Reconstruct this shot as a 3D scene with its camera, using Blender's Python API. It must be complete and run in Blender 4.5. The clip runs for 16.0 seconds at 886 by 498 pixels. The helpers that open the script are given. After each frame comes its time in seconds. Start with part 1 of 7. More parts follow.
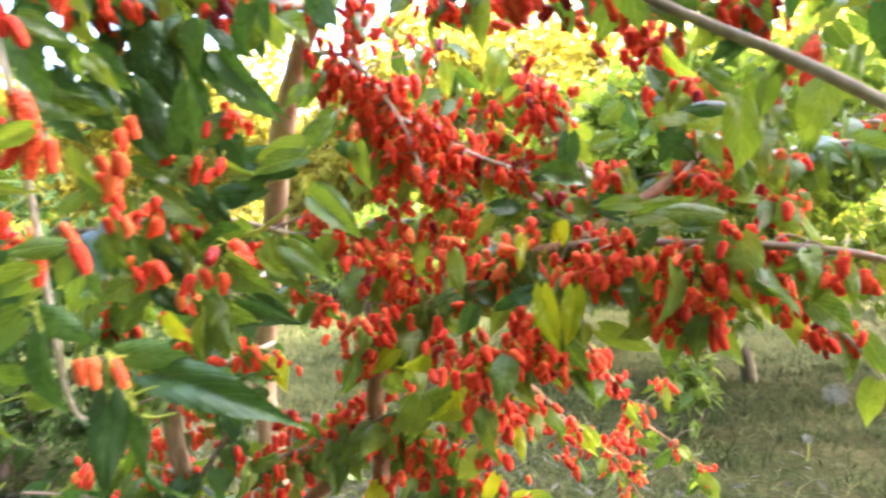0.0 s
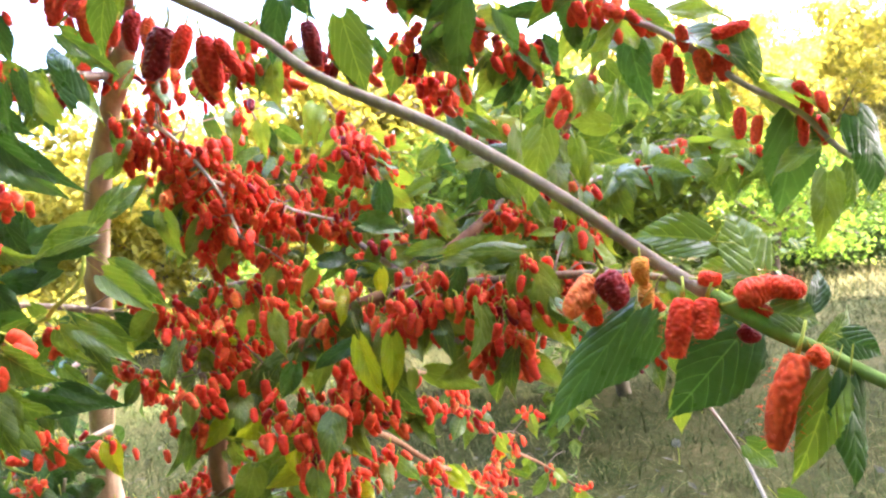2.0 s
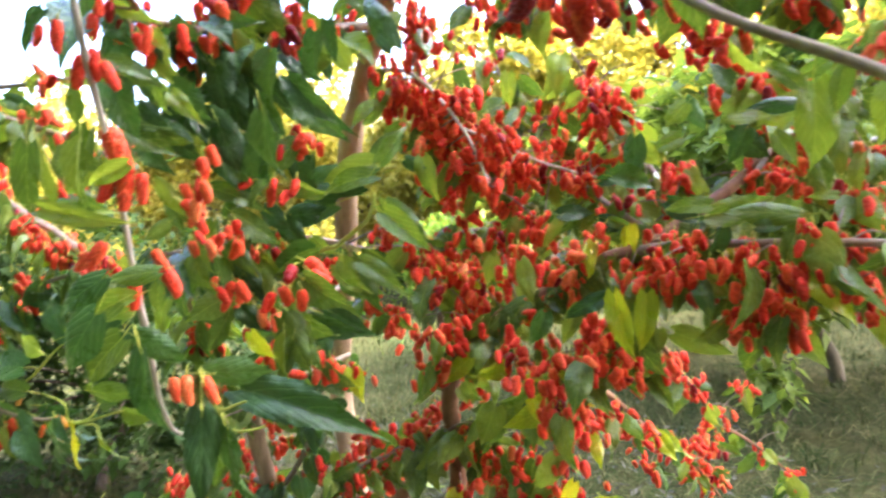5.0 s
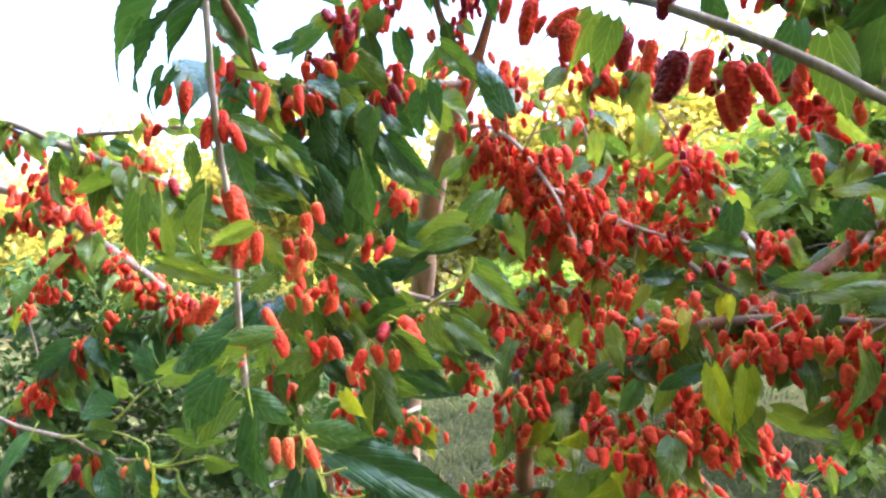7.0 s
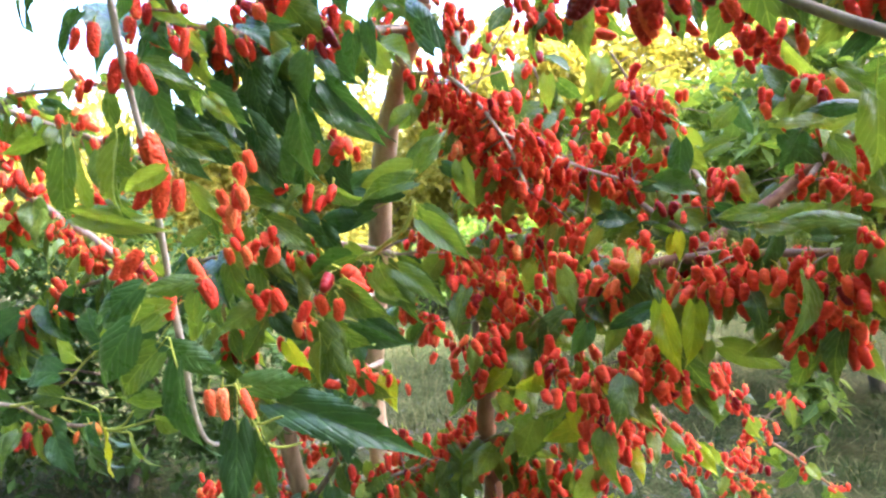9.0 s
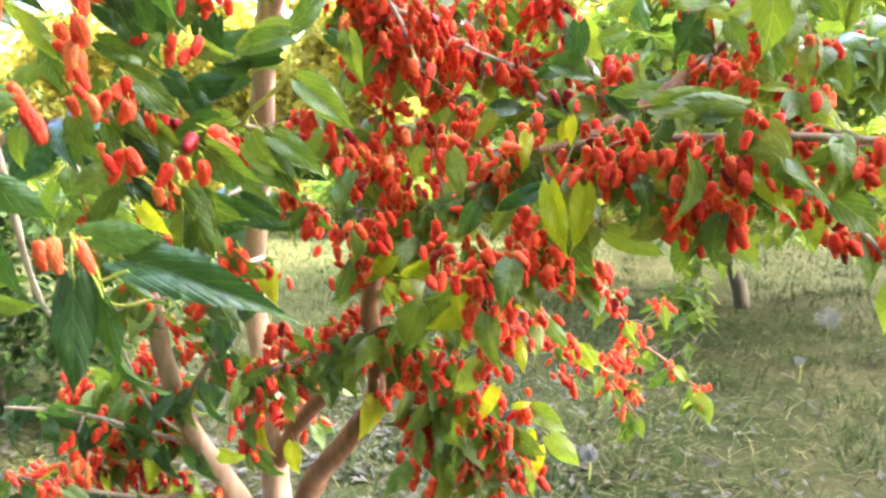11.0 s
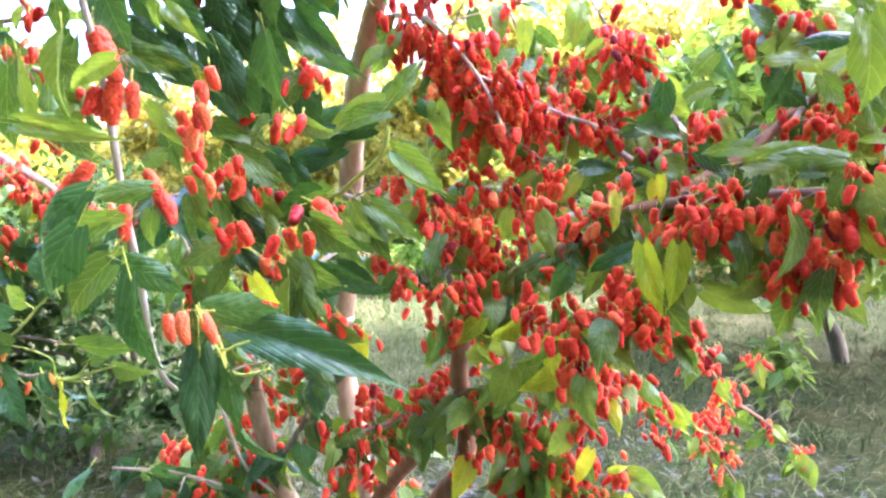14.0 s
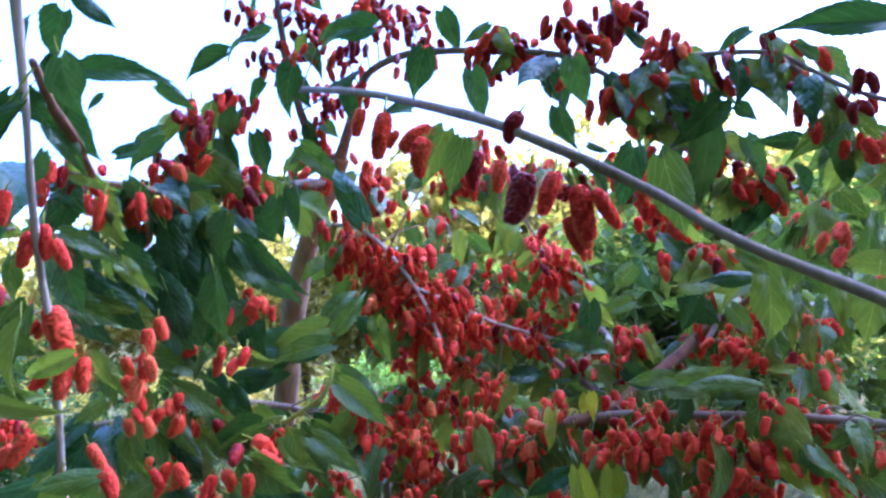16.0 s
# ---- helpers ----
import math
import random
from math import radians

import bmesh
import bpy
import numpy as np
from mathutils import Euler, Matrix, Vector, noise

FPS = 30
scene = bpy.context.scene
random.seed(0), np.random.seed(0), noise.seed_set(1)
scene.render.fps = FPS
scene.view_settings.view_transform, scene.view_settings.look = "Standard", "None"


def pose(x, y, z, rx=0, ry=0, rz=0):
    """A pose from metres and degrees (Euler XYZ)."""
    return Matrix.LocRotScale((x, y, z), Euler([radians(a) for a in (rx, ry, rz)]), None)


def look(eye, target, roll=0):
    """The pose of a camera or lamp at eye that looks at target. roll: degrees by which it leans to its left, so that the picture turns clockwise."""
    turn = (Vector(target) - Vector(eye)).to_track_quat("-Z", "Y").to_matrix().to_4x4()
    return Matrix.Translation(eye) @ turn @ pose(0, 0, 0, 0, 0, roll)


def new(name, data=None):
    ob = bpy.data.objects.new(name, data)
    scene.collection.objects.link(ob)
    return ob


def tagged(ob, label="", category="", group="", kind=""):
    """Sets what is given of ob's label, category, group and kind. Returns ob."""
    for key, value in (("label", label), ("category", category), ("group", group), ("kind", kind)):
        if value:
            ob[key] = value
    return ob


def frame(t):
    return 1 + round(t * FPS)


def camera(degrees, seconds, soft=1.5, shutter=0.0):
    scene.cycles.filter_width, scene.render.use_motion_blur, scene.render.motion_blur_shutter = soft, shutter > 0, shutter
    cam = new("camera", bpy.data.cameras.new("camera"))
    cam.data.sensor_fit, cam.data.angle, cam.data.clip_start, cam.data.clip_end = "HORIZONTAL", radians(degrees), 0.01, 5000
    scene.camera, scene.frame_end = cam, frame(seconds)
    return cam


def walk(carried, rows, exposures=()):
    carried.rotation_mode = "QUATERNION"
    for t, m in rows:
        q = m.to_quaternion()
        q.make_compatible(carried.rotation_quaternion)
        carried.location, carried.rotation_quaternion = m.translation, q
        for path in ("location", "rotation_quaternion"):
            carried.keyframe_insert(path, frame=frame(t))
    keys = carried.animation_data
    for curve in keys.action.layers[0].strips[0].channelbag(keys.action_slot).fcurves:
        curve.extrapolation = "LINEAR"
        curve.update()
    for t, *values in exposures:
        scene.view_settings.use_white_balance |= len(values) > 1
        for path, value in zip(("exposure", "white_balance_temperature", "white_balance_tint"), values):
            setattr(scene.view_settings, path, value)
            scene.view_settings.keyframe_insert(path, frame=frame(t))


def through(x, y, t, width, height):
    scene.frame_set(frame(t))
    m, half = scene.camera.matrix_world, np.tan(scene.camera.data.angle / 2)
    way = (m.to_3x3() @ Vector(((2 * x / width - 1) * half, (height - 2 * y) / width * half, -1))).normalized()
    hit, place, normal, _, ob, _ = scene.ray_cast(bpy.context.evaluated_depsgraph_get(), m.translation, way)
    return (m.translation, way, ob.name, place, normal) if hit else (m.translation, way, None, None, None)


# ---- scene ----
cam = camera(63.6, 16.0, soft=2.4, shutter=0.5)
PATH = [
    (0, (0.233, 0.042, 1.161), (-0.111, 2.008, 1.031), -1.1),
    (0.5, (0.286, 0.086, 1.168), (0.093, 2.073, 1.043), -3.4),
    (1, (0.318, 0.066, 1.173), (0.111, 2.052, 1.059), -8.2),
    (1.5, (0.337, 0.056, 1.175), (0.305, 2.055, 1.11), -6.5),
    (2, (0.338, 0.047, 1.168), (0.313, 2.046, 1.135), -6.8),
    (2.5, (0.347, 0.058, 1.195), (0.301, 2.057, 1.152), -8.5),
    (3, (0.321, 0.056, 1.213), (0.134, 2.045, 1.311), -8.2),
    (3.5, (0.287, 0.03, 1.215), (0.016, 2.0, 1.428), -6.9),
    (4, (0.263, 0.02, 1.208), (-0.067, 1.988, 1.342), -4.9),
    (4.5, (0.258, 0.02, 1.196), (-0.148, 1.978, 1.228), -4.8),
    (5, (0.233, 0.028, 1.169), (-0.293, 1.955, 1.062), -3.6),
    (5.2, (0.22, 0.025, 1.167), (-0.357, 1.937, 1.06), -2.8),
    (7.3, (0.182, 0.025, 1.194), (-0.484, 1.91, 1.227), -1.1),
    (7.5, (0.19, 0.027, 1.194), (-0.453, 1.92, 1.226), -1.4),
    (8, (0.204, 0.04, 1.189), (-0.405, 1.946, 1.206), -3.4),
    (8.2, (0.207, 0.042, 1.184), (-0.432, 1.937, 1.172), -4.0),
    (10.3, (0.213, 0.077, 1.153), (-0.241, 2.02, 1.023), -2.9),
    (10.5, (0.211, 0.082, 1.144), (-0.216, 2.032, 1.007), -3.3),
    (11, (0.211, 0.101, 1.108), (-0.109, 2.05, 0.792), -1.0),
    (11.5, (0.217, 0.103, 1.082), (-0.055, 2.063, 0.789), 1.1),
    (12, (0.259, 0.094, 1.103), (0.046, 2.078, 0.976), -1.4),
    (12.5, (0.259, 0.077, 1.12), (0.013, 2.06, 1.045), -2.6),
    (13, (0.232, 0.067, 1.117), (-0.184, 2.019, 0.99), -3.6),
    (13.5, (0.193, 0.059, 1.118), (-0.369, 1.974, 0.983), -3.2),
    (14, (0.189, 0.085, 1.12), (-0.33, 2.01, 0.965), -2.9),
    (14.5, (0.172, 0.093, 1.112), (-0.36, 2.012, 0.926), -2.0),
    (15, (0.17, 0.07, 1.16), (-0.32, 2.009, 1.187), -1.4),
    (15.5, (0.181, 0.048, 1.199), (-0.194, 2.003, 1.394), -1.5),
    (16, (0.19, 0.05, 1.217), (-0.121, 2.009, 1.471), -3.0),
]
BASE = 3.6       # stops; the clip's camera darkens and cools its picture when the sky comes in
EXPO = [(0, 1.25, 5750, 20), (1, 1.30, 5600, 21), (2.5, 1.08, 5650, 22), (3, 1.08, 5450, 22), (3.5, -0.14, 5450, 24), (4.1, -0.10, 5430, 25), (4.8, 0.80, 5500, 19), (5.2, 0.98, 5550, 19), (7.3, 0.88, 4980, 22),
        (8.2, 0.88, 4860, 22), (10.3, 1.32, 5800, 17), (11.5, 1.58, 5350, 18), (12.5, 1.28, 4980, 25), (13.5, 1.46, 4870, 28), (14.5, 1.53, 4820, 29), (15, 1.50, 4300, 27), (15.5, 0.82, 4030, 29), (16, 0.12, 4080, 34)]
walk(cam, [(t, look(eye, target, roll)) for t, eye, target, roll in PATH], [(t, BASE + s, k, tint) for t, s, k, tint in EXPO])

# ---- light ----
SUN_AZ, SUN_EL = 78.0, 38.0      # degrees to the right of straight ahead, and above the horizon
world = bpy.data.worlds.new("sky")
scene.world = world
world.use_nodes = True
wn, wl = world.node_tree.nodes, world.node_tree.links
sky = wn.new("ShaderNodeTexSky")
sky.sky_type, sky.sun_disc = "NISHITA", False
sky.sun_elevation, sky.sun_rotation = radians(SUN_EL), radians(SUN_AZ)
sky.air_density, sky.dust_density, sky.ozone_density = 0.6, 7.0, 0.5
wn["Background"].inputs["Strength"].default_value = 0.15
wl.new(sky.outputs["Color"], wn["Background"].inputs["Color"])
sun = new("sun", bpy.data.lights.new("sun", "SUN"))
sun.data.energy, sun.data.angle, sun.data.color = 0.85, radians(3.0), (1.0, 0.88, 0.66)
sun_way = Vector((math.sin(radians(SUN_AZ)) * math.cos(radians(SUN_EL)), math.cos(radians(SUN_AZ)) * math.cos(radians(SUN_EL)), math.sin(radians(SUN_EL))))
sun.matrix_world = look(sun_way * 40, (0, 0, 0))


# ---- materials ----
def material(name):
    m = bpy.data.materials.new(name)
    m.use_nodes = True
    nt = m.node_tree
    return m, nt, nt.nodes["Principled BSDF"], nt.nodes["Material Output"]


def node(nt, kind, **values):
    n = nt.nodes.new(kind)
    for key, value in values.items():
        n.inputs[key.replace("_", " ")].default_value = value
    return n


def ramp(nt, fac, stops):
    r = nt.nodes.new("ShaderNodeValToRGB")
    e = r.color_ramp.elements
    while len(e) < len(stops):
        e.new(0.5)
    for i, (p, c) in enumerate(stops):
        e[i].position, e[i].color = p, (*c, 1)
    nt.links.new(fac, r.inputs["Fac"])
    return r.outputs["Color"]


def maths(nt, op, a, b=None):
    n = nt.nodes.new("ShaderNodeMath")
    n.operation = op
    for i, v in enumerate((a, b)):
        if v is None:
            continue
        if isinstance(v, (int, float)):
            n.inputs[i].default_value = v
        else:
            nt.links.new(v, n.inputs[i])
    return n.outputs[0]


def blend(nt, fac, a, b, kind="MIX"):
    n = nt.nodes.new("ShaderNodeMix")
    n.data_type, n.blend_type = "RGBA", kind
    for sock, v in ((n.inputs[0], fac), (n.inputs[6], a), (n.inputs[7], b)):
        if isinstance(v, (int, float)):
            sock.default_value = v
        elif isinstance(v, tuple):
            sock.default_value = (*v, 1)
        else:
            nt.links.new(v, sock)
    return n.outputs[2]


def chance(nt):
    """One random number for each object, or for each loose piece of a joined mesh."""
    a = nt.nodes.new("ShaderNodeObjectInfo").outputs["Random"]
    b = nt.nodes.new("ShaderNodeNewGeometry").outputs["Random Per Island"]
    return maths(nt, "FRACT", maths(nt, "ADD", a, b))


def bump(nt, height, strength, distance, bsdf):
    b = nt.nodes.new("ShaderNodeBump")
    b.inputs["Strength"].default_value, b.inputs["Distance"].default_value = strength, distance
    nt.links.new(height, b.inputs["Height"])
    nt.links.new(b.outputs["Normal"], bsdf.inputs["Normal"])
    return b


def leaf_material(name, stops, glow, rough=0.33, through=0.38, gloss=0.5):
    """A leaf with a pale midrib and side veins in UV, gloss on top and light shining through."""
    m, nt, p, out = material(name)
    uv = nt.nodes.new("ShaderNodeUVMap")
    uv.uv_map = "leaf"
    xyz = nt.nodes.new("ShaderNodeSeparateXYZ")
    nt.links.new(uv.outputs["UV"], xyz.inputs[0])
    side = maths(nt, "ABSOLUTE", maths(nt, "SUBTRACT", xyz.outputs["X"], 0.5))
    mid = maths(nt, "LESS_THAN", side, 0.013)
    along = maths(nt, "SUBTRACT", maths(nt, "MULTIPLY", xyz.outputs["Y"], 5.0), maths(nt, "MULTIPLY", maths(nt, "POWER", side, 1.35), 7.5))
    wave = maths(nt, "ABSOLUTE", maths(nt, "SUBTRACT", maths(nt, "FRACT", along), 0.5))
    veins = maths(nt, "MAXIMUM", maths(nt, "LESS_THAN", wave, 0.028), mid)
    geo = nt.nodes.new("ShaderNodeNewGeometry")
    blotch = node(nt, "ShaderNodeTexNoise", Scale=45.0, Detail=4.0)
    nt.links.new(geo.outputs["Position"], blotch.inputs["Vector"])
    tone = maths(nt, "ADD", maths(nt, "MULTIPLY", chance(nt), 0.75), maths(nt, "MULTIPLY", blotch.outputs["Fac"], 0.3))
    col = ramp(nt, tone, stops)
    col = blend(nt, maths(nt, "MULTIPLY", veins, 0.34), col, tuple(min(1, c * 1.6 + 0.03) for c in stops[-1][1]))
    nt.links.new(col, p.inputs["Base Color"])
    p.inputs["Roughness"].default_value = rough
    p.inputs["Specular IOR Level"].default_value = gloss
    crinkle = node(nt, "ShaderNodeTexNoise", Scale=110.0, Detail=3.0)
    nt.links.new(geo.outputs["Position"], crinkle.inputs["Vector"])
    quilt = maths(nt, "ADD", maths(nt, "MULTIPLY", maths(nt, "MINIMUM", wave, 0.22), 0.9), maths(nt, "ADD", maths(nt, "MULTIPLY", blotch.outputs["Fac"], 1.0), maths(nt, "MULTIPLY", crinkle.outputs["Fac"], 0.5)))
    bump(nt, quilt, 0.75, 0.003, p)
    nt.links.new(maths(nt, "ADD", maths(nt, "MULTIPLY", blotch.outputs["Fac"], 0.5), rough - 0.26), p.inputs["Roughness"])
    tr = nt.nodes.new("ShaderNodeBsdfTranslucent")
    nt.links.new(blend(nt, 1.0, col, glow, "MULTIPLY"), tr.inputs["Color"])
    mix = nt.nodes.new("ShaderNodeMixShader")
    mix.inputs[0].default_value = through
    nt.links.new(p.outputs[0], mix.inputs[1])
    nt.links.new(tr.outputs[0], mix.inputs[2])
    nt.links.new(mix.outputs[0], out.inputs["Surface"])
    return m


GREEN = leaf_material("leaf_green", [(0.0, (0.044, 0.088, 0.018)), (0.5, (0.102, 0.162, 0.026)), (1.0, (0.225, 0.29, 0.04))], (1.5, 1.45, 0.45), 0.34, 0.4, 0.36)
# dark glossy leaf; shade on backlit and inner leaves is also put into it
DARK = leaf_material("leaf_dark_shaded", [(0.0, (0.024, 0.056, 0.018)), (0.6, (0.042, 0.094, 0.026)), (1.0, (0.085, 0.152, 0.036))], (1.4, 1.5, 0.5), 0.34, 0.28, 0.33)
YELLOW = leaf_material("leaf_yellow", [(0.0, (0.26, 0.36, 0.010)), (0.6, (0.44, 0.50, 0.012)), (1.0, (0.56, 0.56, 0.020))], (1.5, 1.4, 0.35))
# yellow glow of sun on the far foliage is put into this leaf colour
FAR_SUN = leaf_material("foliage_sunlit_yellow", [(0.0, (0.17, 0.18, 0.030)), (0.5, (0.28, 0.262, 0.045)), (1.0, (0.38, 0.33, 0.075))], (1.5, 1.4, 0.7), 0.6, 0.6, 0.12)
MID_GREEN = leaf_material("foliage_mid_green", [(0.0, (0.055, 0.095, 0.018)), (0.5, (0.115, 0.165, 0.032)), (1.0, (0.21, 0.26, 0.052))], (1.5, 1.5, 0.6), 0.5, 0.45, 0.2)
FAR_GREEN = leaf_material("foliage_green", [(0.0, (0.06, 0.11, 0.022)), (0.5, (0.125, 0.20, 0.038)), (1.0, (0.23, 0.31, 0.055))], (1.5, 1.6, 0.6), 0.55, 0.5, 0.12)
FAR_DARK = leaf_material("foliage_dark", [(0.0, (0.022, 0.042, 0.011)), (0.6, (0.042, 0.076, 0.018)), (1.0, (0.075, 0.12, 0.028))], (1.4, 1.4, 0.5), 0.65, 0.35, 0.06)
FAR_OLIVE = leaf_material("foliage_olive", [(0.0, (0.13, 0.145, 0.05)), (0.5, (0.22, 0.215, 0.08)), (1.0, (0.32, 0.28, 0.12))], (1.4, 1.3, 0.7), 0.6, 0.5, 0.12)


def fruit_material(name, stops, rough=0.66):
    m, nt, p, out = material(name)
    geo = nt.nodes.new("ShaderNodeNewGeometry")
    n = node(nt, "ShaderNodeTexNoise", Scale=260.0, Detail=3.0)
    nt.links.new(geo.outputs["Position"], n.inputs["Vector"])
    tone = maths(nt, "ADD", maths(nt, "MULTIPLY", chance(nt), 0.6), maths(nt, "MULTIPLY", n.outputs["Fac"], 0.5))
    col = ramp(nt, tone, stops)
    # shade in the creases between drupelets is mixed into the fruit colour
    pit_shade = nt.nodes.new("ShaderNodeAttribute")
    pit_shade.attribute_name = "pit_shade"
    col = blend(nt, maths(nt, "MULTIPLY", pit_shade.outputs["Fac"], 0.32), col, tuple(c * 0.35 for c in stops[0][1]))
    nt.links.new(col, p.inputs["Base Color"])
    p.inputs["Roughness"].default_value = rough
    p.inputs["Specular IOR Level"].default_value = 0.14
    p.inputs["Subsurface Weight"].default_value = 0.35
    p.inputs["Subsurface Radius"].default_value = (1.0, 0.25, 0.1)
    p.inputs["Subsurface Scale"].default_value = 0.006
    return m


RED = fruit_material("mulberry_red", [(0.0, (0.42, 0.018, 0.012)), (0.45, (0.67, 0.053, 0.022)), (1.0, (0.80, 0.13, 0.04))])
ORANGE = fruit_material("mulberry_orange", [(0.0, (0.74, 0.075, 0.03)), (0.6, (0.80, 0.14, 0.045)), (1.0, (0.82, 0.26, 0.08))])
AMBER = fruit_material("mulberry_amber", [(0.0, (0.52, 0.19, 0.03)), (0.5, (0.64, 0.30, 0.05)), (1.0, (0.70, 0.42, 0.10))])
# ripe dark fruit; also paints the backlit side of fruit against the sky
MAROON = fruit_material("mulberry_dark_backlit", [(0.0, (0.10, 0.009, 0.014)), (0.5, (0.22, 0.013, 0.014)), (1.0, (0.36, 0.020, 0.014))], 0.4)


def bark_material(name, stops, scale=60.0):
    m, nt, p, out = material(name)
    geo = nt.nodes.new("ShaderNodeNewGeometry")
    st = nt.nodes.new("ShaderNodeMapping")
    st.inputs["Scale"].default_value = (1, 1, 0.3)
    nt.links.new(geo.outputs["Position"], st.inputs["Vector"])
    a = node(nt, "ShaderNodeTexNoise", Scale=scale, Detail=6.0, Roughness=0.65)
    b = node(nt, "ShaderNodeTexNoise", Scale=9.0, Detail=3.0)
    nt.links.new(st.outputs[0], a.inputs["Vector"])
    nt.links.new(geo.outputs["Position"], b.inputs["Vector"])
    f = maths(nt, "ADD", maths(nt, "MULTIPLY", a.outputs["Fac"], 0.6), maths(nt, "MULTIPLY", b.outputs["Fac"], 0.4))
    nt.links.new(ramp(nt, f, stops), p.inputs["Base Color"])
    p.inputs["Roughness"].default_value = 0.8
    p.inputs["Specular IOR Level"].default_value = 0.15
    bump(nt, a.outputs["Fac"], 0.5, 0.003, p)
    return m


BARK = bark_material("bark_tan", [(0.3, (0.165, 0.108, 0.060)), (0.5, (0.31, 0.216, 0.128)), (0.7, (0.44, 0.33, 0.215))])
TWIG = bark_material("bark_grey_twig", [(0.3, (0.14, 0.10, 0.070)), (0.5, (0.25, 0.19, 0.14)), (0.7, (0.37, 0.295, 0.225))], 140.0)
BROWN = bark_material("bark_brown", [(0.3, (0.10, 0.05, 0.03)), (0.5, (0.22, 0.115, 0.06)), (0.7, (0.32, 0.18, 0.10))])
GREY_BARK = bark_material("bark_grey_brown", [(0.3, (0.06, 0.042, 0.03)), (0.5, (0.12, 0.088, 0.064)), (0.7, (0.20, 0.155, 0.12))])
DARK_BARK = bark_material("bark_dark", [(0.3, (0.042, 0.032, 0.018)), (0.5, (0.085, 0.068, 0.038)), (0.7, (0.14, 0.115, 0.07))])
PALE = bark_material("bark_pale", [(0.3, (0.33, 0.28, 0.23)), (0.5, (0.47, 0.41, 0.345)), (0.7, (0.60, 0.535, 0.455))], 140.0)
SHOOT = bark_material("green_shoot", [(0.3, (0.20, 0.27, 0.035)), (0.5, (0.36, 0.40, 0.06)), (0.7, (0.48, 0.48, 0.10))], 140.0)

STEM_GREEN = bark_material("green_stem", [(0.3, (0.07, 0.14, 0.025)), (0.5, (0.13, 0.22, 0.04)), (0.7, (0.22, 0.30, 0.08))], 140.0)


def ground_material():
    m, nt, p, out = material("dry_grass_soil")
    geo = nt.nodes.new("ShaderNodeNewGeometry")
    big = node(nt, "ShaderNodeTexNoise", Scale=0.9, Detail=5.0, Roughness=0.6)
    mid = node(nt, "ShaderNodeTexNoise", Scale=9.0, Detail=6.0, Roughness=0.7)
    fine = node(nt, "ShaderNodeTexNoise", Scale=75.0, Detail=5.0, Roughness=0.75)
    for n in (big, mid, fine):
        nt.links.new(geo.outputs["Position"], n.inputs["Vector"])
    f = maths(nt, "ADD", maths(nt, "MULTIPLY", big.outputs["Fac"], 0.45), maths(nt, "ADD", maths(nt, "MULTIPLY", mid.outputs["Fac"], 0.3), maths(nt, "MULTIPLY", fine.outputs["Fac"], 0.25)))
    col = ramp(nt, f, [(0.38, (0.018, 0.025, 0.007)), (0.46, (0.038, 0.042, 0.013)), (0.54, (0.070, 0.063, 0.023)), (0.64, (0.125, 0.105, 0.046))])
    nt.links.new(col, p.inputs["Base Color"])
    p.inputs["Roughness"].default_value = 0.95
    p.inputs["Specular IOR Level"].default_value = 0.04
    bump(nt, maths(nt, "ADD", mid.outputs["Fac"], fine.outputs["Fac"]), 0.9, 0.02, p)
    return m


GROUND = ground_material()


def blade_material(name, stops):
    m, nt, p, out = material(name)
    nt.links.new(ramp(nt, chance(nt), stops), p.inputs["Base Color"])
    p.inputs["Roughness"].default_value = 0.8
    p.inputs["Specular IOR Level"].default_value = 0.03
    return m


BLADE = blade_material("grass_blades", [(0.0, (0.022, 0.044, 0.009)), (0.45, (0.045, 0.060, 0.016)), (0.75, (0.098, 0.094, 0.032)), (1.0, (0.185, 0.165, 0.068))])
LITTER = blade_material("leaf_litter", [(0.0, (0.065, 0.056, 0.04)), (0.5, (0.095, 0.088, 0.064)), (1.0, (0.14, 0.13, 0.10))])
FLUFF = blade_material("seed_fluff", [(0.0, (0.15, 0.15, 0.125)), (1.0, (0.22, 0.215, 0.185))])


# ---- mesh helpers ----
def part(name, verts, faces, mat, parent=None, label="", smooth=True):
    """One mesh object from vertices and faces, under a thing or a part."""
    me = bpy.data.meshes.new(name)
    me.from_pydata(verts, [], faces)
    me.materials.append(mat)
    if smooth:
        me.shade_smooth()
    ob = new(name, me)
    ob.parent = parent
    if label:
        tagged(ob, label)
    return ob


def spline(points, steps):
    """A Catmull-Rom curve through points of any width."""
    p = [np.array(q, float) for q in points]
    p = [2 * p[0] - p[1], *p, 2 * p[-1] - p[-2]]
    out = []
    for i in range(1, len(p) - 2):
        for k in range(steps):
            u = k / steps
            out.append(0.5 * (2 * p[i] + (p[i + 1] - p[i - 1]) * u + (2 * p[i - 1] - 5 * p[i] + 4 * p[i + 1] - p[i + 2]) * u * u
                              + (3 * p[i] - p[i - 1] - 3 * p[i + 1] + p[i + 2]) * u ** 3))
    out.append(p[-2])
    return out


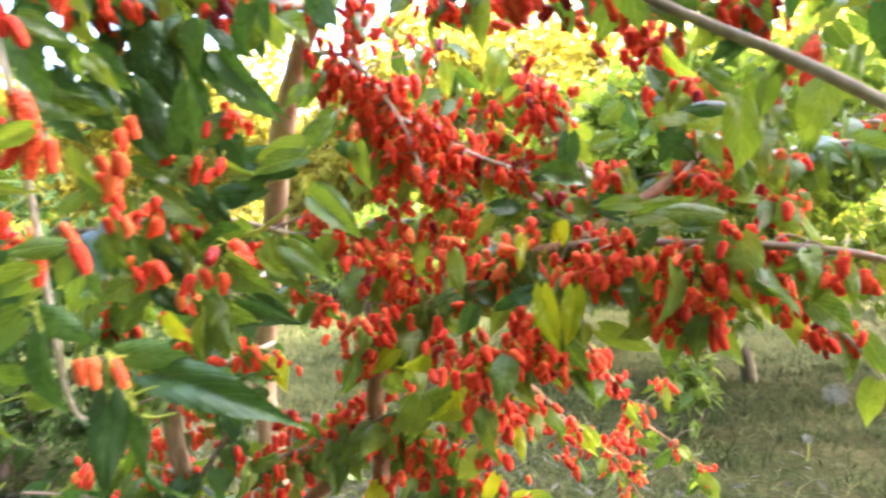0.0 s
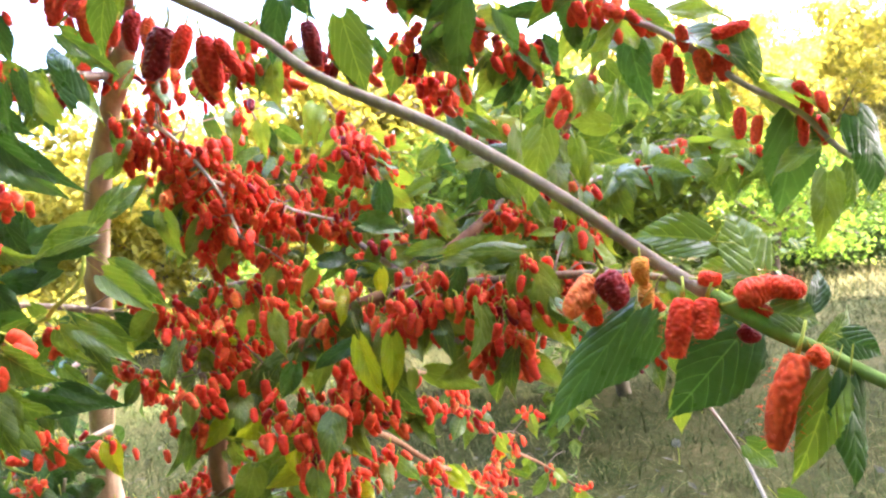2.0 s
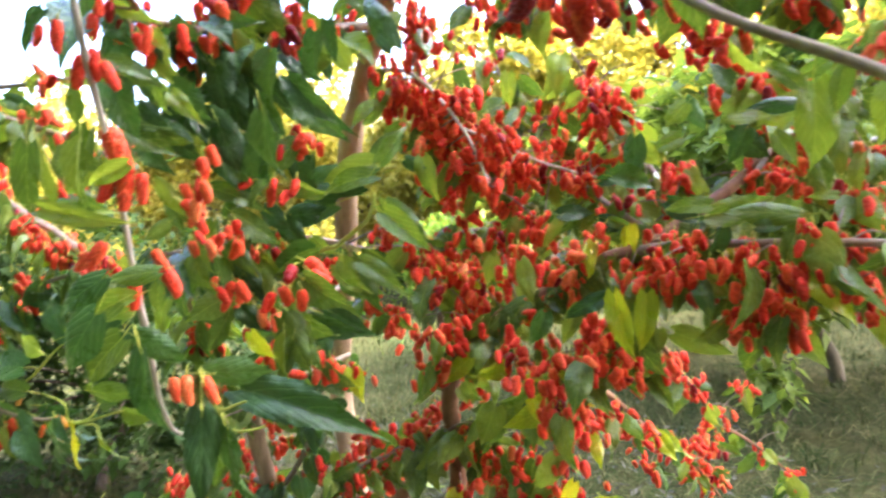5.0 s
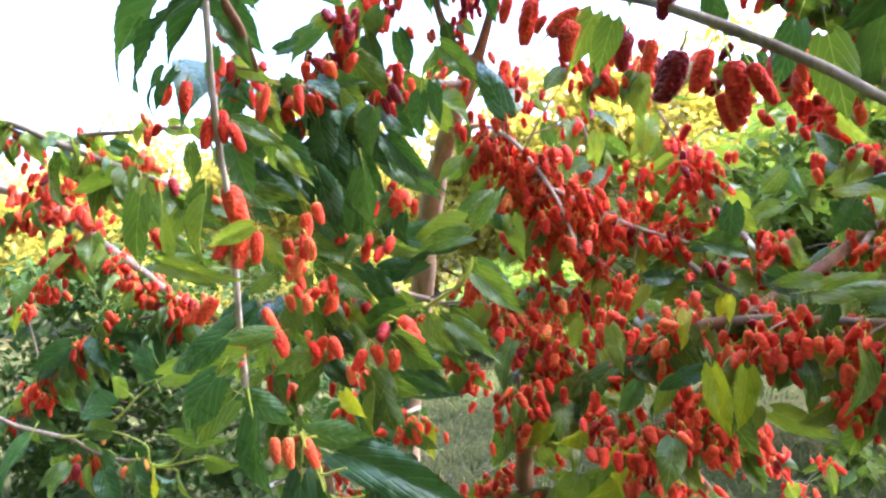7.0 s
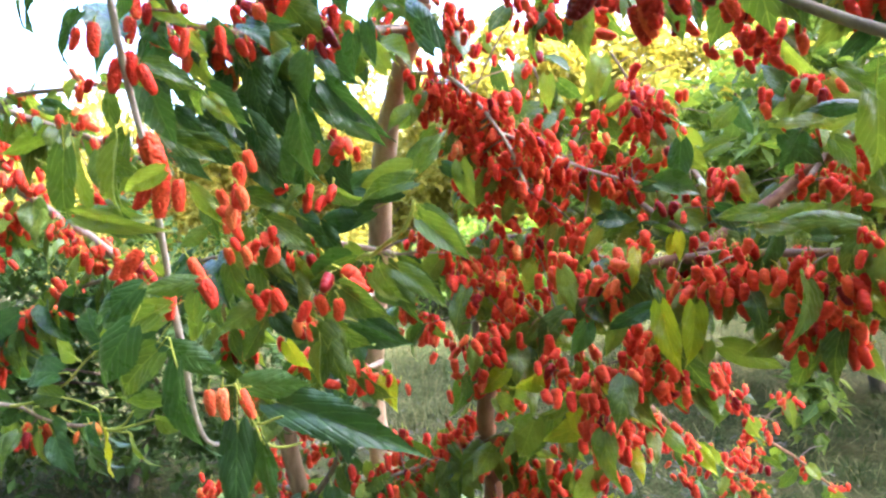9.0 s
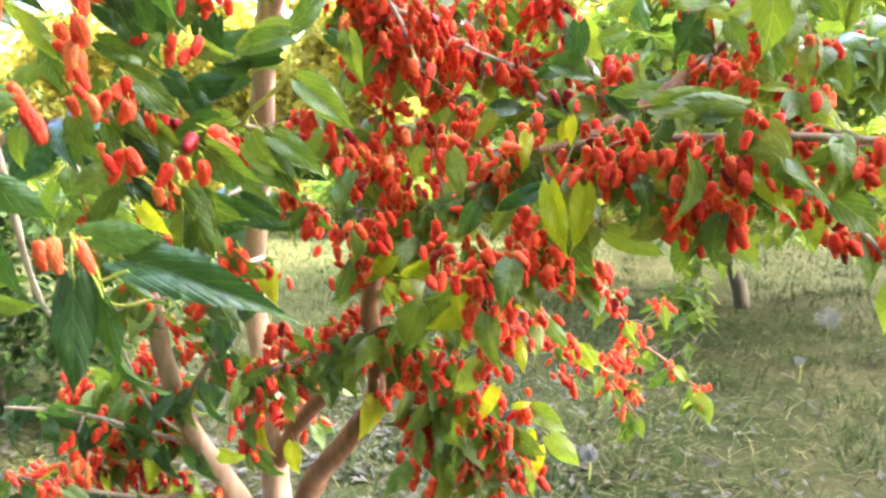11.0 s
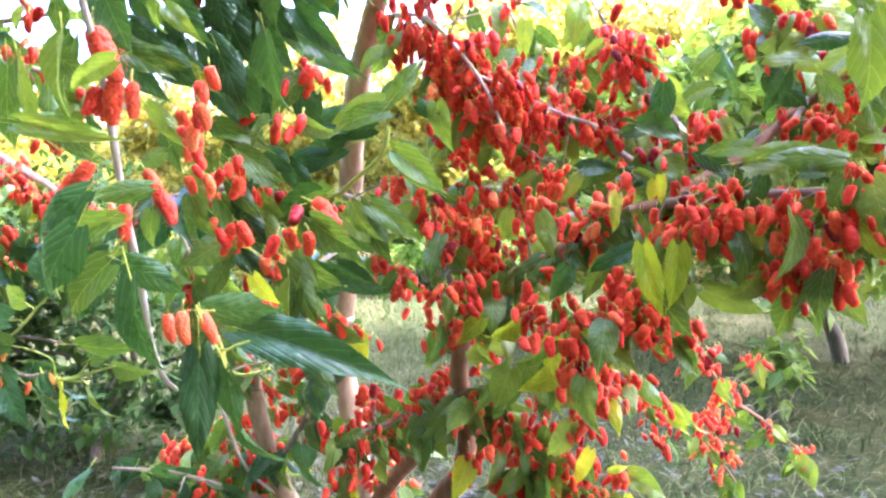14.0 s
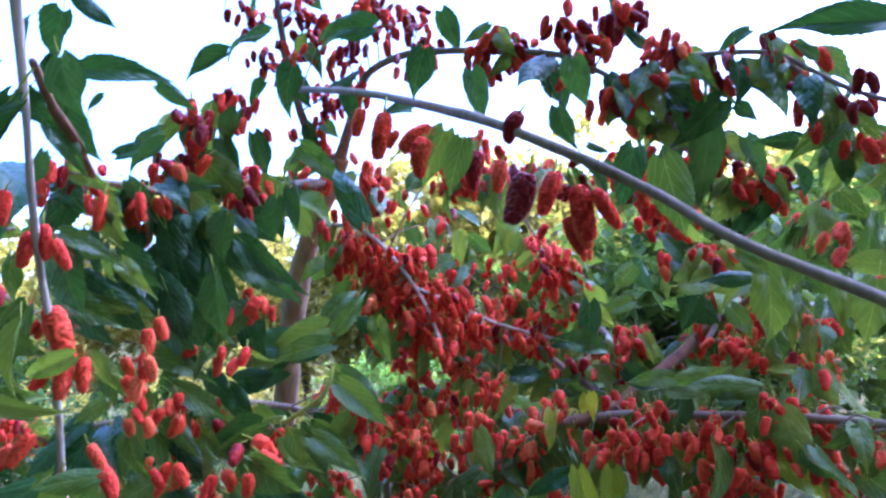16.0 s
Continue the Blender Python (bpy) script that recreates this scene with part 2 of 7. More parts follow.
def tube(line, sides, knots=0.0):
    """Vertices and faces of a tapering tube along rows of x, y, z, radius, with swollen nodes here and there."""
    verts, faces = [], []
    n = len(line)
    ref = Vector((0.31, 0.2, 0.93))
    for i, (x, y, z, r) in enumerate(line):
        a, b = line[max(0, i - 1)], line[min(n - 1, i + 1)]
        d = (Vector(b[:3]) - Vector(a[:3])).normalized()
        u = d.cross(ref)
        u = u.normalized() if u.length > 1e-3 else Vector((1, 0, 0))
        v = d.cross(u)
        swell = 1 + knots * max(0.0, noise.noise((x * 14, y * 14, z * 14)))
        for k in range(sides):
            a = 2 * math.pi * k / sides
            w = r * swell * (1 + 0.08 * noise.noise((x * 40 + k, y * 40, z * 40)))
            verts.append(Vector((x, y, z)) + u * (math.cos(a) * w) + v * (math.sin(a) * w))
    for i in range(n - 1):
        for k in range(sides):
            q = (k + 1) % sides
            faces.append((i * sides + k, i * sides + q, (i + 1) * sides + q, (i + 1) * sides + k))
    faces.append(tuple(range(sides - 1, -1, -1)))
    faces.append(tuple(range((n - 1) * sides, n * sides)))
    return verts, faces


# ---- leaf and fruit shapes ----
def leaf_shape(seed, rows=30):
    """A heart-based, toothed leaf with a drawn-out tip, length 1 along +y and width 1, its face to +z, with a stalk. Returns verts, faces, uvs, slots."""
    rng = random.Random(seed)
    fold, droop, side = rng.uniform(0.04, 0.42), rng.uniform(0.05, 0.36), rng.uniform(-0.15, 0.15)
    curl = rng.uniform(-0.55, 0.25)
    ripple, phase = rng.uniform(0.02, 0.06), rng.uniform(0, 6)
    belly = rng.uniform(-0.05, 0.06)
    tooth = [rng.uniform(0.4, 1.3) for _ in range(rows + 1)]
    across = (-1, -0.75, -0.5, -0.25, 0, 0.25, 0.5, 0.75, 1)
    verts, faces, uvs = [], [], []
    for i in range(rows + 1):
        s = i / rows
        w = 0.5 * float(np.interp(s, (0, 0.04, 0.10, 0.18, 0.28 + belly, 0.42 + belly, 0.56 + belly, 0.70, 0.81, 0.89, 0.95, 1.0),
                                  (0.34, 0.60, 0.82, 0.95, 1.0, 0.95, 0.81, 0.58, 0.35, 0.17, 0.065, 0.0)))
        if 0 < i < rows - 2:
            w *= 1.0 + (0.05 if i % 2 else -0.03) * tooth[i]
        back = 0.10 * max(0, 1 - s * 5)          # the lobes beside the stalk
        for t in across:
            x = t * w + side * s * s
            y = s - back * abs(t) ** 2
            z = fold * abs(t) * w + curl * (t * w) ** 2 * 1.3 - droop * (s * s + 0.6 * s ** 6) + ripple * math.sin(9 * s + phase + 2 * t) * abs(t)
            z += 0.011 * math.cos(2 * math.pi * (5.0 * s - 7.5 * abs(t * w) ** 1.35)) * min(1.0, 2.2 * abs(t)) * math.sin(math.pi * s)
            verts.append((x, y, z))
            uvs.append((0.5 + t * w, s))
    m = len(across)
    for i in range(rows):
        for k in range(m - 1):
            faces.append((i * m + k, i * m + k + 1, (i + 1) * m + k + 1, (i + 1) * m + k))
    slots = [0] * len(faces)
    n0 = len(verts)
    line = [(0.0, -0.30, 0.10, 0.012), (0.0, -0.14, 0.05, 0.011), (0.0, 0.02, -0.005, 0.009)]
    v2, f2 = tube(line, 5)
    verts += [tuple(v) for v in v2]
    uvs += [(0.5, 0.0)] * len(v2)
    faces += [tuple(i + n0 for i in f) for f in f2]
    slots += [1] * len(f2)
    return verts, faces, uvs, slots


def fruit_shape(seed, rings=52, sides=48, lumps=230, hairs=110):
    """A mulberry of length 1 that hangs down -z from its stalk: uneven drupelets packed over a bent core, each with a withered style. Returns verts, faces, pits, slots."""
    rng = random.Random(seed)
    bend, fat = rng.uniform(-0.28, 0.28), rng.uniform(0.195, 0.24)
    lopside = rng.uniform(0, 6)
    bulge = 1 + 0.10 * math.sin(lopside)

    def core(s):
        return fat * (math.sin(math.pi * min(1, max(0, s) ** 0.9)) ** 0.34) * (1.04 - 0.2 * s * bulge)
    seeds = []
    for n in range(lumps):
        s = (n + 0.5) / lumps
        s = min(0.985, max(0.015, s + rng.gauss(0, 0.25 / lumps ** 0.5)))
        a = n * 2.39996 + rng.gauss(0, 0.22)
        r = core(s)
        seeds.append((math.cos(a) * r, math.sin(a) * r, -s, rng.uniform(0.8, 1.22)))
    seeds = np.array(seeds)
    reach = 0.98 * math.sqrt(2 * math.pi * fat / lumps / math.pi)
    verts, faces, pits = [(0.0, 0.0, 0.0)], [], [0.0]
    for i in range(1, rings):
        s = i / rings
        r = core(s)
        for k in range(sides):
            a = 2 * math.pi * (k + 0.5 * (i % 2)) / sides
            p = np.array((math.cos(a) * r, math.sin(a) * r, -s))
            d = np.sqrt(((seeds[:, :3] - p) ** 2).sum(1)) / (reach * seeds[:, 3])
            lump = math.sqrt(max(0.0, 1.0 - min(1.0, float(d.min())) ** 2))
            w = r * (0.80 + 0.09 * math.sin(5 * s + lopside + a)) + (0.028 if lumps > 100 else 0.038) * lump
            verts.append((math.cos(a) * w + bend * s * s * 0.6, math.sin(a) * w, -s - 0.03 * lump * (s - 0.4)))
            # crease shade mask, strongest in the gaps between drupelets
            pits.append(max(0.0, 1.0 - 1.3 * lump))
    verts.append((bend * 0.6, 0.0, -1.0))
    pits.append(0.2)
    for k in range(sides):
        faces.append((0, 1 + (k + 1) % sides, 1 + k))
    for i in range(rings - 2):
        for k in range(sides):
            q = (k + 1) % sides
            a, b = 1 + i * sides, 1 + (i + 1) * sides
            faces.append((a + k, a + q, b + q, b + k))
    a, last = 1 + (rings - 2) * sides, len(verts) - 1
    for k in range(sides):
        faces.append((a + k, a + (k + 1) % sides, last))
    slots = [0] * len(faces)
    for n in range(hairs):
        x, y, z, q = seeds[rng.randrange(lumps)]
        d = Vector((x, y, -0.08 * rng.random())).normalized()
        p = Vector((x + bend * z * z * 0.6, y, z)) + d * 0.05
        e = p + (d + Vector((rng.gauss(0, 0.5), rng.gauss(0, 0.5), rng.gauss(0, 0.5)))).normalized() * rng.uniform(0.05, 0.11)
        u = d.orthogonal().normalized() * 0.006
        n0 = len(verts)
        verts += [tuple(p - u), tuple(p + u), tuple(e)]
        pits += [0.0, 0.0, 0.0]
        faces.append((n0, n0 + 1, n0 + 2))
        slots.append(0)
    n0 = len(verts)
    v2, f2 = tube([(rng.uniform(-0.1, 0.1), rng.uniform(-0.1, 0.1), 0.36, 0.022), (0.02, 0, 0.17, 0.024), (0, 0, -0.03, 0.04)], 5)
    verts += [tuple(v) for v in v2]
    pits += [0.0] * len(v2)
    faces += [tuple(i + n0 for i in f) for f in f2]
    slots += [1] * len(f2)
    return verts, faces, pits, slots


def finish(me, slots, mats, uvs=None, pits=None):
    for m in mats:
        me.materials.append(m)
    me.polygons.foreach_set("material_index", np.array(slots, dtype=np.int32))
    if uvs is not None:
        layer = me.uv_layers.new(name="leaf")
        idx = np.empty(len(me.loops), dtype=np.int32)
        me.loops.foreach_get("vertex_index", idx)
        layer.data.foreach_set("uv", np.array(uvs, dtype=np.float32)[idx].ravel())
    if pits is not None:
        me.attributes.new("pit_shade", "FLOAT", "POINT").data.foreach_set("value", np.array(pits, dtype=np.float32))
    me.shade_smooth()
    me.update()
    return me


LEAF_SHAPES = [leaf_shape(s) for s in range(10)]
FRUIT_SHAPES = [fruit_shape(s) for s in range(5)]
FRUIT_SMALL = [fruit_shape(s, 18, 16, 32, 14) for s in range(5)]
TONES = {"a": AMBER, "r": RED, "o": ORANGE, "d": MAROON, "g": GREEN, "k": DARK, "y": YELLOW}
SHARED = {}


def shared(kind, shape, tone):
    """One mesh for all alike leaves or fruits."""
    key = (kind, shape, tone)
    if key not in SHARED:
        v, f, extra, slots = (LEAF_SHAPES if kind == "leaf" else FRUIT_SHAPES)[shape]
        me = bpy.data.meshes.new(kind)
        me.from_pydata(v, [], f)
        SHARED[key] = finish(me, slots, [TONES[tone], SHOOT], uvs=extra if kind == "leaf" else None, pits=None if kind == "leaf" else extra)
    return SHARED[key]


def joined(name, rows, kind, parent, label):
    """Many leaves or fruits in one mesh; rows of matrix, shape, tone."""
    tones = sorted({r[2] for r in rows})
    V, F, X, S = [], [], [], []
    base = 0
    for m, shape, tone in rows:
        v, f, extra, slots = (LEAF_SHAPES if kind == "leaf" else FRUIT_SMALL)[shape]
        a = np.array(m)
        V.append(np.array(v) @ a[:3, :3].T + a[:3, 3])
        F += [tuple(i + base for i in q) for q in f]
        X += list(extra)
        S += [(tones.index(tone) if s == 0 else len(tones)) for s in slots]
        base += len(v)
    me = bpy.data.meshes.new(name)
    me.from_pydata(np.concatenate(V).tolist(), [], F)
    finish(me, S, [TONES[t] for t in tones] + [SHOOT], uvs=X if kind == "leaf" else None, pits=None if kind == "leaf" else X)
    ob = new(name, me)
    ob.parent = parent
    return tagged(ob, label, kind="stuff")


# ---- mulberry trees: limbs first, then leaves and fruit ----
class Tree:
    def __init__(self, x, y, label, seed):
        self.root = tagged(new("mulberry_tree"), label, "tree", "mulberry trees of the orchard")
        self.root.location = (x, y, 0)
        self.at = Vector((x, y, 0))
        self.limbs, self.leaves, self.fruits, self.spurs = [], [], [], []
        self.bare = []          # points along limbs that carry fruit but few leaves
        self.rng = random.Random(seed)

    def limb(self, name, points, mat, label="", knots=0.25):
        line = spline(points, 7)
        thick = max(p[3] for p in points)
        v, f = tube(line, 12 if thick > 0.012 else 8, knots)
        ob = part(name, [p - self.at for p in v], f, mat, self.root, label)
        self.limbs.append((ob, line))
        return len(self.limbs) - 1

    def nearest(self, p):
        best = (1e9, None, None)
        for ob, line in self.limbs:
            for q in line:
                d = (q[0] - p[0]) ** 2 + (q[1] - p[1]) ** 2 + (q[2] - p[2]) ** 2
                if d < best[0]:
                    best = (d, ob, q)
        return math.sqrt(best[0]), best[1], best[2]

    def leaf(self, base, tip, width, tone="g", twist=0.0, sway=1.0):
        """A leaf blade from base to tip, width metres across, turned about its midrib by twist degrees."""
        b, t = Vector(base), Vector(tip)
        if sway == 1.0 and any((b + u * (t - b) - q).length < 0.05 for q in self.bare for u in (0.0, 0.5, 1.0)):
            return
        y = (t - b).normalized()
        hint = Vector((0.0, -1.0, 0.18))
        z = (hint - y * hint.dot(y)).normalized()
        x = y.cross(z)
        length = (t - b).length
        m = Matrix((x, y, z)).transposed().to_4x4()
        m = Matrix.Translation(b) @ m @ Matrix.Rotation(radians(twist + sway * self.rng.gauss(0, 5 if tone == "y" else 14)), 4, "Y") @ Matrix.Diagonal((width * 1.02, length, length, 1))
        self.leaves.append((m, self.rng.randrange(10), tone))

    def bunch(self, x, y, z, n, spread, tone="r", size=0.030):
        """A bunch of n hanging fruits round a point, with the spur that bears it."""
        r = self.rng
        c = Vector((x, y, z))
        if y > 0.9:
            n, size, spread = round(n * 1.2), size * 0.96, spread * 0.88
        d, ob, q = self.nearest(c)
        if q is not None and 0.012 < d < (0.18 if y > 1.0 or z > 1.45 else 0.06):
            mid = (Vector(q[:3]) + c) / 2 + Vector((0, 0, 0.12 * d))
            top = c + Vector((0, 0, 0.6 * spread))
            self.spurs.append([(*q[:3], 0.0019), (*mid, 0.0015), (*top, 0.0011)])
        for _ in range(r.choice((1, 1, 2, 2)) if z < 1.55 and y > 0.85 else r.choice((0, 0, 1))):
            a, l = r.uniform(2.8, 7.0), 0.066 * r.uniform(0.55, 1.2)
            b = c + Vector((math.cos(a), math.sin(a), 0.5)) * spread
            self.leaf(b, b + Vector((math.cos(a) * 0.7, math.sin(a) * 0.7, -r.uniform(0.3, 1.3))).normalized() * l, l * r.uniform(0.4, 0.62), "y" if c.y > 0.85 and c.z < 1.15 and r.random() < 0.08 else "g", r.gauss(0, 30))
        taken = []
        for i in range(n):
            for _ in range(9):
                p = c + Vector((r.gauss(0, 0.7), r.gauss(0, 0.7), r.gauss(0, 0.6))) * spread
                if all((p - q).length > 0.46 * size for q in taken):
                    break
            taken.append(p)
            lean = Euler((radians(r.gauss(0, 22)), radians(r.gauss(0, 22)), r.uniform(0, 6.28)))
            s = size * r.uniform(0.72, 1.08)
            m = Matrix.LocRotScale(p + Vector((0, 0, s * 0.5)), lean, (s * r.uniform(1.12, 1.38), s * r.uniform(1.12, 1.38), s))
            k = tone
            u = r.random()
            if tone == "r":
                k = "o" if u < 0.10 else "d" if u < 0.15 else "r"
            elif tone == "o":
                k = "r" if u < 0.5 else "o"
            elif tone == "d":
                k = "r" if u < 0.5 else "d"
            self.fruits.append((m, r.randrange(5), k))

    def fruit(self, base, tip, tone="r", fat=1.0):
        """One fruit from its stalk to its tip."""
        b, t = Vector(base), Vector(tip)
        z = (b - t).normalized()
        x = z.orthogonal().normalized()
        s = (t - b).length
        m = Matrix.Translation(b) @ Matrix((x, z.cross(x), z)).transposed().to_4x4() @ Matrix.Diagonal((s * fat, s * fat, s, 1))
        self.fruits.append((m, self.rng.randrange(5), tone))

    def dress(self, i, n_leaf, n_fruit, tone="g", size=0.072, ripe="r", start=0.15):
        """Leaves and fruit scattered along a limb."""
        r = self.rng
        line = self.limbs[i][1]
        lo = int(start * len(line))
        for _ in range(n_leaf):
            q = Vector(line[r.randrange(lo, len(line))][:3])
            a, l = r.uniform(0, 6.28), size * r.uniform(0.65, 1.25)
            out = Vector((math.cos(a), math.sin(a) * 0.8, r.uniform(-0.9, 0.25))).normalized()
            b = q + out * r.uniform(0.012, 0.05)
            self.leaf(b, b + (out + Vector((0, 0, -r.uniform(0.2, 1.1)))).normalized() * l, l * r.uniform(0.42, 0.66), tone, r.gauss(0, 28))
        for _ in range(n_fruit):
            q = line[r.randrange(lo, len(line))]
            self.bunch(q[0] + r.gauss(0, 0.018), q[1] + r.gauss(0, 0.018), q[2] - r.uniform(0.005, 0.035), r.randrange(2, 6), 0.017, ripe)

    def twigs(self, i, n, length=0.09, start=0.3):
        """Thin bare side twigs along a limb."""
        r = self.rng
        line = self.limbs[i][1]
        for _ in range(n):
            q = Vector(line[r.randrange(int(start * len(line)), len(line))][:3])
            a = r.uniform(0, 6.28)
            d = Vector((math.cos(a), 0.7 * math.sin(a), r.uniform(-0.7, 0.6))).normalized() * length * r.uniform(0.5, 1.3)
            self.spurs.append([(*q, 0.0017), (*(q + d * 0.5 + Vector((0, 0, 0.008))), 0.0013), (*(q + d + Vector((0, 0, -0.01))), 0.0008)])

    def grow(self, count=300):
        """Makes the parts: the nearest leaves and fruits singly, the others joined."""
        root = self.root
        inv = Matrix.Translation(-self.at)
        for kind, rows, label in (("leaf", self.leaves, "toothed green mulberry leaves"), ("fruit", self.fruits, "ripening red mulberry fruits")):
            rows.sort(key=lambda w: w[0].translation.y - 0.4 * abs(w[0].translation.z - 1.1))
            for m, shape, tone in rows[:count]:
                d, ob, q = self.nearest(m.translation)
                one = new(kind, shared(kind, shape, tone))
                one.parent = ob or root
                one.matrix_local = inv @ m
            if len(rows) > count:
                joined("foliage" if kind == "leaf" else "fruit_mass", [(inv @ m, s, t) for m, s, t in rows[count:]], kind, root, label)
        if self.spurs:
            V, F = [], []
            for line in self.spurs:
                v, f = tube(spline(line, 3), 5)
                n0 = len(V)
                V += [p - self.at for p in v]
                F += [tuple(i + n0 for i in q) for q in f]
            tagged(part("fruiting_spur", V, F, TWIG, root), "thin brown fruiting spurs", kind="stuff")


# ---- ground ----
def hill(x, y):
    """The dry slope that rises behind the orchard, higher to the right."""
    u = min(1.0, max(0.0, (y - 22.0) / 45.0))
    r = min(1.0, max(0.0, (x + 10.0) / 50.0))
    return u * u * (3 - 2 * u) * (9.5 + 6.5 * r)


def height(x, y):
    return hill(x, y) + 0.035 * noise.noise((x * 0.6, y * 0.6, 3.1)) + 0.012 * noise.noise((x * 3.1, y * 3.1, 7.7))


def build_ground():
    xs = np.unique(np.concatenate([np.linspace(-6, 8, 141), np.geomspace(8, 600, 22), -np.geomspace(6, 600, 22)]))
    ys = np.unique(np.concatenate([np.linspace(-3, 11, 141), np.geomspace(11, 600, 36), -np.geomspace(3, 600, 14)]))
    verts = [(x, y, height(x, y) if max(abs(x), abs(y)) < 40 else hill(x, y)) for y in ys for x in xs]
    w = len(xs)
    faces = [(j * w + i, j * w + i + 1, (j + 1) * w + i + 1, (j + 1) * w + i) for j in range(len(ys) - 1) for i in range(w - 1)]
    tagged(part("ground", verts, faces, GROUND), "dry mown orchard grass with bare soil", kind="structure")


build_ground()


def scatter_blades(name, count, area, length, mat, flat, label, seed):
    rng = random.Random(seed)
    V, F = [], []
    x0, x1, y0, y1 = area
    made = 0
    while made < count:
        x, y = rng.uniform(x0, x1), y0 + (y1 - y0) * rng.random() ** 1.5
        patch = noise.noise((x * 1.3, y * 1.3, 5.0)) + 0.5 * noise.noise((x * 5, y * 5, 9.0))
        if patch < rng.uniform(-1.1, 0.25):
            continue
        made += 1
        l, a = length * rng.uniform(0.5, 1.3), rng.uniform(0, 6.28)
        low = rng.random() < flat
        tilt = rng.uniform(0.0, 0.5) if low else rng.uniform(0.5, 1.3)
        l *= 1.0 if low else 0.7
        d = Vector((math.cos(a) * math.cos(tilt), math.sin(a) * math.cos(tilt), math.sin(tilt)))
        s = Vector((-math.sin(a), math.cos(a), 0)) * rng.uniform(0.0008, 0.0017) * (1 + 0.2 * y)
        p = Vector((x, y, height(x, y) - 0.004))
        q = p + d * l * 0.55
        e = q + (d + Vector((rng.gauss(0, 0.2), rng.gauss(0, 0.2), -0.35))).normalized() * l * 0.45
        n0 = len(V)
        V += [p - s, p + s, q + s * 0.8, q - s * 0.8, e]
        F += [(n0, n0 + 1, n0 + 2, n0 + 3), (n0 + 3, n0 + 2, n0 + 4)]
    return tagged(part(name, V, F, mat, smooth=False), label, "grass", kind="stuff")


scatter_blades("grass", 190000, (-4.0, 5.5, 0.6, 8.5), 0.125, BLADE, 0.86, "short dry and green orchard grass", 4)
STRAW = blade_material("dry_straw", [(0.0, (0.20, 0.17, 0.06)), (0.5, (0.34, 0.29, 0.11)), (1.0, (0.46, 0.40, 0.18))])
scatter_blades("straw", 16000, (2.2, 8.0, 7.6, 13.0), 0.2, STRAW, 0.6, "bleached dry straw lying in the sun", 7)
scatter_blades("grass", 60000, (-5.0, 11.0, 7.5, 17.0), 0.14, BLADE, 0.25, "short green and straw-coloured field grass", 6)
scatter_blades("grass", 70000, (-5.0, 5.5, -5.0, 0.7), 0.1, BLADE, 0.82, "short dry and green orchard grass", 5)


def scatter_litter(count, area, seed):
    rng = random.Random(seed)
    V, F = [], []
    for _ in range(count):
        x, y = rng.gauss(area[0], area[1]), rng.gauss(area[2], area[3])
        l, a = rng.uniform(0.012, 0.038), rng.uniform(0, 6.28)
        u, v = Vector((math.cos(a), math.sin(a), rng.gauss(0, 0.25))) * l, Vector((-math.sin(a), math.cos(a), rng.gauss(0, 0.3))) * l * 0.35
        p = Vector((x, y, height(x, y) + rng.uniform(0.004, 0.02)))
        n0 = len(V)
        V += [p - u, p - u * 0.2 + v, p + u, p - u * 0.1 - v, p + Vector((0, 0, -0.12 * l))]
        F += [(n0, n0 + 4, n0 + 1), (n0 + 1, n0 + 4, n0 + 2), (n0 + 2, n0 + 4, n0 + 3), (n0 + 3, n0 + 4, n0)]
    tagged(part("leaf_litter", V, F, LITTER, smooth=False), "dry curled grey-brown fallen leaves", "leaves", kind="stuff")


scatter_litter(4200, (-0.8, 0.85, 2.2, 0.85), 8)


# ---- trees and shrubs behind ----
def small_leaf(p, a, tilt, l, w):
    """A folded leaf: five vertices."""
    d = Vector((math.cos(a) * math.cos(tilt), math.sin(a) * math.cos(tilt), math.sin(tilt)))
    s = d.cross(Vector((0.2, 0.1, 1))).normalized()
    n = s.cross(d)
    return [p, p + d * l * 0.42 + s * w * 0.5 + n * w * 0.16, p + d * l, p + d * l * 0.42 - s * w * 0.5 + n * w * 0.16]


def crown_mesh(rng, clumps, per, size):
    V, F = [], []
    for c, r in clumps:
        for _ in range(per):
            d = Vector((rng.gauss(0, 1), rng.gauss(0, 1), rng.gauss(0, 1))).normalized()
            p = c + d * r * rng.uniform(0.35, 1.05) ** 0.7
            l = size * rng.uniform(0.6, 1.3)
            n0 = len(V)
            V += small_leaf(p, rng.uniform(0, 6.28), rng.gauss(-0.45, 0.5), l, l * rng.uniform(0.45, 0.65))
            F += [(n0, n0 + 1, n0 + 2), (n0, n0 + 2, n0 + 3)]
    return V, F


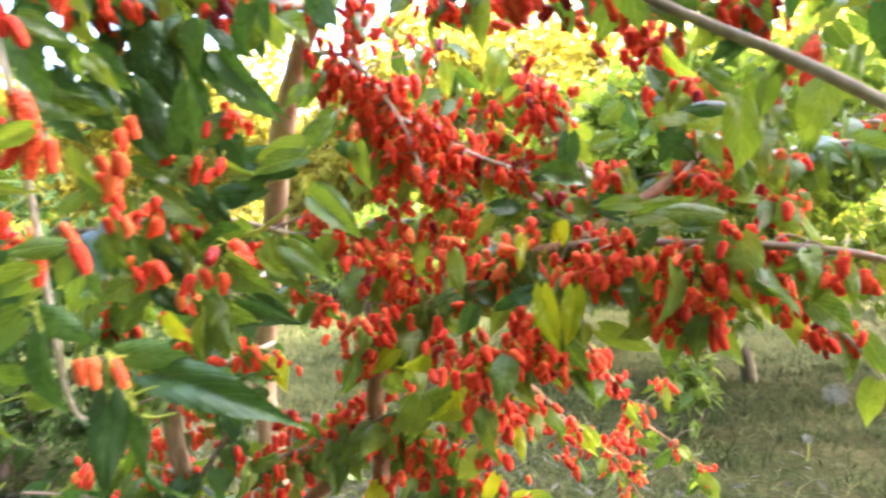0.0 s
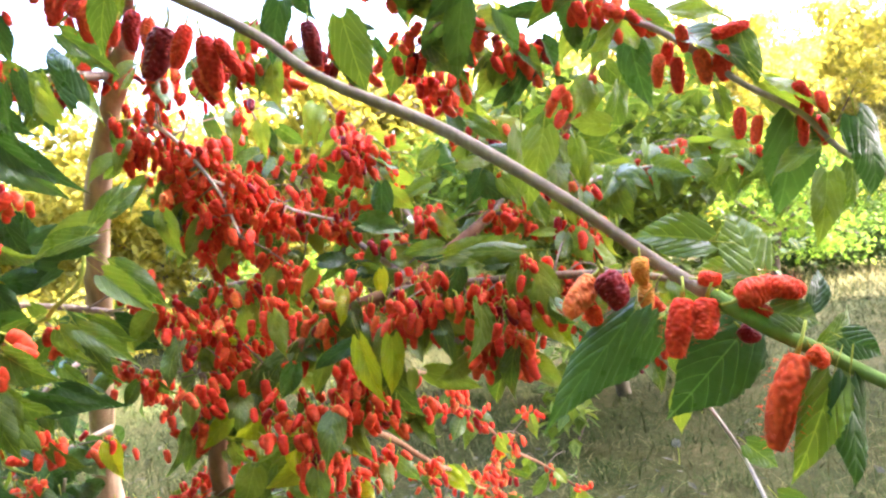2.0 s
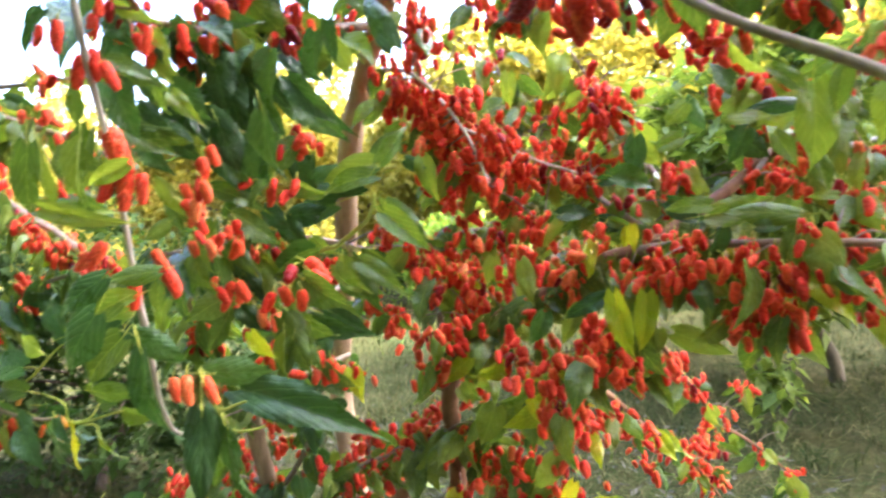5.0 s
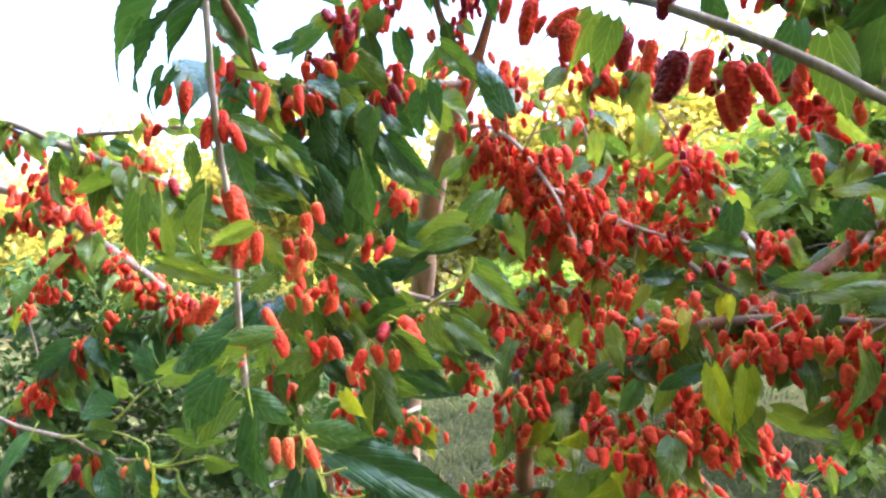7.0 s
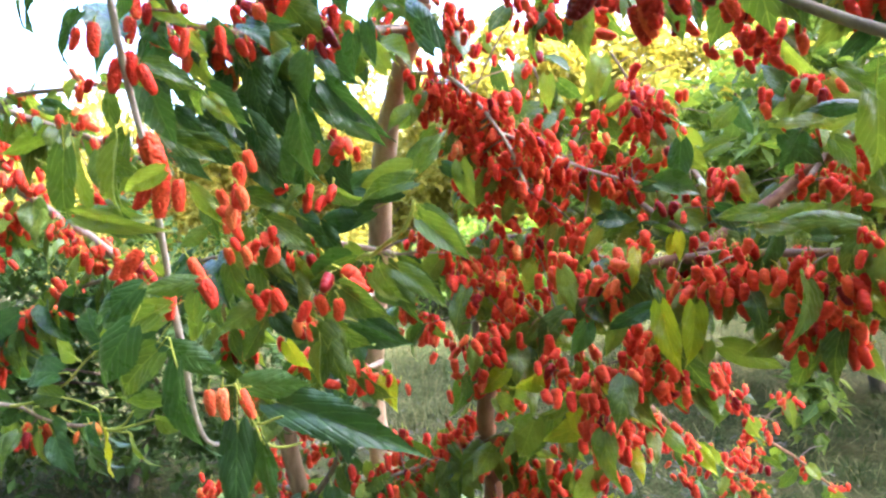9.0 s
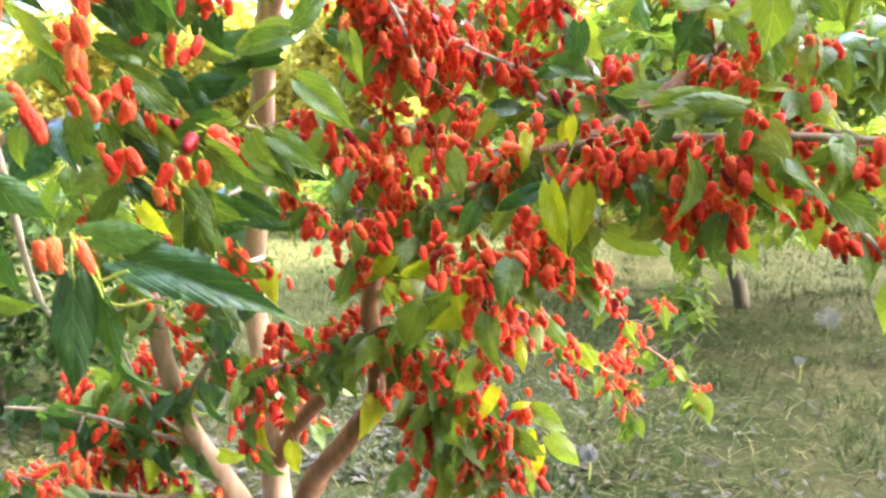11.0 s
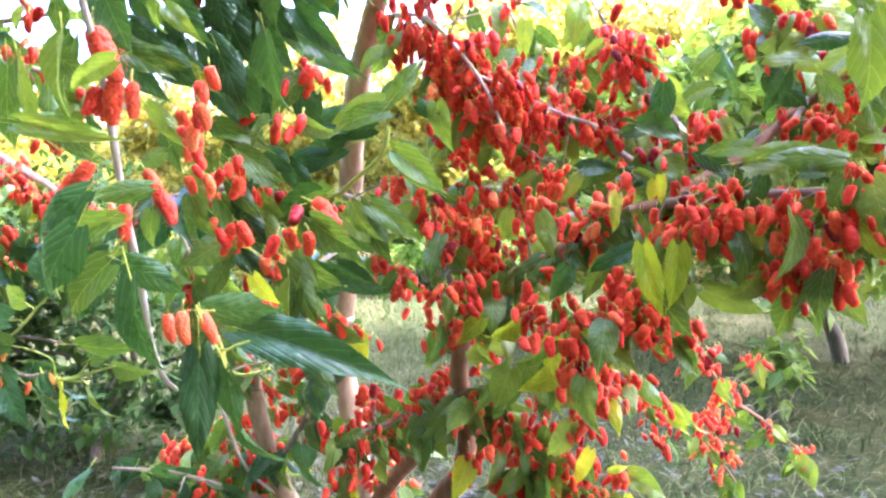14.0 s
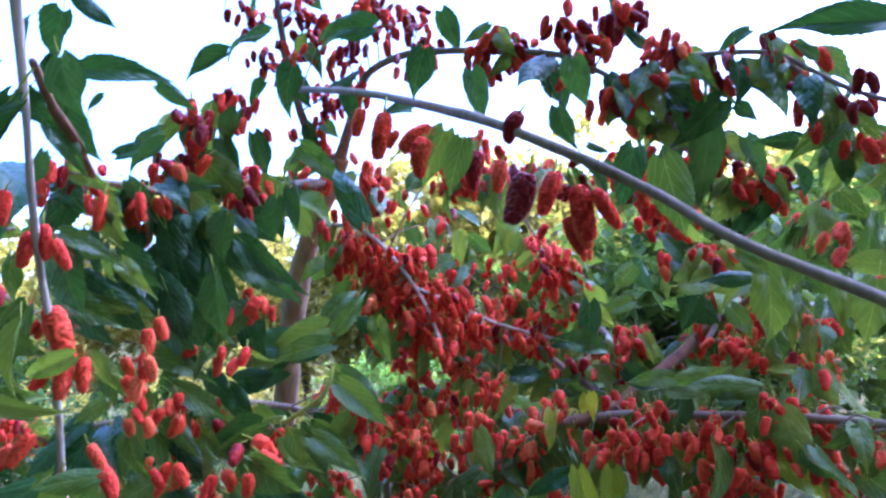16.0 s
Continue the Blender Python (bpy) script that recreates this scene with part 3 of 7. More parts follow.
def leafy_tree(name, x, y, rx, ry, z0, z1, mat, label, seed, clumps=40, per=90, size=0.09, trunk=0.04, clump=0.28, category="tree", group="", bark=None, fork_at=None):
    """A tree or shrub: leaning trunk, limbs, and a ragged crown of leaves in clumps."""
    rng = random.Random(seed)
    root = tagged(new(name), label, category, group)
    root.location = (x, y, hill(x, y))
    zc = (z0 + z1) / 2
    spots = []
    for _ in range(clumps):
        d = Vector((rng.gauss(0, 1), rng.gauss(0, 1), rng.gauss(0, 1))).normalized() * rng.random() ** 0.42
        spots.append((Vector((d.x * rx, d.y * ry, zc + d.z * (z1 - z0) / 2)), clump * rng.uniform(0.55, 1.3)))
    lean = Vector((rng.uniform(-0.2, 0.2), rng.uniform(-0.2, 0.2), 0))
    fork = Vector((lean.x, lean.y, fork_at or z0 + 0.25 * (z1 - z0)))
    v, f = tube(spline([(0, 0, -0.06, trunk * 1.35), (lean.x * 0.2, lean.y * 0.2, fork.z * 0.35, trunk), (fork.x, fork.y, fork.z, trunk * 0.8)], 6), 9, 0.3)
    part("trunk", v, f, bark or GREY_BARK, root)
    for c, r in spots[:: max(1, clumps // 9)]:
        mid = (fork + c) / 2 + Vector((0, 0, 0.06))
        v, f = tube(spline([(*fork, trunk * 0.55), (*mid, trunk * 0.34), (*c, trunk * 0.12)], 4), 6, 0.2)
        part("limb", v, f, bark or GREY_BARK, root)
    V, F = crown_mesh(rng, spots, per, size)
    me = bpy.data.meshes.new("crown")
    me.from_pydata(V, [], F)
    uv = [c for _ in range(len(V) // 4) for c in ((0.5, 0.0), (1.0, 0.4), (0.5, 1.0), (0.0, 0.4))]
    finish(me, [0] * len(F), [mat], uvs=uv)
    ob = new("crown", me)
    ob.parent = root
    tagged(ob, kind="stuff")
    return root


# near neighbours in the row behind
ROW = "orchard row"
leafy_tree("orchard_or_shade_tree", 1.36, 4.75, 1.2, 1.0, 0.42, 2.2, MID_GREEN, "small bushy orchard tree with bright green leaves", 31, 112, 80, 0.12, 0.04, 0.25, group=ROW, bark=DARK_BARK, fork_at=0.44)
leafy_tree("orchard_or_shade_tree", 0.30, 5.5, 0.95, 0.8, 0.75, 1.9, MID_GREEN, "small leafy orchard tree with rounded green crown", 32, 44, 90, 0.12, 0.045, 0.26, group=ROW)
leafy_tree("orchard_or_shade_tree", 4.3, 9.0, 1.4, 1.1, 0.25, 2.3, FAR_GREEN, "orchard tree with loose green crown", 33, 46, 110, 0.09, 0.05, 0.3, group=ROW)
leafy_tree("shrub", -2.2, 2.7, 0.95, 0.65, 0.05, 1.30, FAR_DARK, "dense dark green leafy shrub", 34, 76, 120, 0.062, 0.02, 0.22, category="shrub")
leafy_tree("shrub", 0.82, 3.56, 0.07, 0.09, 0.05, 0.60, MID_GREEN, "slender drooping green shrub in the grass", 35, 11, 16, 0.095, 0.008, 0.085, category="shrub")
leafy_tree("shrub", 7.3, 12.9, 2.2, 1.2, 0.0, 1.75, FAR_DARK, "dark green low shrub at the field edge", 36, 60, 110, 0.1, 0.02, 0.36, category="shrub")
leafy_tree("shrub", 5.9, 10.5, 1.1, 0.9, 0.0, 0.87, FAR_DARK, "dark green rounded shrub in the field grass", 37, 60, 110, 0.09, 0.02, 0.3, category="shrub")
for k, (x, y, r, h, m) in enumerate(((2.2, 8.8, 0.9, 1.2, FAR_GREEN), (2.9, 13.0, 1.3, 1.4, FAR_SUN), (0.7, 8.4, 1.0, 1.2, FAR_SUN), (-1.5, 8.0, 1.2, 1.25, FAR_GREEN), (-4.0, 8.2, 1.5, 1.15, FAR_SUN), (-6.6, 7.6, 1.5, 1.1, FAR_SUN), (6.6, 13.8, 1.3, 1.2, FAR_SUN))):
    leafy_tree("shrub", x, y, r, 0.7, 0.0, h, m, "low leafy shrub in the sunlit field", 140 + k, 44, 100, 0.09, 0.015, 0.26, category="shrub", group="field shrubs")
# unseen tall trees added on the right, which keep the near ground in shade
for k, (x, y) in enumerate(((5.0, 3.9), (5.3, 1.5), (4.9, -0.6))):
    leafy_tree("orchard_or_shade_tree", x, y, 1.7, 1.5, 1.9, 7.4, FAR_GREEN, "unseen tall dense tree added to shade the near ground", 90 + k, 230, 110, 0.2, 0.11, 0.5, group=ROW)
for k, (x, y) in enumerate(((8.6, 6.4), (10.3, 7.8))):
    leafy_tree("orchard_or_shade_tree", x, y, 1.7, 1.6, 1.9, 9.5, FAR_GREEN, "unseen tall dense tree added to shade the near ground", 95 + k, 200, 110, 0.2, 0.12, 0.55, group=ROW)
# unseen trees added behind and left of the camera to block sky light
for k, (x, y) in enumerate(((-4.2, -2.7), (-2.2, -3.2), (-0.3, -3.0), (1.6, -3.1), (3.6, -2.9), (-4.9, -0.4), (-4.7, 1.7), (-7.4, 2.4))):
    leafy_tree("orchard_or_shade_tree", x, y, 1.7, 1.4, 0.5, 8.2, FAR_GREEN, "unseen full green tree added to block sky light", 110 + k, 190, 100, 0.2, 0.09, 0.55, group=ROW)
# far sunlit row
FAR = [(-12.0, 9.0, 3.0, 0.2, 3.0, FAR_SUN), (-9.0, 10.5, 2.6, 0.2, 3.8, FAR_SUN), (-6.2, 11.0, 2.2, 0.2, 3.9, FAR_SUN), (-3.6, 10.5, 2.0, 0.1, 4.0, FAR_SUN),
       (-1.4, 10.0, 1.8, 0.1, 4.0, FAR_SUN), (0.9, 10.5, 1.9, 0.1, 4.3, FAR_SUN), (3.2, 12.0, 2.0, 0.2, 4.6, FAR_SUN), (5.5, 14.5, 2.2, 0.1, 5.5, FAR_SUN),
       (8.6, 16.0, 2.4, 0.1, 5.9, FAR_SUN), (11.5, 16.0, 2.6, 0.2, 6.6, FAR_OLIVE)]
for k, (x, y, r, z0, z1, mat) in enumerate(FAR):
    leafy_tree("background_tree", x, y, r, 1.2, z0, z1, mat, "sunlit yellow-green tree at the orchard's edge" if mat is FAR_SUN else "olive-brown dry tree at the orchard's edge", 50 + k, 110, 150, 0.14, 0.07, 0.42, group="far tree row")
for k, (x, y, r, z1) in enumerate([(-24, 24, 7, 6.0), (-14, 29, 6, 5.5), (-3, 32, 6, 5.2), (8, 32, 6, 6.0), (19, 29, 6, 8.5)]):
    leafy_tree("background_tree", x, y, r, 2.5, 0.3, z1, FAR_OLIVE if k % 2 else FAR_SUN, "distant hazy tree beyond the orchard", 70 + k, 70, 120, 0.30, 0.14, 1.0, group="distant trees")


def seed_head(x, y, r):
    """A pale round seed clock on its stalk."""
    rng = random.Random(int(x * 100))
    root = tagged(new("seed_head"), "white fluffy round seed head on a thin stalk", "weed", "seed heads in the grass")
    z = height(x, y)
    root.location = (x, y, z)
    h = 0.10
    v, f = tube(spline([(0, 0, -0.02, 0.0022), (0.006, 0, h * 0.5, 0.002), (0, 0.004, h, 0.0018)], 4), 6)
    part("stalk", v, f, SHOOT, root)
    V, F = [], []
    for _ in range(260):
        d = Vector((rng.gauss(0, 1), rng.gauss(0, 1), rng.gauss(0, 1))).normalized()
        s = d.orthogonal().normalized() * 0.0012
        c = Vector((0, 0.004, h))
        n0 = len(V)
        V += [c + s, c - s, c + d * r * rng.uniform(0.8, 1.05)]
        F.append((n0, n0 + 1, n0 + 2))
        e = V[-1]
        for _k in range(3):
            q = (d + Vector((rng.gauss(0, 0.8), rng.gauss(0, 0.8), rng.gauss(0, 0.8)))).normalized() * r * 0.3
            n0 = len(V)
            V += [e - s, e + s, e + q]
            F.append((n0, n0 + 1, n0 + 2))
    part("fluff", V, F, FLUFF, root, smooth=False)


for x, y, r in ((1.62, 4.05, 0.055), (0.31, 2.28, 0.026), (1.25, 3.3, 0.018)):
    seed_head(x, y, r)


def dry_tuft(x, y, n, h, seed):
    """A sprawling tuft of long grass, its blades arching outwards."""
    rng = random.Random(seed)
    V, F = [], []
    for _ in range(n):
        a, l = rng.uniform(0, 6.28), h * rng.uniform(0.5, 1.3)
        p = Vector((rng.gauss(0, 0.35 * h), rng.gauss(0, 0.35 * h), -0.01))
        out = Vector((math.cos(a), math.sin(a), 0))
        s = Vector((-math.sin(a), math.cos(a), 0)) * rng.uniform(0.0009, 0.0017)
        rise = rng.uniform(0.35, 1.1)
        q = p + (out * 0.5 + Vector((0, 0, rise))).normalized() * l * 0.5
        e = q + (out + Vector((rng.gauss(0, 0.3), rng.gauss(0, 0.3), rng.uniform(-0.6, 0.2)))).normalized() * l * 0.5
        n0 = len(V)
        V += [p - s, p + s, q + s, q - s, e]
        F += [(n0, n0 + 1, n0 + 2, n0 + 3), (n0 + 3, n0 + 2, n0 + 4)]
    ob = part("grass_tuft", V, F, BLADE, smooth=False)
    ob.location = (x, y, height(x, y))
    tagged(ob, "sprawling tuft of green and straw-coloured grass", "grass", "grass tufts", "stuff")


TUFTS = [(-0.62, 3.1, 0.32), (-0.45, 3.5, 0.36), (3.6, 7.4, 0.4), (4.4, 8.0, 0.45), (2.3, 7.2, 0.36), (-1.1, 2.6, 0.22), (5.2, 9.5, 0.5)]
tuft_rng = random.Random(44)
TUFTS += [(tuft_rng.uniform(-1.8, 3.2), tuft_rng.uniform(2.3, 6.5), tuft_rng.uniform(0.10, 0.22)) for _ in range(70)]
for k, (x, y, h) in enumerate(TUFTS):
    dry_tuft(x, y, 90, h, 200 + k)

# ---- the fruiting mulberry in front ----
tree = Tree(-0.41, 1.52, "mulberry tree laden with red ripening fruit, several tan stems", 11)
trunk = tree.limb("trunk", [(-0.427, 1.560, 0.143, 0.0360), (-0.438, 1.582, 0.315, 0.0320), (-0.450, 1.587, 0.578, 0.0290), (-0.464, 1.581, 0.770, 0.0255), (-0.385, 1.482, 1.097, 0.0235), (-0.343, 1.442, 1.305, 0.0220), (-0.292, 1.409, 1.442, 0.0210), (-0.232, 1.350, 1.526, 0.0195), (-0.199, 1.328, 1.573, 0.0175)], BARK, "smooth tan main stem")
tree.limb("stem", [(-0.436, 1.540, 0.154, 0.0300), (-0.476, 1.441, 0.365, 0.0235), (-0.517, 1.358, 0.540, 0.0195), (-0.534, 1.310, 0.720, 0.0175), (-0.525, 1.274, 0.822, 0.0160), (-0.547, 1.222, 0.909, 0.0120), (-0.554, 1.172, 0.997, 0.0100), (-0.543, 1.122, 1.069, 0.0070)], BARK, "smooth tan side stem")
tree.limb("stem", [(-0.404, 1.543, 0.148, 0.0320), (-0.321, 1.501, 0.350, 0.0250), (-0.218, 1.452, 0.486, 0.0220), (-0.151, 1.413, 0.579, 0.0200), (-0.128, 1.369, 0.675, 0.0180), (-0.121, 1.308, 0.816, 0.0160), (-0.072, 1.270, 0.937, 0.0150), (0.010, 1.237, 0.984, 0.0130), (0.085, 1.212, 1.025, 0.0120), (0.162, 1.197, 1.067, 0.0115), (0.245, 1.192, 1.093, 0.0110), (0.303, 1.225, 1.127, 0.0105), (0.403, 1.308, 1.190, 0.0100), (0.519, 1.429, 1.288, 0.0080)], BROWN, "rough brown leaning stem")
tree.limb("branch", [(-0.436, 1.588, 0.353, 0.0220), (-0.350, 1.516, 0.487, 0.0170), (-0.250, 1.443, 0.599, 0.0160), (-0.180, 1.384, 0.690, 0.0155), (-0.123, 1.337, 0.740, 0.0150), (-0.032, 1.274, 0.780, 0.0135), (0.054, 1.210, 0.826, 0.0120), (0.127, 1.169, 0.899, 0.0110), (0.173, 1.144, 0.964, 0.0100), (0.215, 1.138, 1.030, 0.0070)], BROWN)
bough = tree.limb("branch", [(0.233, 1.189, 1.087, 0.0090), (0.290, 1.137, 1.097, 0.0068), (0.387, 1.079, 1.098, 0.0058), (0.458, 1.028, 1.099, 0.0054), (0.550, 0.979, 1.094, 0.0050), (0.626, 0.946, 1.078, 0.0040)], TWIG, "grey level branch")
twig_r = tree.limb("twig", [(0.355, 1.126, 1.083, 0.0050), (0.424, 1.113, 1.056, 0.0045), (0.540, 1.116, 1.022, 0.0042), (0.617, 1.123, 0.964, 0.0038), (0.689, 1.139, 0.879, 0.0034), (0.750, 1.163, 0.778, 0.0030), (0.757, 1.088, 0.713, 0.0026)], PALE)
fork = tree.limb("branch", [(-0.286, 1.411, 1.453, 0.0080), (-0.183, 1.316, 1.437, 0.0042), (-0.116, 1.264, 1.394, 0.0034), (-0.064, 1.249, 1.329, 0.0030), (-0.032, 1.240, 1.275, 0.0026), (-0.003, 1.211, 1.207, 0.0030)], PALE, "pale forked fruiting branch")
fork_b = tree.limb("twig", [(-0.052, 1.249, 1.310, 0.0028), (0.007, 1.278, 1.281, 0.0026), (0.080, 1.319, 1.242, 0.0026), (0.186, 1.386, 1.207, 0.0028), (0.287, 1.393, 1.183, 0.0020)], PALE)
tree.bare = [Vector(q[:3]) for q in tree.limbs[fork][1][8:]] + [Vector(q[:3]) for q in tree.limbs[fork_b][1][:18]]
lead = tree.limb("branch", [(-0.224, 1.349, 1.542, 0.0140), (-0.254, 1.335, 1.608, 0.0100), (-0.269, 1.305, 1.662, 0.0085), (-0.280, 1.271, 1.745, 0.0075), (-0.282, 1.234, 1.851, 0.0060), (-0.283, 1.196, 1.973, 0.0040)], TWIG)
lead_b = tree.limb("branch", [(-0.202, 1.328, 1.568, 0.0130), (-0.172, 1.286, 1.608, 0.0090), (-0.123, 1.222, 1.676, 0.0070), (-0.046, 1.151, 1.682, 0.0060), (0.047, 1.087, 1.656, 0.0055), (0.144, 1.035, 1.622, 0.0050), (0.214, 0.998, 1.594, 0.0045), (0.264, 0.990, 1.562, 0.0040), (0.298, 0.979, 1.530, 0.0036), (0.335, 0.978, 1.501, 0.0030), (0.364, 0.990, 1.452, 0.0020)], TWIG)
lead_c = tree.limb("twig", [(0.281, 0.985, 1.545, 0.0036), (0.317, 0.949, 1.543, 0.0034), (0.360, 0.915, 1.541, 0.0034), (0.414, 0.894, 1.532, 0.0034), (0.450, 0.871, 1.516, 0.0032), (0.476, 0.848, 1.486, 0.0030), (0.504, 0.827, 1.454, 0.0030), (0.542, 0.796, 1.421, 0.0025)], TWIG)
tree.limb("branch", [(-0.274, 1.288, 1.700, 0.0060), (-0.132, 1.030, 1.594, 0.0052), (0.001, 0.773, 1.486, 0.0044), (0.105, 0.591, 1.400, 0.0038), (0.164, 0.492, 1.349, 0.0034), (0.239, 0.451, 1.296, 0.0030), (0.280, 0.420, 1.258, 0.0029), (0.338, 0.393, 1.221, 0.0028), (0.386, 0.359, 1.181, 0.0027), (0.417, 0.337, 1.150, 0.0026), (0.433, 0.316, 1.134, 0.0028)], TWIG, "long straight grey branch")
tree.limb("shoot", [(0.433, 0.316, 1.134, 0.0030), (0.440, 0.308, 1.128, 0.0031), (0.450, 0.300, 1.120, 0.0029), (0.461, 0.294, 1.113, 0.0027), (0.471, 0.288, 1.106, 0.0025), (0.477, 0.284, 1.102, 0.0022)], STEM_GREEN, "soft green shoot tip")
tree.limb("branch", [(-0.156, 0.438, 1.558, 0.0040), (-0.161, 0.457, 1.480, 0.0042), (-0.168, 0.476, 1.420, 0.0036), (-0.174, 0.489, 1.381, 0.0028), (-0.187, 0.511, 1.337, 0.0029), (-0.200, 0.538, 1.285, 0.0029), (-0.207, 0.562, 1.232, 0.0029), (-0.224, 0.593, 1.159, 0.0029), (-0.248, 0.637, 1.069, 0.0031), (-0.331, 0.777, 0.920, 0.0027), (-0.499, 1.121, 0.797, 0.0030), (-0.555, 1.291, 0.606, 0.0030), (-0.505, 1.365, 0.503, 0.0028)], PALE, "thin pale upright branch")
tree.limb("branch", [(-0.244, 0.660, 1.392, 0.0036), (-0.219, 0.600, 1.409, 0.0042), (-0.203, 0.550, 1.422, 0.0042), (-0.180, 0.500, 1.437, 0.0030)], BROWN)
tree.limb("shoot", [(-0.481, 1.096, 1.045, 0.0040), (-0.214, 0.992, 1.121, 0.0030), (-0.151, 0.895, 1.129, 0.0028), (-0.123, 0.859, 1.139, 0.0027), (-0.100, 0.846, 1.151, 0.0026), (-0.081, 0.837, 1.163, 0.0024), (-0.070, 0.833, 1.179, 0.0022), (-0.067, 0.833, 1.195, 0.0018)], SHOOT, "yellow-green young shoot")
dark = tree.limb("branch", [(-0.221, 1.351, 1.531, 0.0090), (-0.245, 1.150, 1.484, 0.0070), (-0.259, 0.972, 1.430, 0.0060), (-0.286, 0.868, 1.419, 0.0050), (-0.315, 0.782, 1.417, 0.0040), (-0.338, 0.718, 1.407, 0.0030)], TWIG)
low_a = tree.limb("twig", [(-0.156, 1.361, 0.719, 0.0060), (-0.198, 1.324, 0.715, 0.0050), (-0.254, 1.275, 0.710, 0.0045), (-0.313, 1.245, 0.697, 0.0030)], TWIG)
low_b = tree.limb("twig", [(-0.093, 1.323, 0.753, 0.0060), (-0.037, 1.303, 0.700, 0.0050), (0.008, 1.282, 0.649, 0.0040), (0.041, 1.268, 0.596, 0.0030), (0.073, 1.262, 0.520, 0.0020)], TWIG)
low_c = tree.limb("twig", [(0.044, 1.218, 0.819, 0.0070), (0.137, 1.462, 0.799, 0.0065), (0.230, 1.806, 0.613, 0.0060), (0.311, 2.054, 0.488, 0.0045), (0.388, 2.198, 0.347, 0.0040), (0.455, 2.243, 0.239, 0.0030)], BROWN)
low_d = tree.limb("twig", [(0.173, 1.153, 0.954, 0.0070), (0.254, 1.591, 0.875, 0.0060), (0.347, 2.033, 0.668, 0.0055), (0.450, 2.325, 0.470, 0.0050), (0.570, 2.477, 0.349, 0.0042), (0.715, 2.578, 0.198, 0.0030)], BROWN)
low_e = tree.limb("twig", [(-0.537, 1.346, 0.622, 0.0070), (-0.643, 1.411, 0.606, 0.0050), (-0.724, 1.421, 0.609, 0.0040), (-0.805, 1.423, 0.555, 0.0030)], TWIG)
low_f = tree.limb("twig", [(-0.547, 1.342, 0.600, 0.0070), (-0.652, 1.422, 0.548, 0.0050), (-0.714, 1.452, 0.452, 0.0030)], TWIG)
t_a = tree.limb("twig", [(0.552, 1.366, 1.265, 0.0050), (0.663, 1.566, 1.273, 0.0040), (0.789, 1.616, 1.304, 0.0036), (0.959, 1.667, 1.313, 0.0030)], PALE)
t_b = tree.limb("twig", [(0.563, 1.365, 1.232, 0.0050), (0.721, 1.516, 1.259, 0.0040), (0.827, 1.516, 1.262, 0.0036), (1.002, 1.516, 1.264, 0.0030)], PALE)
t_c = tree.limb("twig", [(0.453, 0.881, 1.520, 0.0035), (0.550, 0.858, 1.401, 0.0030), (0.580, 0.817, 1.363, 0.0034), (0.608, 0.777, 1.324, 0.0034), (0.635, 0.746, 1.283, 0.0032), (0.673, 0.715, 1.244, 0.0030), (0.696, 0.695, 1.204, 0.0030), (0.727, 0.674, 1.173, 0.0020)], TWIG)
t_d = tree.limb("twig", [(0.412, 1.311, 1.200, 0.0060), (0.506, 1.216, 1.275, 0.0055), (0.549, 1.217, 1.324, 0.0050), (0.575, 1.197, 1.371, 0.0045), (0.607, 1.168, 1.428, 0.0040), (0.620, 1.139, 1.480, 0.0030)], BROWN)
mid_a = tree.limb("twig", [(-0.121, 1.308, 0.816, 0.0080), (-0.145, 1.354, 1.031, 0.0060), (-0.142, 1.416, 1.108, 0.0050), (-0.081, 1.478, 1.125, 0.0045), (0.028, 1.490, 1.103, 0.0040), (0.108, 1.445, 1.067, 0.0030)], TWIG)
up_a = tree.limb("twig", [(0.314, 1.230, 1.131, 0.0060), (0.272, 1.359, 1.206, 0.0050), (0.219, 1.455, 1.299, 0.0042), (0.170, 1.501, 1.384, 0.0034), (0.119, 1.516, 1.478, 0.0024)], TWIG)
up_b = tree.limb("twig", [(0.270, 1.218, 1.099, 0.0060), (0.156, 1.383, 1.186, 0.0050), (0.072, 1.452, 1.268, 0.0040), (0.007, 1.485, 1.364, 0.0034), (-0.037, 1.513, 1.472, 0.0024)], TWIG)
up_c = tree.limb("twig", [(0.411, 1.214, 1.195, 0.0050), (0.461, 1.300, 1.252, 0.0040), (0.502, 1.363, 1.311, 0.0034), (0.537, 1.396, 1.388, 0.0024)], TWIG)
low_g = tree.limb("twig", [(-0.498, 1.384, 0.485, 0.0060), (-0.581, 1.310, 0.547, 0.0050), (-0.686, 1.252, 0.604, 0.0040), (-0.781, 1.193, 0.633, 0.0030)], TWIG)
low_h = tree.limb("twig", [(-0.479, 1.424, 0.391, 0.0060), (-0.577, 1.331, 0.399, 0.0050), (-0.679, 1.262, 0.443, 0.0040), (-0.771, 1.196, 0.497, 0.0030)], TWIG)
low_i = tree.limb("twig", [(-0.530, 1.353, 0.586, 0.0060), (-0.450, 1.304, 0.673, 0.0050), (-0.402, 1.280, 0.746, 0.0040), (-0.372, 1.266, 0.831, 0.0030)], TWIG)
left_b = tree.limb("twig", [(-0.251, 1.296, 1.100, 0.0060), (-0.280, 1.143, 1.132, 0.0050), (-0.322, 1.037, 1.147, 0.0045), (-0.374, 0.961, 1.141, 0.0040), (-0.407, 0.896, 1.132, 0.0030)], TWIG)
low_j = tree.limb("twig", [(-0.383, 1.512, 1.032, 0.0060), (-0.364, 1.312, 1.013, 0.0050), (-0.383, 1.211, 0.973, 0.0040), (-0.402, 1.130, 0.941, 0.0030)], TWIG)
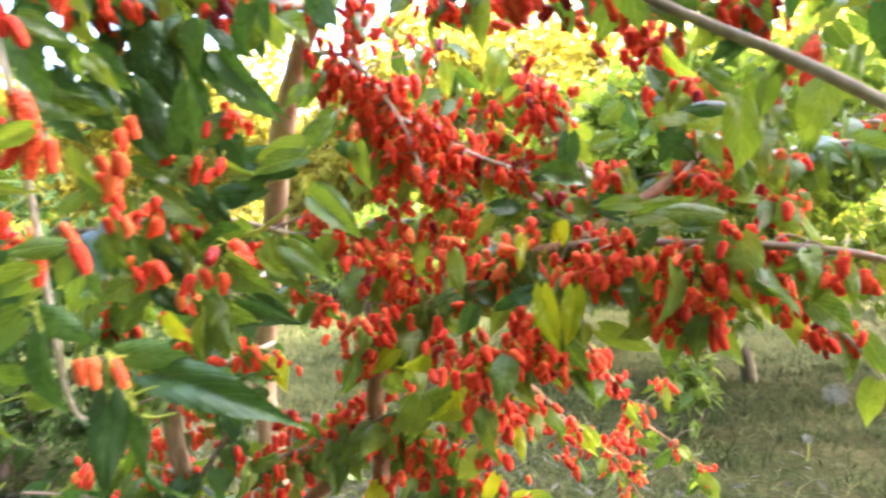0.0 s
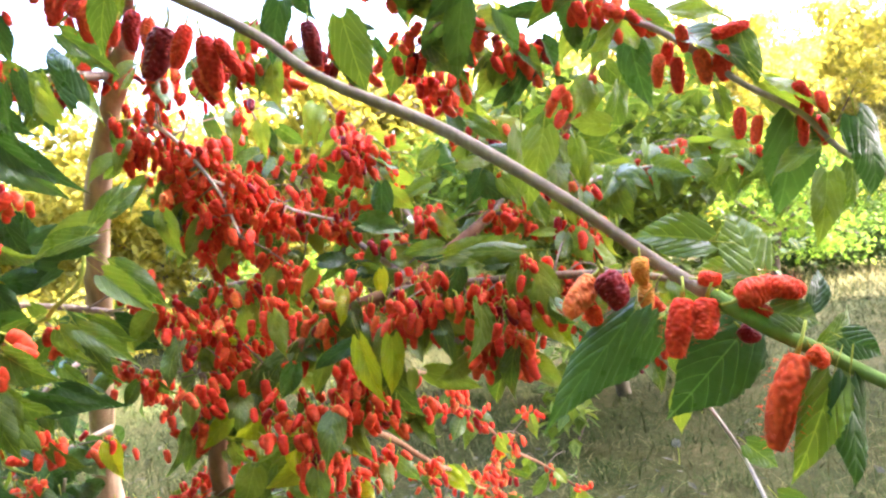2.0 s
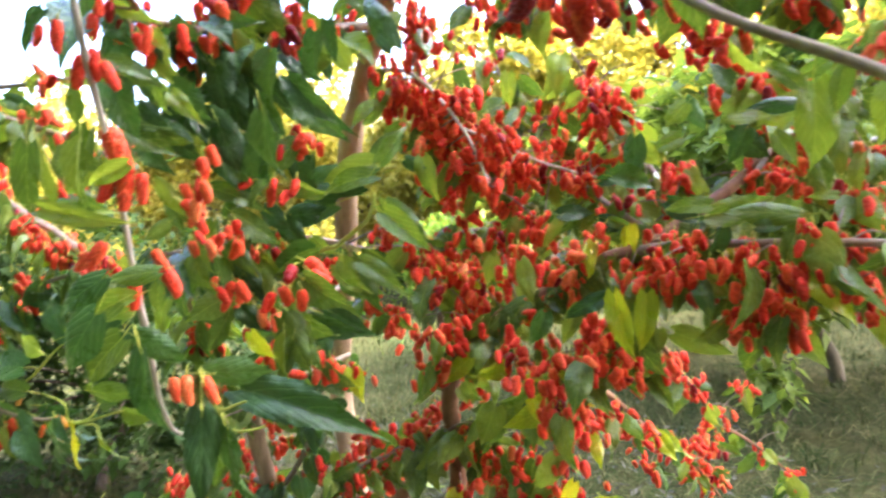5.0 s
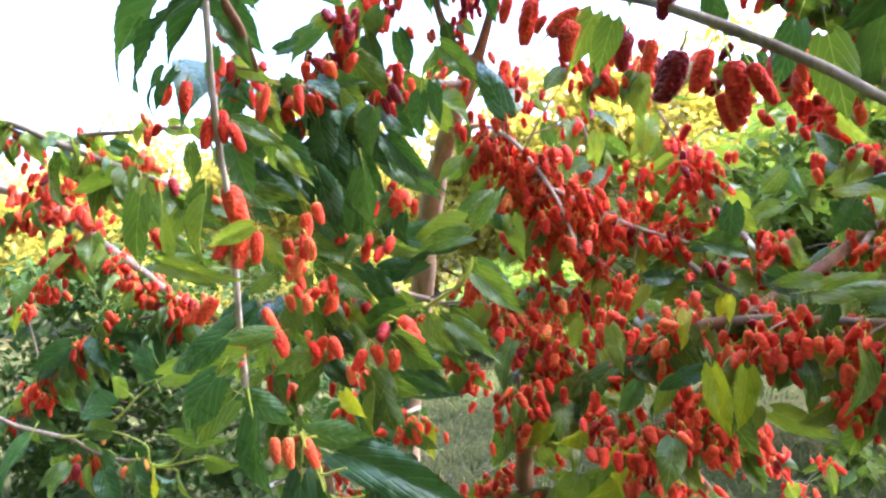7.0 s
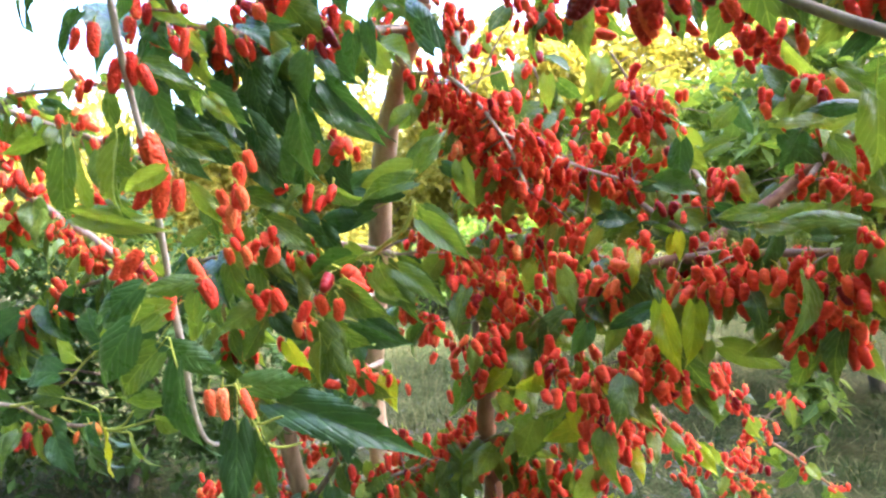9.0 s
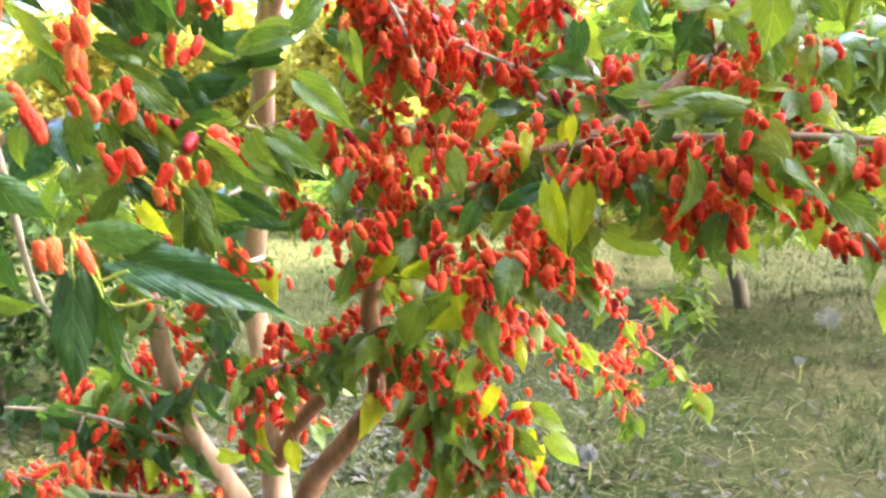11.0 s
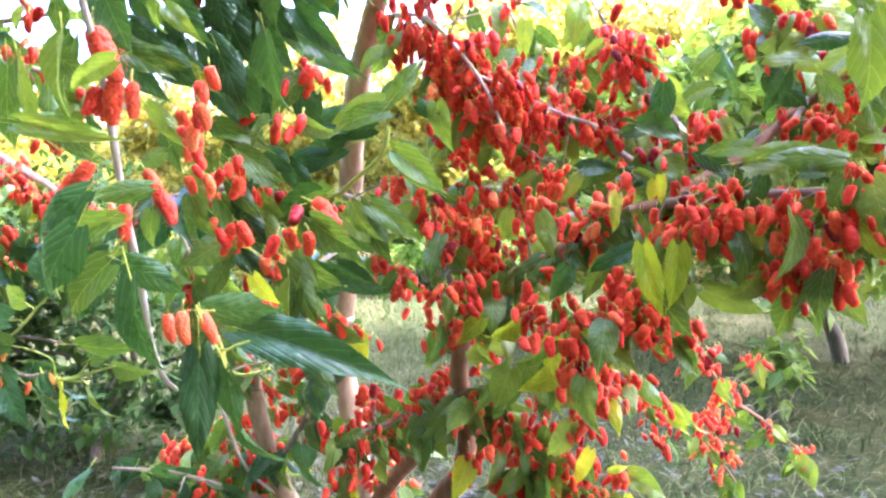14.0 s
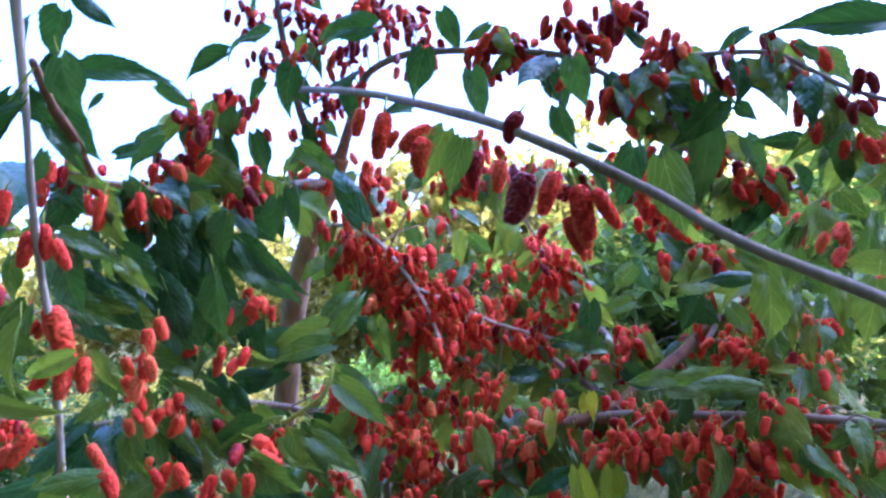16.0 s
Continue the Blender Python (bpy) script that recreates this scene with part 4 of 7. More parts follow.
low_k = tree.limb("twig", [(-0.414, 1.529, 0.855, 0.0060), (-0.447, 1.409, 0.847, 0.0050), (-0.488, 1.309, 0.831, 0.0040)], TWIG)
tree.bunch(-0.109, 1.302, 1.333, 20, 0.043, "r")
tree.bunch(-0.067, 1.295, 1.271, 20, 0.043, "r")
tree.bunch(-0.129, 1.295, 1.283, 16, 0.038, "r")
tree.bunch(0.008, 1.329, 1.276, 11, 0.027, "r")
tree.bunch(-0.196, 1.354, 1.427, 14, 0.035, "r")
tree.bunch(-0.132, 1.328, 1.479, 18, 0.044, "r")
tree.bunch(-0.036, 1.361, 1.419, 9, 0.037, "r")
tree.bunch(-0.098, 1.285, 1.202, 14, 0.040, "r")
tree.bunch(0.025, 1.337, 1.200, 14, 0.037, "r")
tree.bunch(0.073, 1.381, 1.272, 9, 0.038, "o")
tree.bunch(0.186, 1.414, 1.323, 18, 0.042, "r")
tree.bunch(0.155, 1.393, 1.229, 11, 0.038, "r")
tree.bunch(0.310, 1.265, 1.199, 9, 0.025, "r")
tree.bunch(-0.069, 1.310, 1.342, 11, 0.029, "r")
tree.bunch(-0.034, 1.298, 1.220, 9, 0.024, "r")
tree.bunch(-0.164, 1.198, 1.136, 14, 0.029, "r")
tree.bunch(-0.137, 1.230, 1.086, 16, 0.033, "r")
tree.bunch(-0.080, 1.261, 1.083, 14, 0.034, "r")
tree.bunch(-0.072, 1.295, 1.126, 9, 0.031, "r")
tree.bunch(-0.009, 1.284, 1.101, 11, 0.030, "r")
tree.bunch(0.064, 1.269, 1.129, 11, 0.033, "r")
tree.bunch(-0.095, 1.184, 1.042, 14, 0.030, "r")
tree.bunch(-0.044, 1.193, 1.050, 14, 0.030, "r")
tree.bunch(-0.056, 1.307, 0.982, 20, 0.032, "r")
tree.bunch(0.047, 1.130, 1.073, 14, 0.028, "r")
tree.bunch(0.126, 1.123, 1.064, 11, 0.024, "o")
tree.bunch(0.171, 1.153, 1.096, 9, 0.025, "r")
tree.bunch(0.262, 1.045, 1.070, 16, 0.028, "r")
tree.bunch(0.296, 1.050, 1.046, 18, 0.028, "r")
tree.bunch(0.365, 1.012, 1.064, 16, 0.028, "r")
tree.bunch(0.412, 0.999, 1.051, 16, 0.026, "r")
tree.bunch(0.439, 0.997, 1.104, 7, 0.019, "r")
tree.bunch(0.363, 1.058, 0.986, 14, 0.025, "r")
tree.bunch(0.421, 1.028, 0.995, 11, 0.023, "r")
tree.bunch(0.454, 0.977, 1.060, 7, 0.026, "r", 0.027)
tree.bunch(0.578, 1.258, 1.137, 11, 0.027, "o")
tree.bunch(0.539, 1.090, 1.009, 9, 0.024, "r")
tree.bunch(0.542, 0.932, 1.071, 6, 0.021, "r", 0.027)
tree.bunch(0.634, 1.134, 0.954, 7, 0.017, "r")
tree.bunch(0.591, 1.126, 0.955, 7, 0.017, "r")
tree.bunch(0.299, 1.104, 1.089, 9, 0.019, "r")
tree.bunch(0.444, 1.135, 1.174, 9, 0.025, "r")
tree.bunch(0.488, 1.196, 1.217, 9, 0.024, "r")
tree.bunch(-0.082, 1.160, 0.953, 16, 0.030, "r")
tree.bunch(-0.106, 1.173, 0.903, 14, 0.028, "r")
tree.bunch(-0.049, 1.315, 0.918, 16, 0.031, "r")
tree.bunch(-0.087, 1.351, 0.830, 16, 0.030, "r")
tree.bunch(0.041, 1.119, 0.917, 14, 0.030, "r")
tree.bunch(0.106, 1.048, 0.901, 18, 0.031, "r")
tree.bunch(0.150, 1.057, 0.932, 16, 0.028, "r")
tree.bunch(0.121, 1.047, 0.857, 16, 0.028, "r")
tree.bunch(0.197, 1.066, 0.931, 11, 0.023, "r")
tree.bunch(0.166, 1.073, 0.978, 11, 0.023, "r")
tree.bunch(-0.247, 1.355, 0.954, 11, 0.023, "r")
tree.bunch(-0.354, 1.380, 0.849, 9, 0.030, "r")
tree.bunch(0.223, 1.229, 0.867, 9, 0.025, "o")
tree.bunch(0.326, 1.847, 0.704, 16, 0.034, "r")
tree.bunch(0.437, 2.260, 0.490, 14, 0.036, "r")
tree.bunch(0.366, 2.192, 0.416, 18, 0.041, "r")
tree.bunch(0.401, 2.243, 0.321, 14, 0.036, "r")
tree.bunch(0.589, 2.529, 0.297, 7, 0.022, "r")
tree.bunch(0.409, 1.066, 0.996, 9, 0.016, "r")
tree.bunch(-0.176, 0.817, 1.087, 4, 0.020, "r", 0.034)
tree.bunch(-0.152, 0.821, 1.088, 3, 0.014, "r", 0.034)
tree.bunch(-0.232, 0.854, 1.035, 9, 0.029, "r", 0.027)
tree.bunch(-0.217, 0.953, 0.950, 9, 0.022, "r")
tree.bunch(-0.221, 0.715, 1.220, 4, 0.015, "o", 0.027)
tree.bunch(-0.227, 0.713, 1.191, 4, 0.014, "o", 0.027)
tree.bunch(-0.250, 0.807, 1.142, 7, 0.020, "o", 0.027)
tree.bunch(-0.257, 0.802, 1.089, 6, 0.016, "o", 0.027)
tree.bunch(-0.209, 0.869, 1.208, 6, 0.018, "r", 0.027)
tree.bunch(-0.197, 0.926, 1.269, 7, 0.014, "r")
tree.bunch(-0.279, 0.902, 1.117, 9, 0.021, "r")
tree.bunch(-0.264, 0.754, 1.144, 4, 0.016, "o", 0.027)
tree.bunch(-0.259, 0.852, 1.071, 6, 0.019, "o", 0.027)
tree.bunch(-0.205, 1.015, 1.085, 7, 0.017, "r")
tree.bunch(-0.057, 1.403, 1.293, 20, 0.043, "r")
tree.bunch(-0.113, 1.382, 1.202, 14, 0.033, "r")
tree.bunch(-0.122, 1.344, 1.081, 14, 0.033, "r")
tree.bunch(-0.072, 1.304, 1.034, 14, 0.031, "r")
tree.bunch(-0.147, 1.360, 1.071, 9, 0.024, "r")
tree.bunch(-0.221, 1.305, 1.117, 11, 0.026, "r")
tree.bunch(-0.217, 1.351, 1.079, 11, 0.027, "r")
tree.bunch(-0.236, 1.237, 1.004, 11, 0.026, "r")
tree.bunch(-0.255, 1.428, 0.935, 14, 0.027, "r")
tree.bunch(0.122, 1.185, 1.017, 16, 0.029, "r")
tree.bunch(0.020, 1.282, 1.017, 14, 0.029, "r")
tree.bunch(-0.037, 1.240, 0.982, 14, 0.030, "r")
tree.bunch(-0.095, 1.325, 0.941, 14, 0.030, "r")
tree.bunch(-0.132, 1.348, 0.857, 14, 0.029, "r")
tree.bunch(-0.020, 1.254, 0.917, 11, 0.030, "r")
tree.bunch(0.062, 1.204, 0.918, 11, 0.027, "r")
tree.bunch(0.139, 1.122, 0.915, 11, 0.023, "r")
tree.bunch(0.195, 1.130, 0.917, 14, 0.023, "r")
tree.bunch(0.255, 1.237, 0.895, 11, 0.024, "r")
tree.bunch(0.238, 1.101, 1.033, 11, 0.022, "r")
tree.bunch(0.338, 1.115, 1.035, 14, 0.025, "r")
tree.bunch(0.392, 1.119, 1.013, 14, 0.025, "r")
tree.bunch(0.421, 1.136, 0.958, 14, 0.021, "r")
tree.bunch(0.475, 1.135, 1.046, 11, 0.024, "r")
tree.bunch(0.522, 1.123, 1.063, 11, 0.023, "r")
tree.bunch(0.556, 1.170, 1.000, 9, 0.021, "r")
tree.bunch(0.609, 1.180, 0.944, 7, 0.018, "r")
tree.bunch(-0.149, 1.373, 0.777, 14, 0.030, "r")
tree.bunch(0.107, 1.138, 0.840, 14, 0.027, "r")
tree.bunch(0.113, 1.144, 0.877, 11, 0.022, "r")
tree.bunch(0.166, 1.359, 0.759, 14, 0.027, "r")
tree.bunch(0.205, 1.749, 0.599, 16, 0.033, "r")
tree.bunch(0.312, 2.052, 0.473, 16, 0.035, "r")
tree.bunch(0.397, 2.160, 0.437, 20, 0.040, "r")
tree.bunch(0.405, 2.198, 0.331, 14, 0.032, "r")
tree.bunch(0.302, 1.786, 0.771, 14, 0.030, "r")
tree.bunch(0.366, 2.081, 0.627, 14, 0.032, "r")
tree.bunch(0.450, 2.325, 0.470, 11, 0.030, "r")
tree.bunch(0.517, 2.297, 0.569, 9, 0.029, "r")
tree.bunch(0.236, 1.938, 0.457, 9, 0.025, "r")
tree.bunch(-0.292, 1.294, 0.738, 14, 0.029, "r")
tree.bunch(-0.340, 1.258, 0.673, 16, 0.032, "r")
tree.bunch(-0.282, 1.266, 0.675, 18, 0.034, "r")
tree.bunch(-0.237, 1.285, 0.693, 14, 0.028, "r")
tree.bunch(-0.209, 1.325, 0.735, 16, 0.029, "r")
tree.bunch(-0.185, 1.350, 0.746, 11, 0.024, "r")
tree.bunch(-0.318, 1.253, 0.615, 14, 0.030, "r")
tree.bunch(-0.380, 1.564, 0.488, 14, 0.028, "r")
tree.bunch(-0.342, 1.562, 0.459, 7, 0.019, "r")
tree.bunch(-0.335, 1.241, 0.546, 7, 0.017, "o")
tree.bunch(-0.280, 1.498, 0.585, 9, 0.022, "r")
tree.bunch(-0.129, 1.424, 0.655, 11, 0.027, "r")
tree.bunch(-0.037, 1.303, 0.700, 16, 0.032, "r")
tree.bunch(0.014, 1.299, 0.695, 18, 0.034, "r")
tree.bunch(-0.023, 1.288, 0.655, 20, 0.035, "r")
tree.bunch(-0.081, 1.359, 0.723, 9, 0.027, "r")
tree.bunch(-0.113, 1.323, 0.626, 9, 0.025, "r")
tree.bunch(0.018, 1.280, 0.630, 20, 0.035, "r")
tree.bunch(-0.040, 1.277, 0.586, 14, 0.028, "r")
tree.bunch(0.011, 1.271, 0.572, 16, 0.032, "r")
tree.bunch(-0.028, 1.270, 0.528, 14, 0.026, "r")
tree.bunch(0.077, 1.281, 0.654, 14, 0.029, "r")
tree.bunch(0.070, 1.272, 0.596, 16, 0.029, "r")
tree.bunch(0.119, 1.268, 0.592, 14, 0.027, "r")
tree.bunch(0.145, 1.287, 0.627, 9, 0.024, "r")
tree.bunch(0.043, 1.268, 0.515, 14, 0.030, "o")
tree.bunch(0.103, 1.255, 0.515, 14, 0.031, "o")
tree.bunch(0.149, 1.266, 0.545, 14, 0.027, "r")
tree.bunch(0.004, 1.268, 0.480, 11, 0.028, "r")
tree.bunch(0.096, 1.263, 0.721, 11, 0.025, "r")
tree.bunch(0.134, 1.253, 0.764, 11, 0.023, "r")
tree.bunch(-0.758, 1.413, 0.585, 16, 0.033, "r")
tree.bunch(-0.803, 1.404, 0.561, 11, 0.026, "r")
tree.bunch(-0.732, 1.409, 0.528, 14, 0.033, "r")
tree.bunch(-0.788, 1.396, 0.493, 14, 0.031, "r")
tree.bunch(-0.690, 1.457, 0.465, 20, 0.036, "r")
tree.bunch(-0.653, 1.455, 0.418, 20, 0.036, "r")
tree.bunch(-0.627, 1.440, 0.501, 16, 0.034, "r")
tree.bunch(-0.700, 1.447, 0.405, 16, 0.032, "r")
tree.bunch(-0.668, 1.455, 0.354, 11, 0.028, "r")
tree.bunch(-0.526, 1.345, 0.745, 11, 0.026, "r")
tree.bunch(-0.524, 1.378, 0.692, 9, 0.023, "r")
tree.bunch(-0.598, 1.345, 0.674, 11, 0.025, "r")
tree.bunch(-0.671, 1.210, 0.500, 14, 0.033, "o")
tree.bunch(-0.629, 1.116, 0.515, 11, 0.030, "o")
tree.bunch(-0.698, 1.306, 0.489, 11, 0.029, "r")
tree.bunch(-0.277, 1.010, 0.882, 9, 0.016, "r")
tree.bunch(-0.568, 1.386, 0.572, 11, 0.028, "r")
tree.bunch(-0.259, 0.890, 1.504, 14, 0.027, "d")
tree.bunch(-0.277, 0.894, 1.457, 11, 0.024, "d")
tree.bunch(-0.227, 0.940, 1.540, 14, 0.028, "d")
tree.bunch(-0.222, 0.927, 1.426, 9, 0.023, "d")
tree.bunch(-0.285, 0.866, 1.429, 7, 0.016, "r")
tree.bunch(-0.293, 0.666, 1.391, 6, 0.021, "r", 0.027)
tree.bunch(-0.291, 0.707, 1.392, 4, 0.019, "r", 0.027)
tree.bunch(-0.283, 0.811, 1.390, 3, 0.013, "r", 0.027)
tree.bunch(-0.317, 0.785, 1.391, 3, 0.011, "r", 0.027)
tree.bunch(-0.219, 0.956, 1.439, 7, 0.013, "r")
# high bunches: the dark tone puts their backlit look into the colour
tree.bunch(-0.192, 1.221, 1.757, 18, 0.040, "d")
tree.bunch(-0.114, 1.201, 1.760, 14, 0.037, "d")
tree.bunch(-0.055, 1.162, 1.740, 14, 0.034, "d")
tree.bunch(-0.003, 1.133, 1.707, 14, 0.033, "d")
tree.bunch(-0.234, 1.226, 1.818, 14, 0.031, "d")
tree.bunch(-0.319, 1.224, 1.817, 11, 0.027, "d")
tree.bunch(-0.270, 1.261, 1.751, 11, 0.030, "d")
tree.bunch(-0.217, 1.291, 1.668, 11, 0.030, "d")
tree.bunch(-0.119, 1.219, 1.493, 14, 0.029, "r")
tree.bunch(-0.237, 1.301, 1.505, 11, 0.034, "r")
tree.bunch(-0.271, 1.305, 1.515, 11, 0.028, "r")
tree.bunch(0.004, 1.188, 1.480, 11, 0.030, "r")
tree.bunch(0.067, 1.200, 1.462, 16, 0.032, "r")
tree.bunch(-0.087, 1.180, 1.789, 9, 0.028, "d")
tree.bunch(-0.327, 1.265, 1.737, 9, 0.026, "d")
tree.bunch(-0.155, 1.232, 1.715, 9, 0.025, "d")
tree.bunch(0.104, 1.204, 1.470, 11, 0.026, "r")
tree.bunch(0.167, 1.030, 1.607, 11, 0.020, "d")
tree.bunch(0.108, 1.062, 1.605, 9, 0.021, "d")
tree.bunch(0.278, 1.003, 1.624, 14, 0.021, "d")
tree.bunch(0.224, 0.995, 1.627, 9, 0.018, "d")
tree.bunch(0.247, 0.984, 1.587, 9, 0.014, "d")
tree.bunch(0.329, 0.942, 1.534, 11, 0.019, "d")
tree.bunch(0.353, 0.914, 1.542, 6, 0.018, "d", 0.027)
tree.bunch(0.402, 0.896, 1.508, 6, 0.016, "d", 0.027)
tree.bunch(0.437, 0.878, 1.524, 4, 0.016, "d", 0.027)
tree.bunch(0.279, 0.989, 1.510, 9, 0.017, "d")
tree.bunch(0.352, 0.982, 1.496, 11, 0.018, "d")
tree.bunch(0.324, 1.039, 1.421, 11, 0.024, "r")
tree.bunch(0.355, 1.102, 1.375, 11, 0.022, "r")
tree.bunch(0.468, 1.014, 1.391, 14, 0.021, "r")
tree.bunch(0.473, 0.852, 1.457, 4, 0.016, "d", 0.027)
tree.bunch(0.499, 0.818, 1.436, 7, 0.022, "d", 0.027)
tree.bunch(0.512, 0.788, 1.378, 4, 0.016, "r", 0.027)
tree.bunch(0.409, 1.149, 1.319, 11, 0.025, "r")
tree.bunch(0.176, 1.365, 1.351, 18, 0.035, "r")
tree.bunch(0.184, 1.370, 1.320, 11, 0.029, "r")
tree.bunch(0.473, 0.825, 1.293, 4, 0.015, "o", 0.027)
tree.bunch(0.128, 1.040, 1.641, 7, 0.017, "d")
tree.bunch(0.317, 1.007, 1.637, 7, 0.015, "d")
tree.bunch(0.387, 0.934, 1.506, 4, 0.015, "d", 0.027)
tree.bunch(0.538, 0.868, 1.389, 6, 0.019, "r", 0.027)
tree.bunch(0.568, 0.847, 1.382, 4, 0.017, "r", 0.027)
tree.bunch(0.192, 0.968, 1.412, 14, 0.028, "d")
tree.bunch(0.304, 1.118, 1.418, 14, 0.031, "r")
tree.bunch(0.395, 1.068, 1.412, 11, 0.026, "r")
tree.bunch(0.398, 1.018, 1.450, 11, 0.022, "r")
tree.bunch(0.446, 1.018, 1.393, 14, 0.025, "r")
tree.bunch(0.285, 1.219, 1.462, 9, 0.023, "r")
tree.bunch(0.360, 1.217, 1.387, 11, 0.026, "r")
tree.bunch(0.118, 1.118, 1.441, 11, 0.028, "r")
tree.bunch(0.079, 1.220, 1.534, 9, 0.026, "r")
tree.bunch(0.261, 0.717, 1.359, 3, 0.012, "r", 0.027)
tree.bunch(0.144, 1.496, 1.396, 7, 0.023, "r")
tree.bunch(0.181, 1.482, 1.369, 9, 0.028, "d")
tree.bunch(0.205, 1.464, 1.327, 9, 0.028, "r")
tree.bunch(0.158, 1.453, 1.314, 9, 0.024, "r")
tree.bunch(-0.047, 1.397, 1.278, 11, 0.030, "r")
tree.bunch(0.080, 1.458, 1.332, 9, 0.024, "r")
tree.bunch(0.094, 1.447, 1.266, 9, 0.024, "r")
tree.bunch(0.156, 1.417, 1.228, 7, 0.023, "r")
tree.bunch(0.217, 1.401, 1.253, 9, 0.023, "r")
tree.bunch(0.031, 1.409, 1.205, 9, 0.026, "r")
tree.bunch(-0.029, 1.398, 1.230, 9, 0.026, "r")
tree.bunch(0.026, 1.354, 1.158, 9, 0.025, "r")
tree.bunch(0.116, 1.408, 1.225, 7, 0.020, "r")
tree.bunch(0.297, 1.312, 1.193, 9, 0.021, "r")
tree.bunch(0.175, 1.387, 1.175, 9, 0.023, "r")
tree.bunch(0.222, 1.294, 1.155, 9, 0.019, "r")
tree.bunch(0.070, 1.309, 1.116, 9, 0.022, "r")
tree.bunch(-0.006, 1.343, 1.090, 9, 0.025, "r")
tree.bunch(0.394, 1.290, 1.322, 9, 0.022, "r")
tree.bunch(0.411, 1.291, 1.295, 7, 0.017, "r")
tree.bunch(0.493, 1.329, 1.275, 7, 0.019, "r")
tree.bunch(0.445, 1.189, 1.180, 11, 0.023, "o")
tree.bunch(0.490, 1.252, 1.210, 9, 0.021, "r")
tree.bunch(0.539, 1.109, 1.202, 7, 0.017, "o")
tree.bunch(0.511, 1.099, 1.145, 9, 0.018, "r")
tree.bunch(0.532, 1.102, 1.126, 7, 0.014, "r")
tree.fruit((0.176, 0.496, 1.319), (0.166, 0.496, 1.286), "d", 1.30)
tree.fruit((0.192, 0.486, 1.316), (0.185, 0.486, 1.289), "r", 1.10)
tree.fruit((0.204, 0.476, 1.304), (0.213, 0.476, 1.271), "r", 1.10)
tree.fruit((0.214, 0.471, 1.300), (0.229, 0.471, 1.277), "r")
tree.fruit((0.204, 0.476, 1.288), (0.208, 0.476, 1.266), "o", 1.10)
tree.fruit((0.159, 0.517, 1.334), (0.152, 0.516, 1.314), "r", 1.20)
tree.fruit((0.141, 0.537, 1.347), (0.133, 0.536, 1.321), "d", 1.20)
tree.fruit((0.124, 0.547, 1.345), (0.122, 0.546, 1.327), "r", 1.20)
tree.fruit((0.097, 0.567, 1.370), (0.089, 0.567, 1.341), "r", 1.20)
tree.fruit((0.076, 0.577, 1.380), (0.066, 0.577, 1.368), "r", 1.20)
tree.fruit((0.263, 0.637, 1.352), (0.263, 0.636, 1.323), "o", 0.90)
tree.fruit((0.245, 0.617, 1.351), (0.245, 0.616, 1.316), "d", 1.10)
tree.fruit((0.576, 0.797, 1.330), (0.569, 0.796, 1.297), "r")
tree.fruit((0.590, 0.787, 1.323), (0.586, 0.786, 1.287), "r")
tree.fruit((0.607, 0.767, 1.324), (0.609, 0.766, 1.289), "r", 1.20)
tree.fruit((0.624, 0.757, 1.323), (0.623, 0.756, 1.288), "r", 1.20)
tree.fruit((0.617, 0.757, 1.335), (0.655, 0.757, 1.339), "r", 1.10)
tree.fruit((0.637, 0.756, 1.310), (0.615, 0.756, 1.298), "r", 1.20)
tree.fruit((0.632, 0.746, 1.259), (0.629, 0.745, 1.228), "r")
tree.fruit((0.644, 0.735, 1.248), (0.638, 0.735, 1.220), "r")
tree.fruit((0.675, 0.715, 1.238), (0.675, 0.715, 1.210), "r")
tree.fruit((0.689, 0.705, 1.237), (0.689, 0.705, 1.210), "r", 0.90)
tree.fruit((0.038, 0.610, 1.413), (0.034, 0.613, 1.389), "r", 1.20)
tree.fruit((0.061, 0.595, 1.402), (0.056, 0.599, 1.364), "r", 1.10)
tree.fruit((0.078, 0.572, 1.363), (0.101, 0.573, 1.382), "r", 1.20)
tree.fruit((0.100, 0.565, 1.368), (0.089, 0.567, 1.343), "r", 1.20)
tree.fruit((0.174, 0.485, 1.356), (0.162, 0.486, 1.339), "d", 1.40)
tree.fruit((0.197, 0.478, 1.286), (0.207, 0.483, 1.265), "r", 1.10)
tree.fruit((-0.192, 0.530, 1.320), (-0.188, 0.532, 1.293), "r")
tree.fruit((-0.201, 0.527, 1.315), (-0.204, 0.526, 1.287), "r", 1.20)
tree.fruit((-0.186, 0.533, 1.308), (-0.173, 0.537, 1.286), "r", 1.10)
tree.fruit((-0.246, 0.554, 1.356), (-0.252, 0.552, 1.328), "r")
tree.fruit((-0.274, 0.565, 1.358), (-0.278, 0.563, 1.337), "r")
tree.fruit((-0.206, 0.557, 1.260), (-0.198, 0.560, 1.217), "r", 1.10)
tree.fruit((-0.213, 0.565, 1.217), (-0.221, 0.562, 1.194), "r", 1.20)
tree.fruit((-0.201, 0.569, 1.222), (-0.202, 0.569, 1.186), "r", 1.20)
tree.fruit((-0.189, 0.574, 1.219), (-0.187, 0.575, 1.191), "r", 1.20)
tree.fruit((-0.184, 0.575, 1.150), (-0.170, 0.580, 1.129), "r", 1.10)
tree.fruit((-0.177, 0.578, 1.134), (-0.163, 0.583, 1.108), "r", 1.10)
tree.fruit((-0.237, 0.577, 1.160), (-0.250, 0.573, 1.134), "r", 1.30)
tree.fruit((-0.257, 0.581, 1.151), (-0.267, 0.577, 1.133), "o", 1.20)
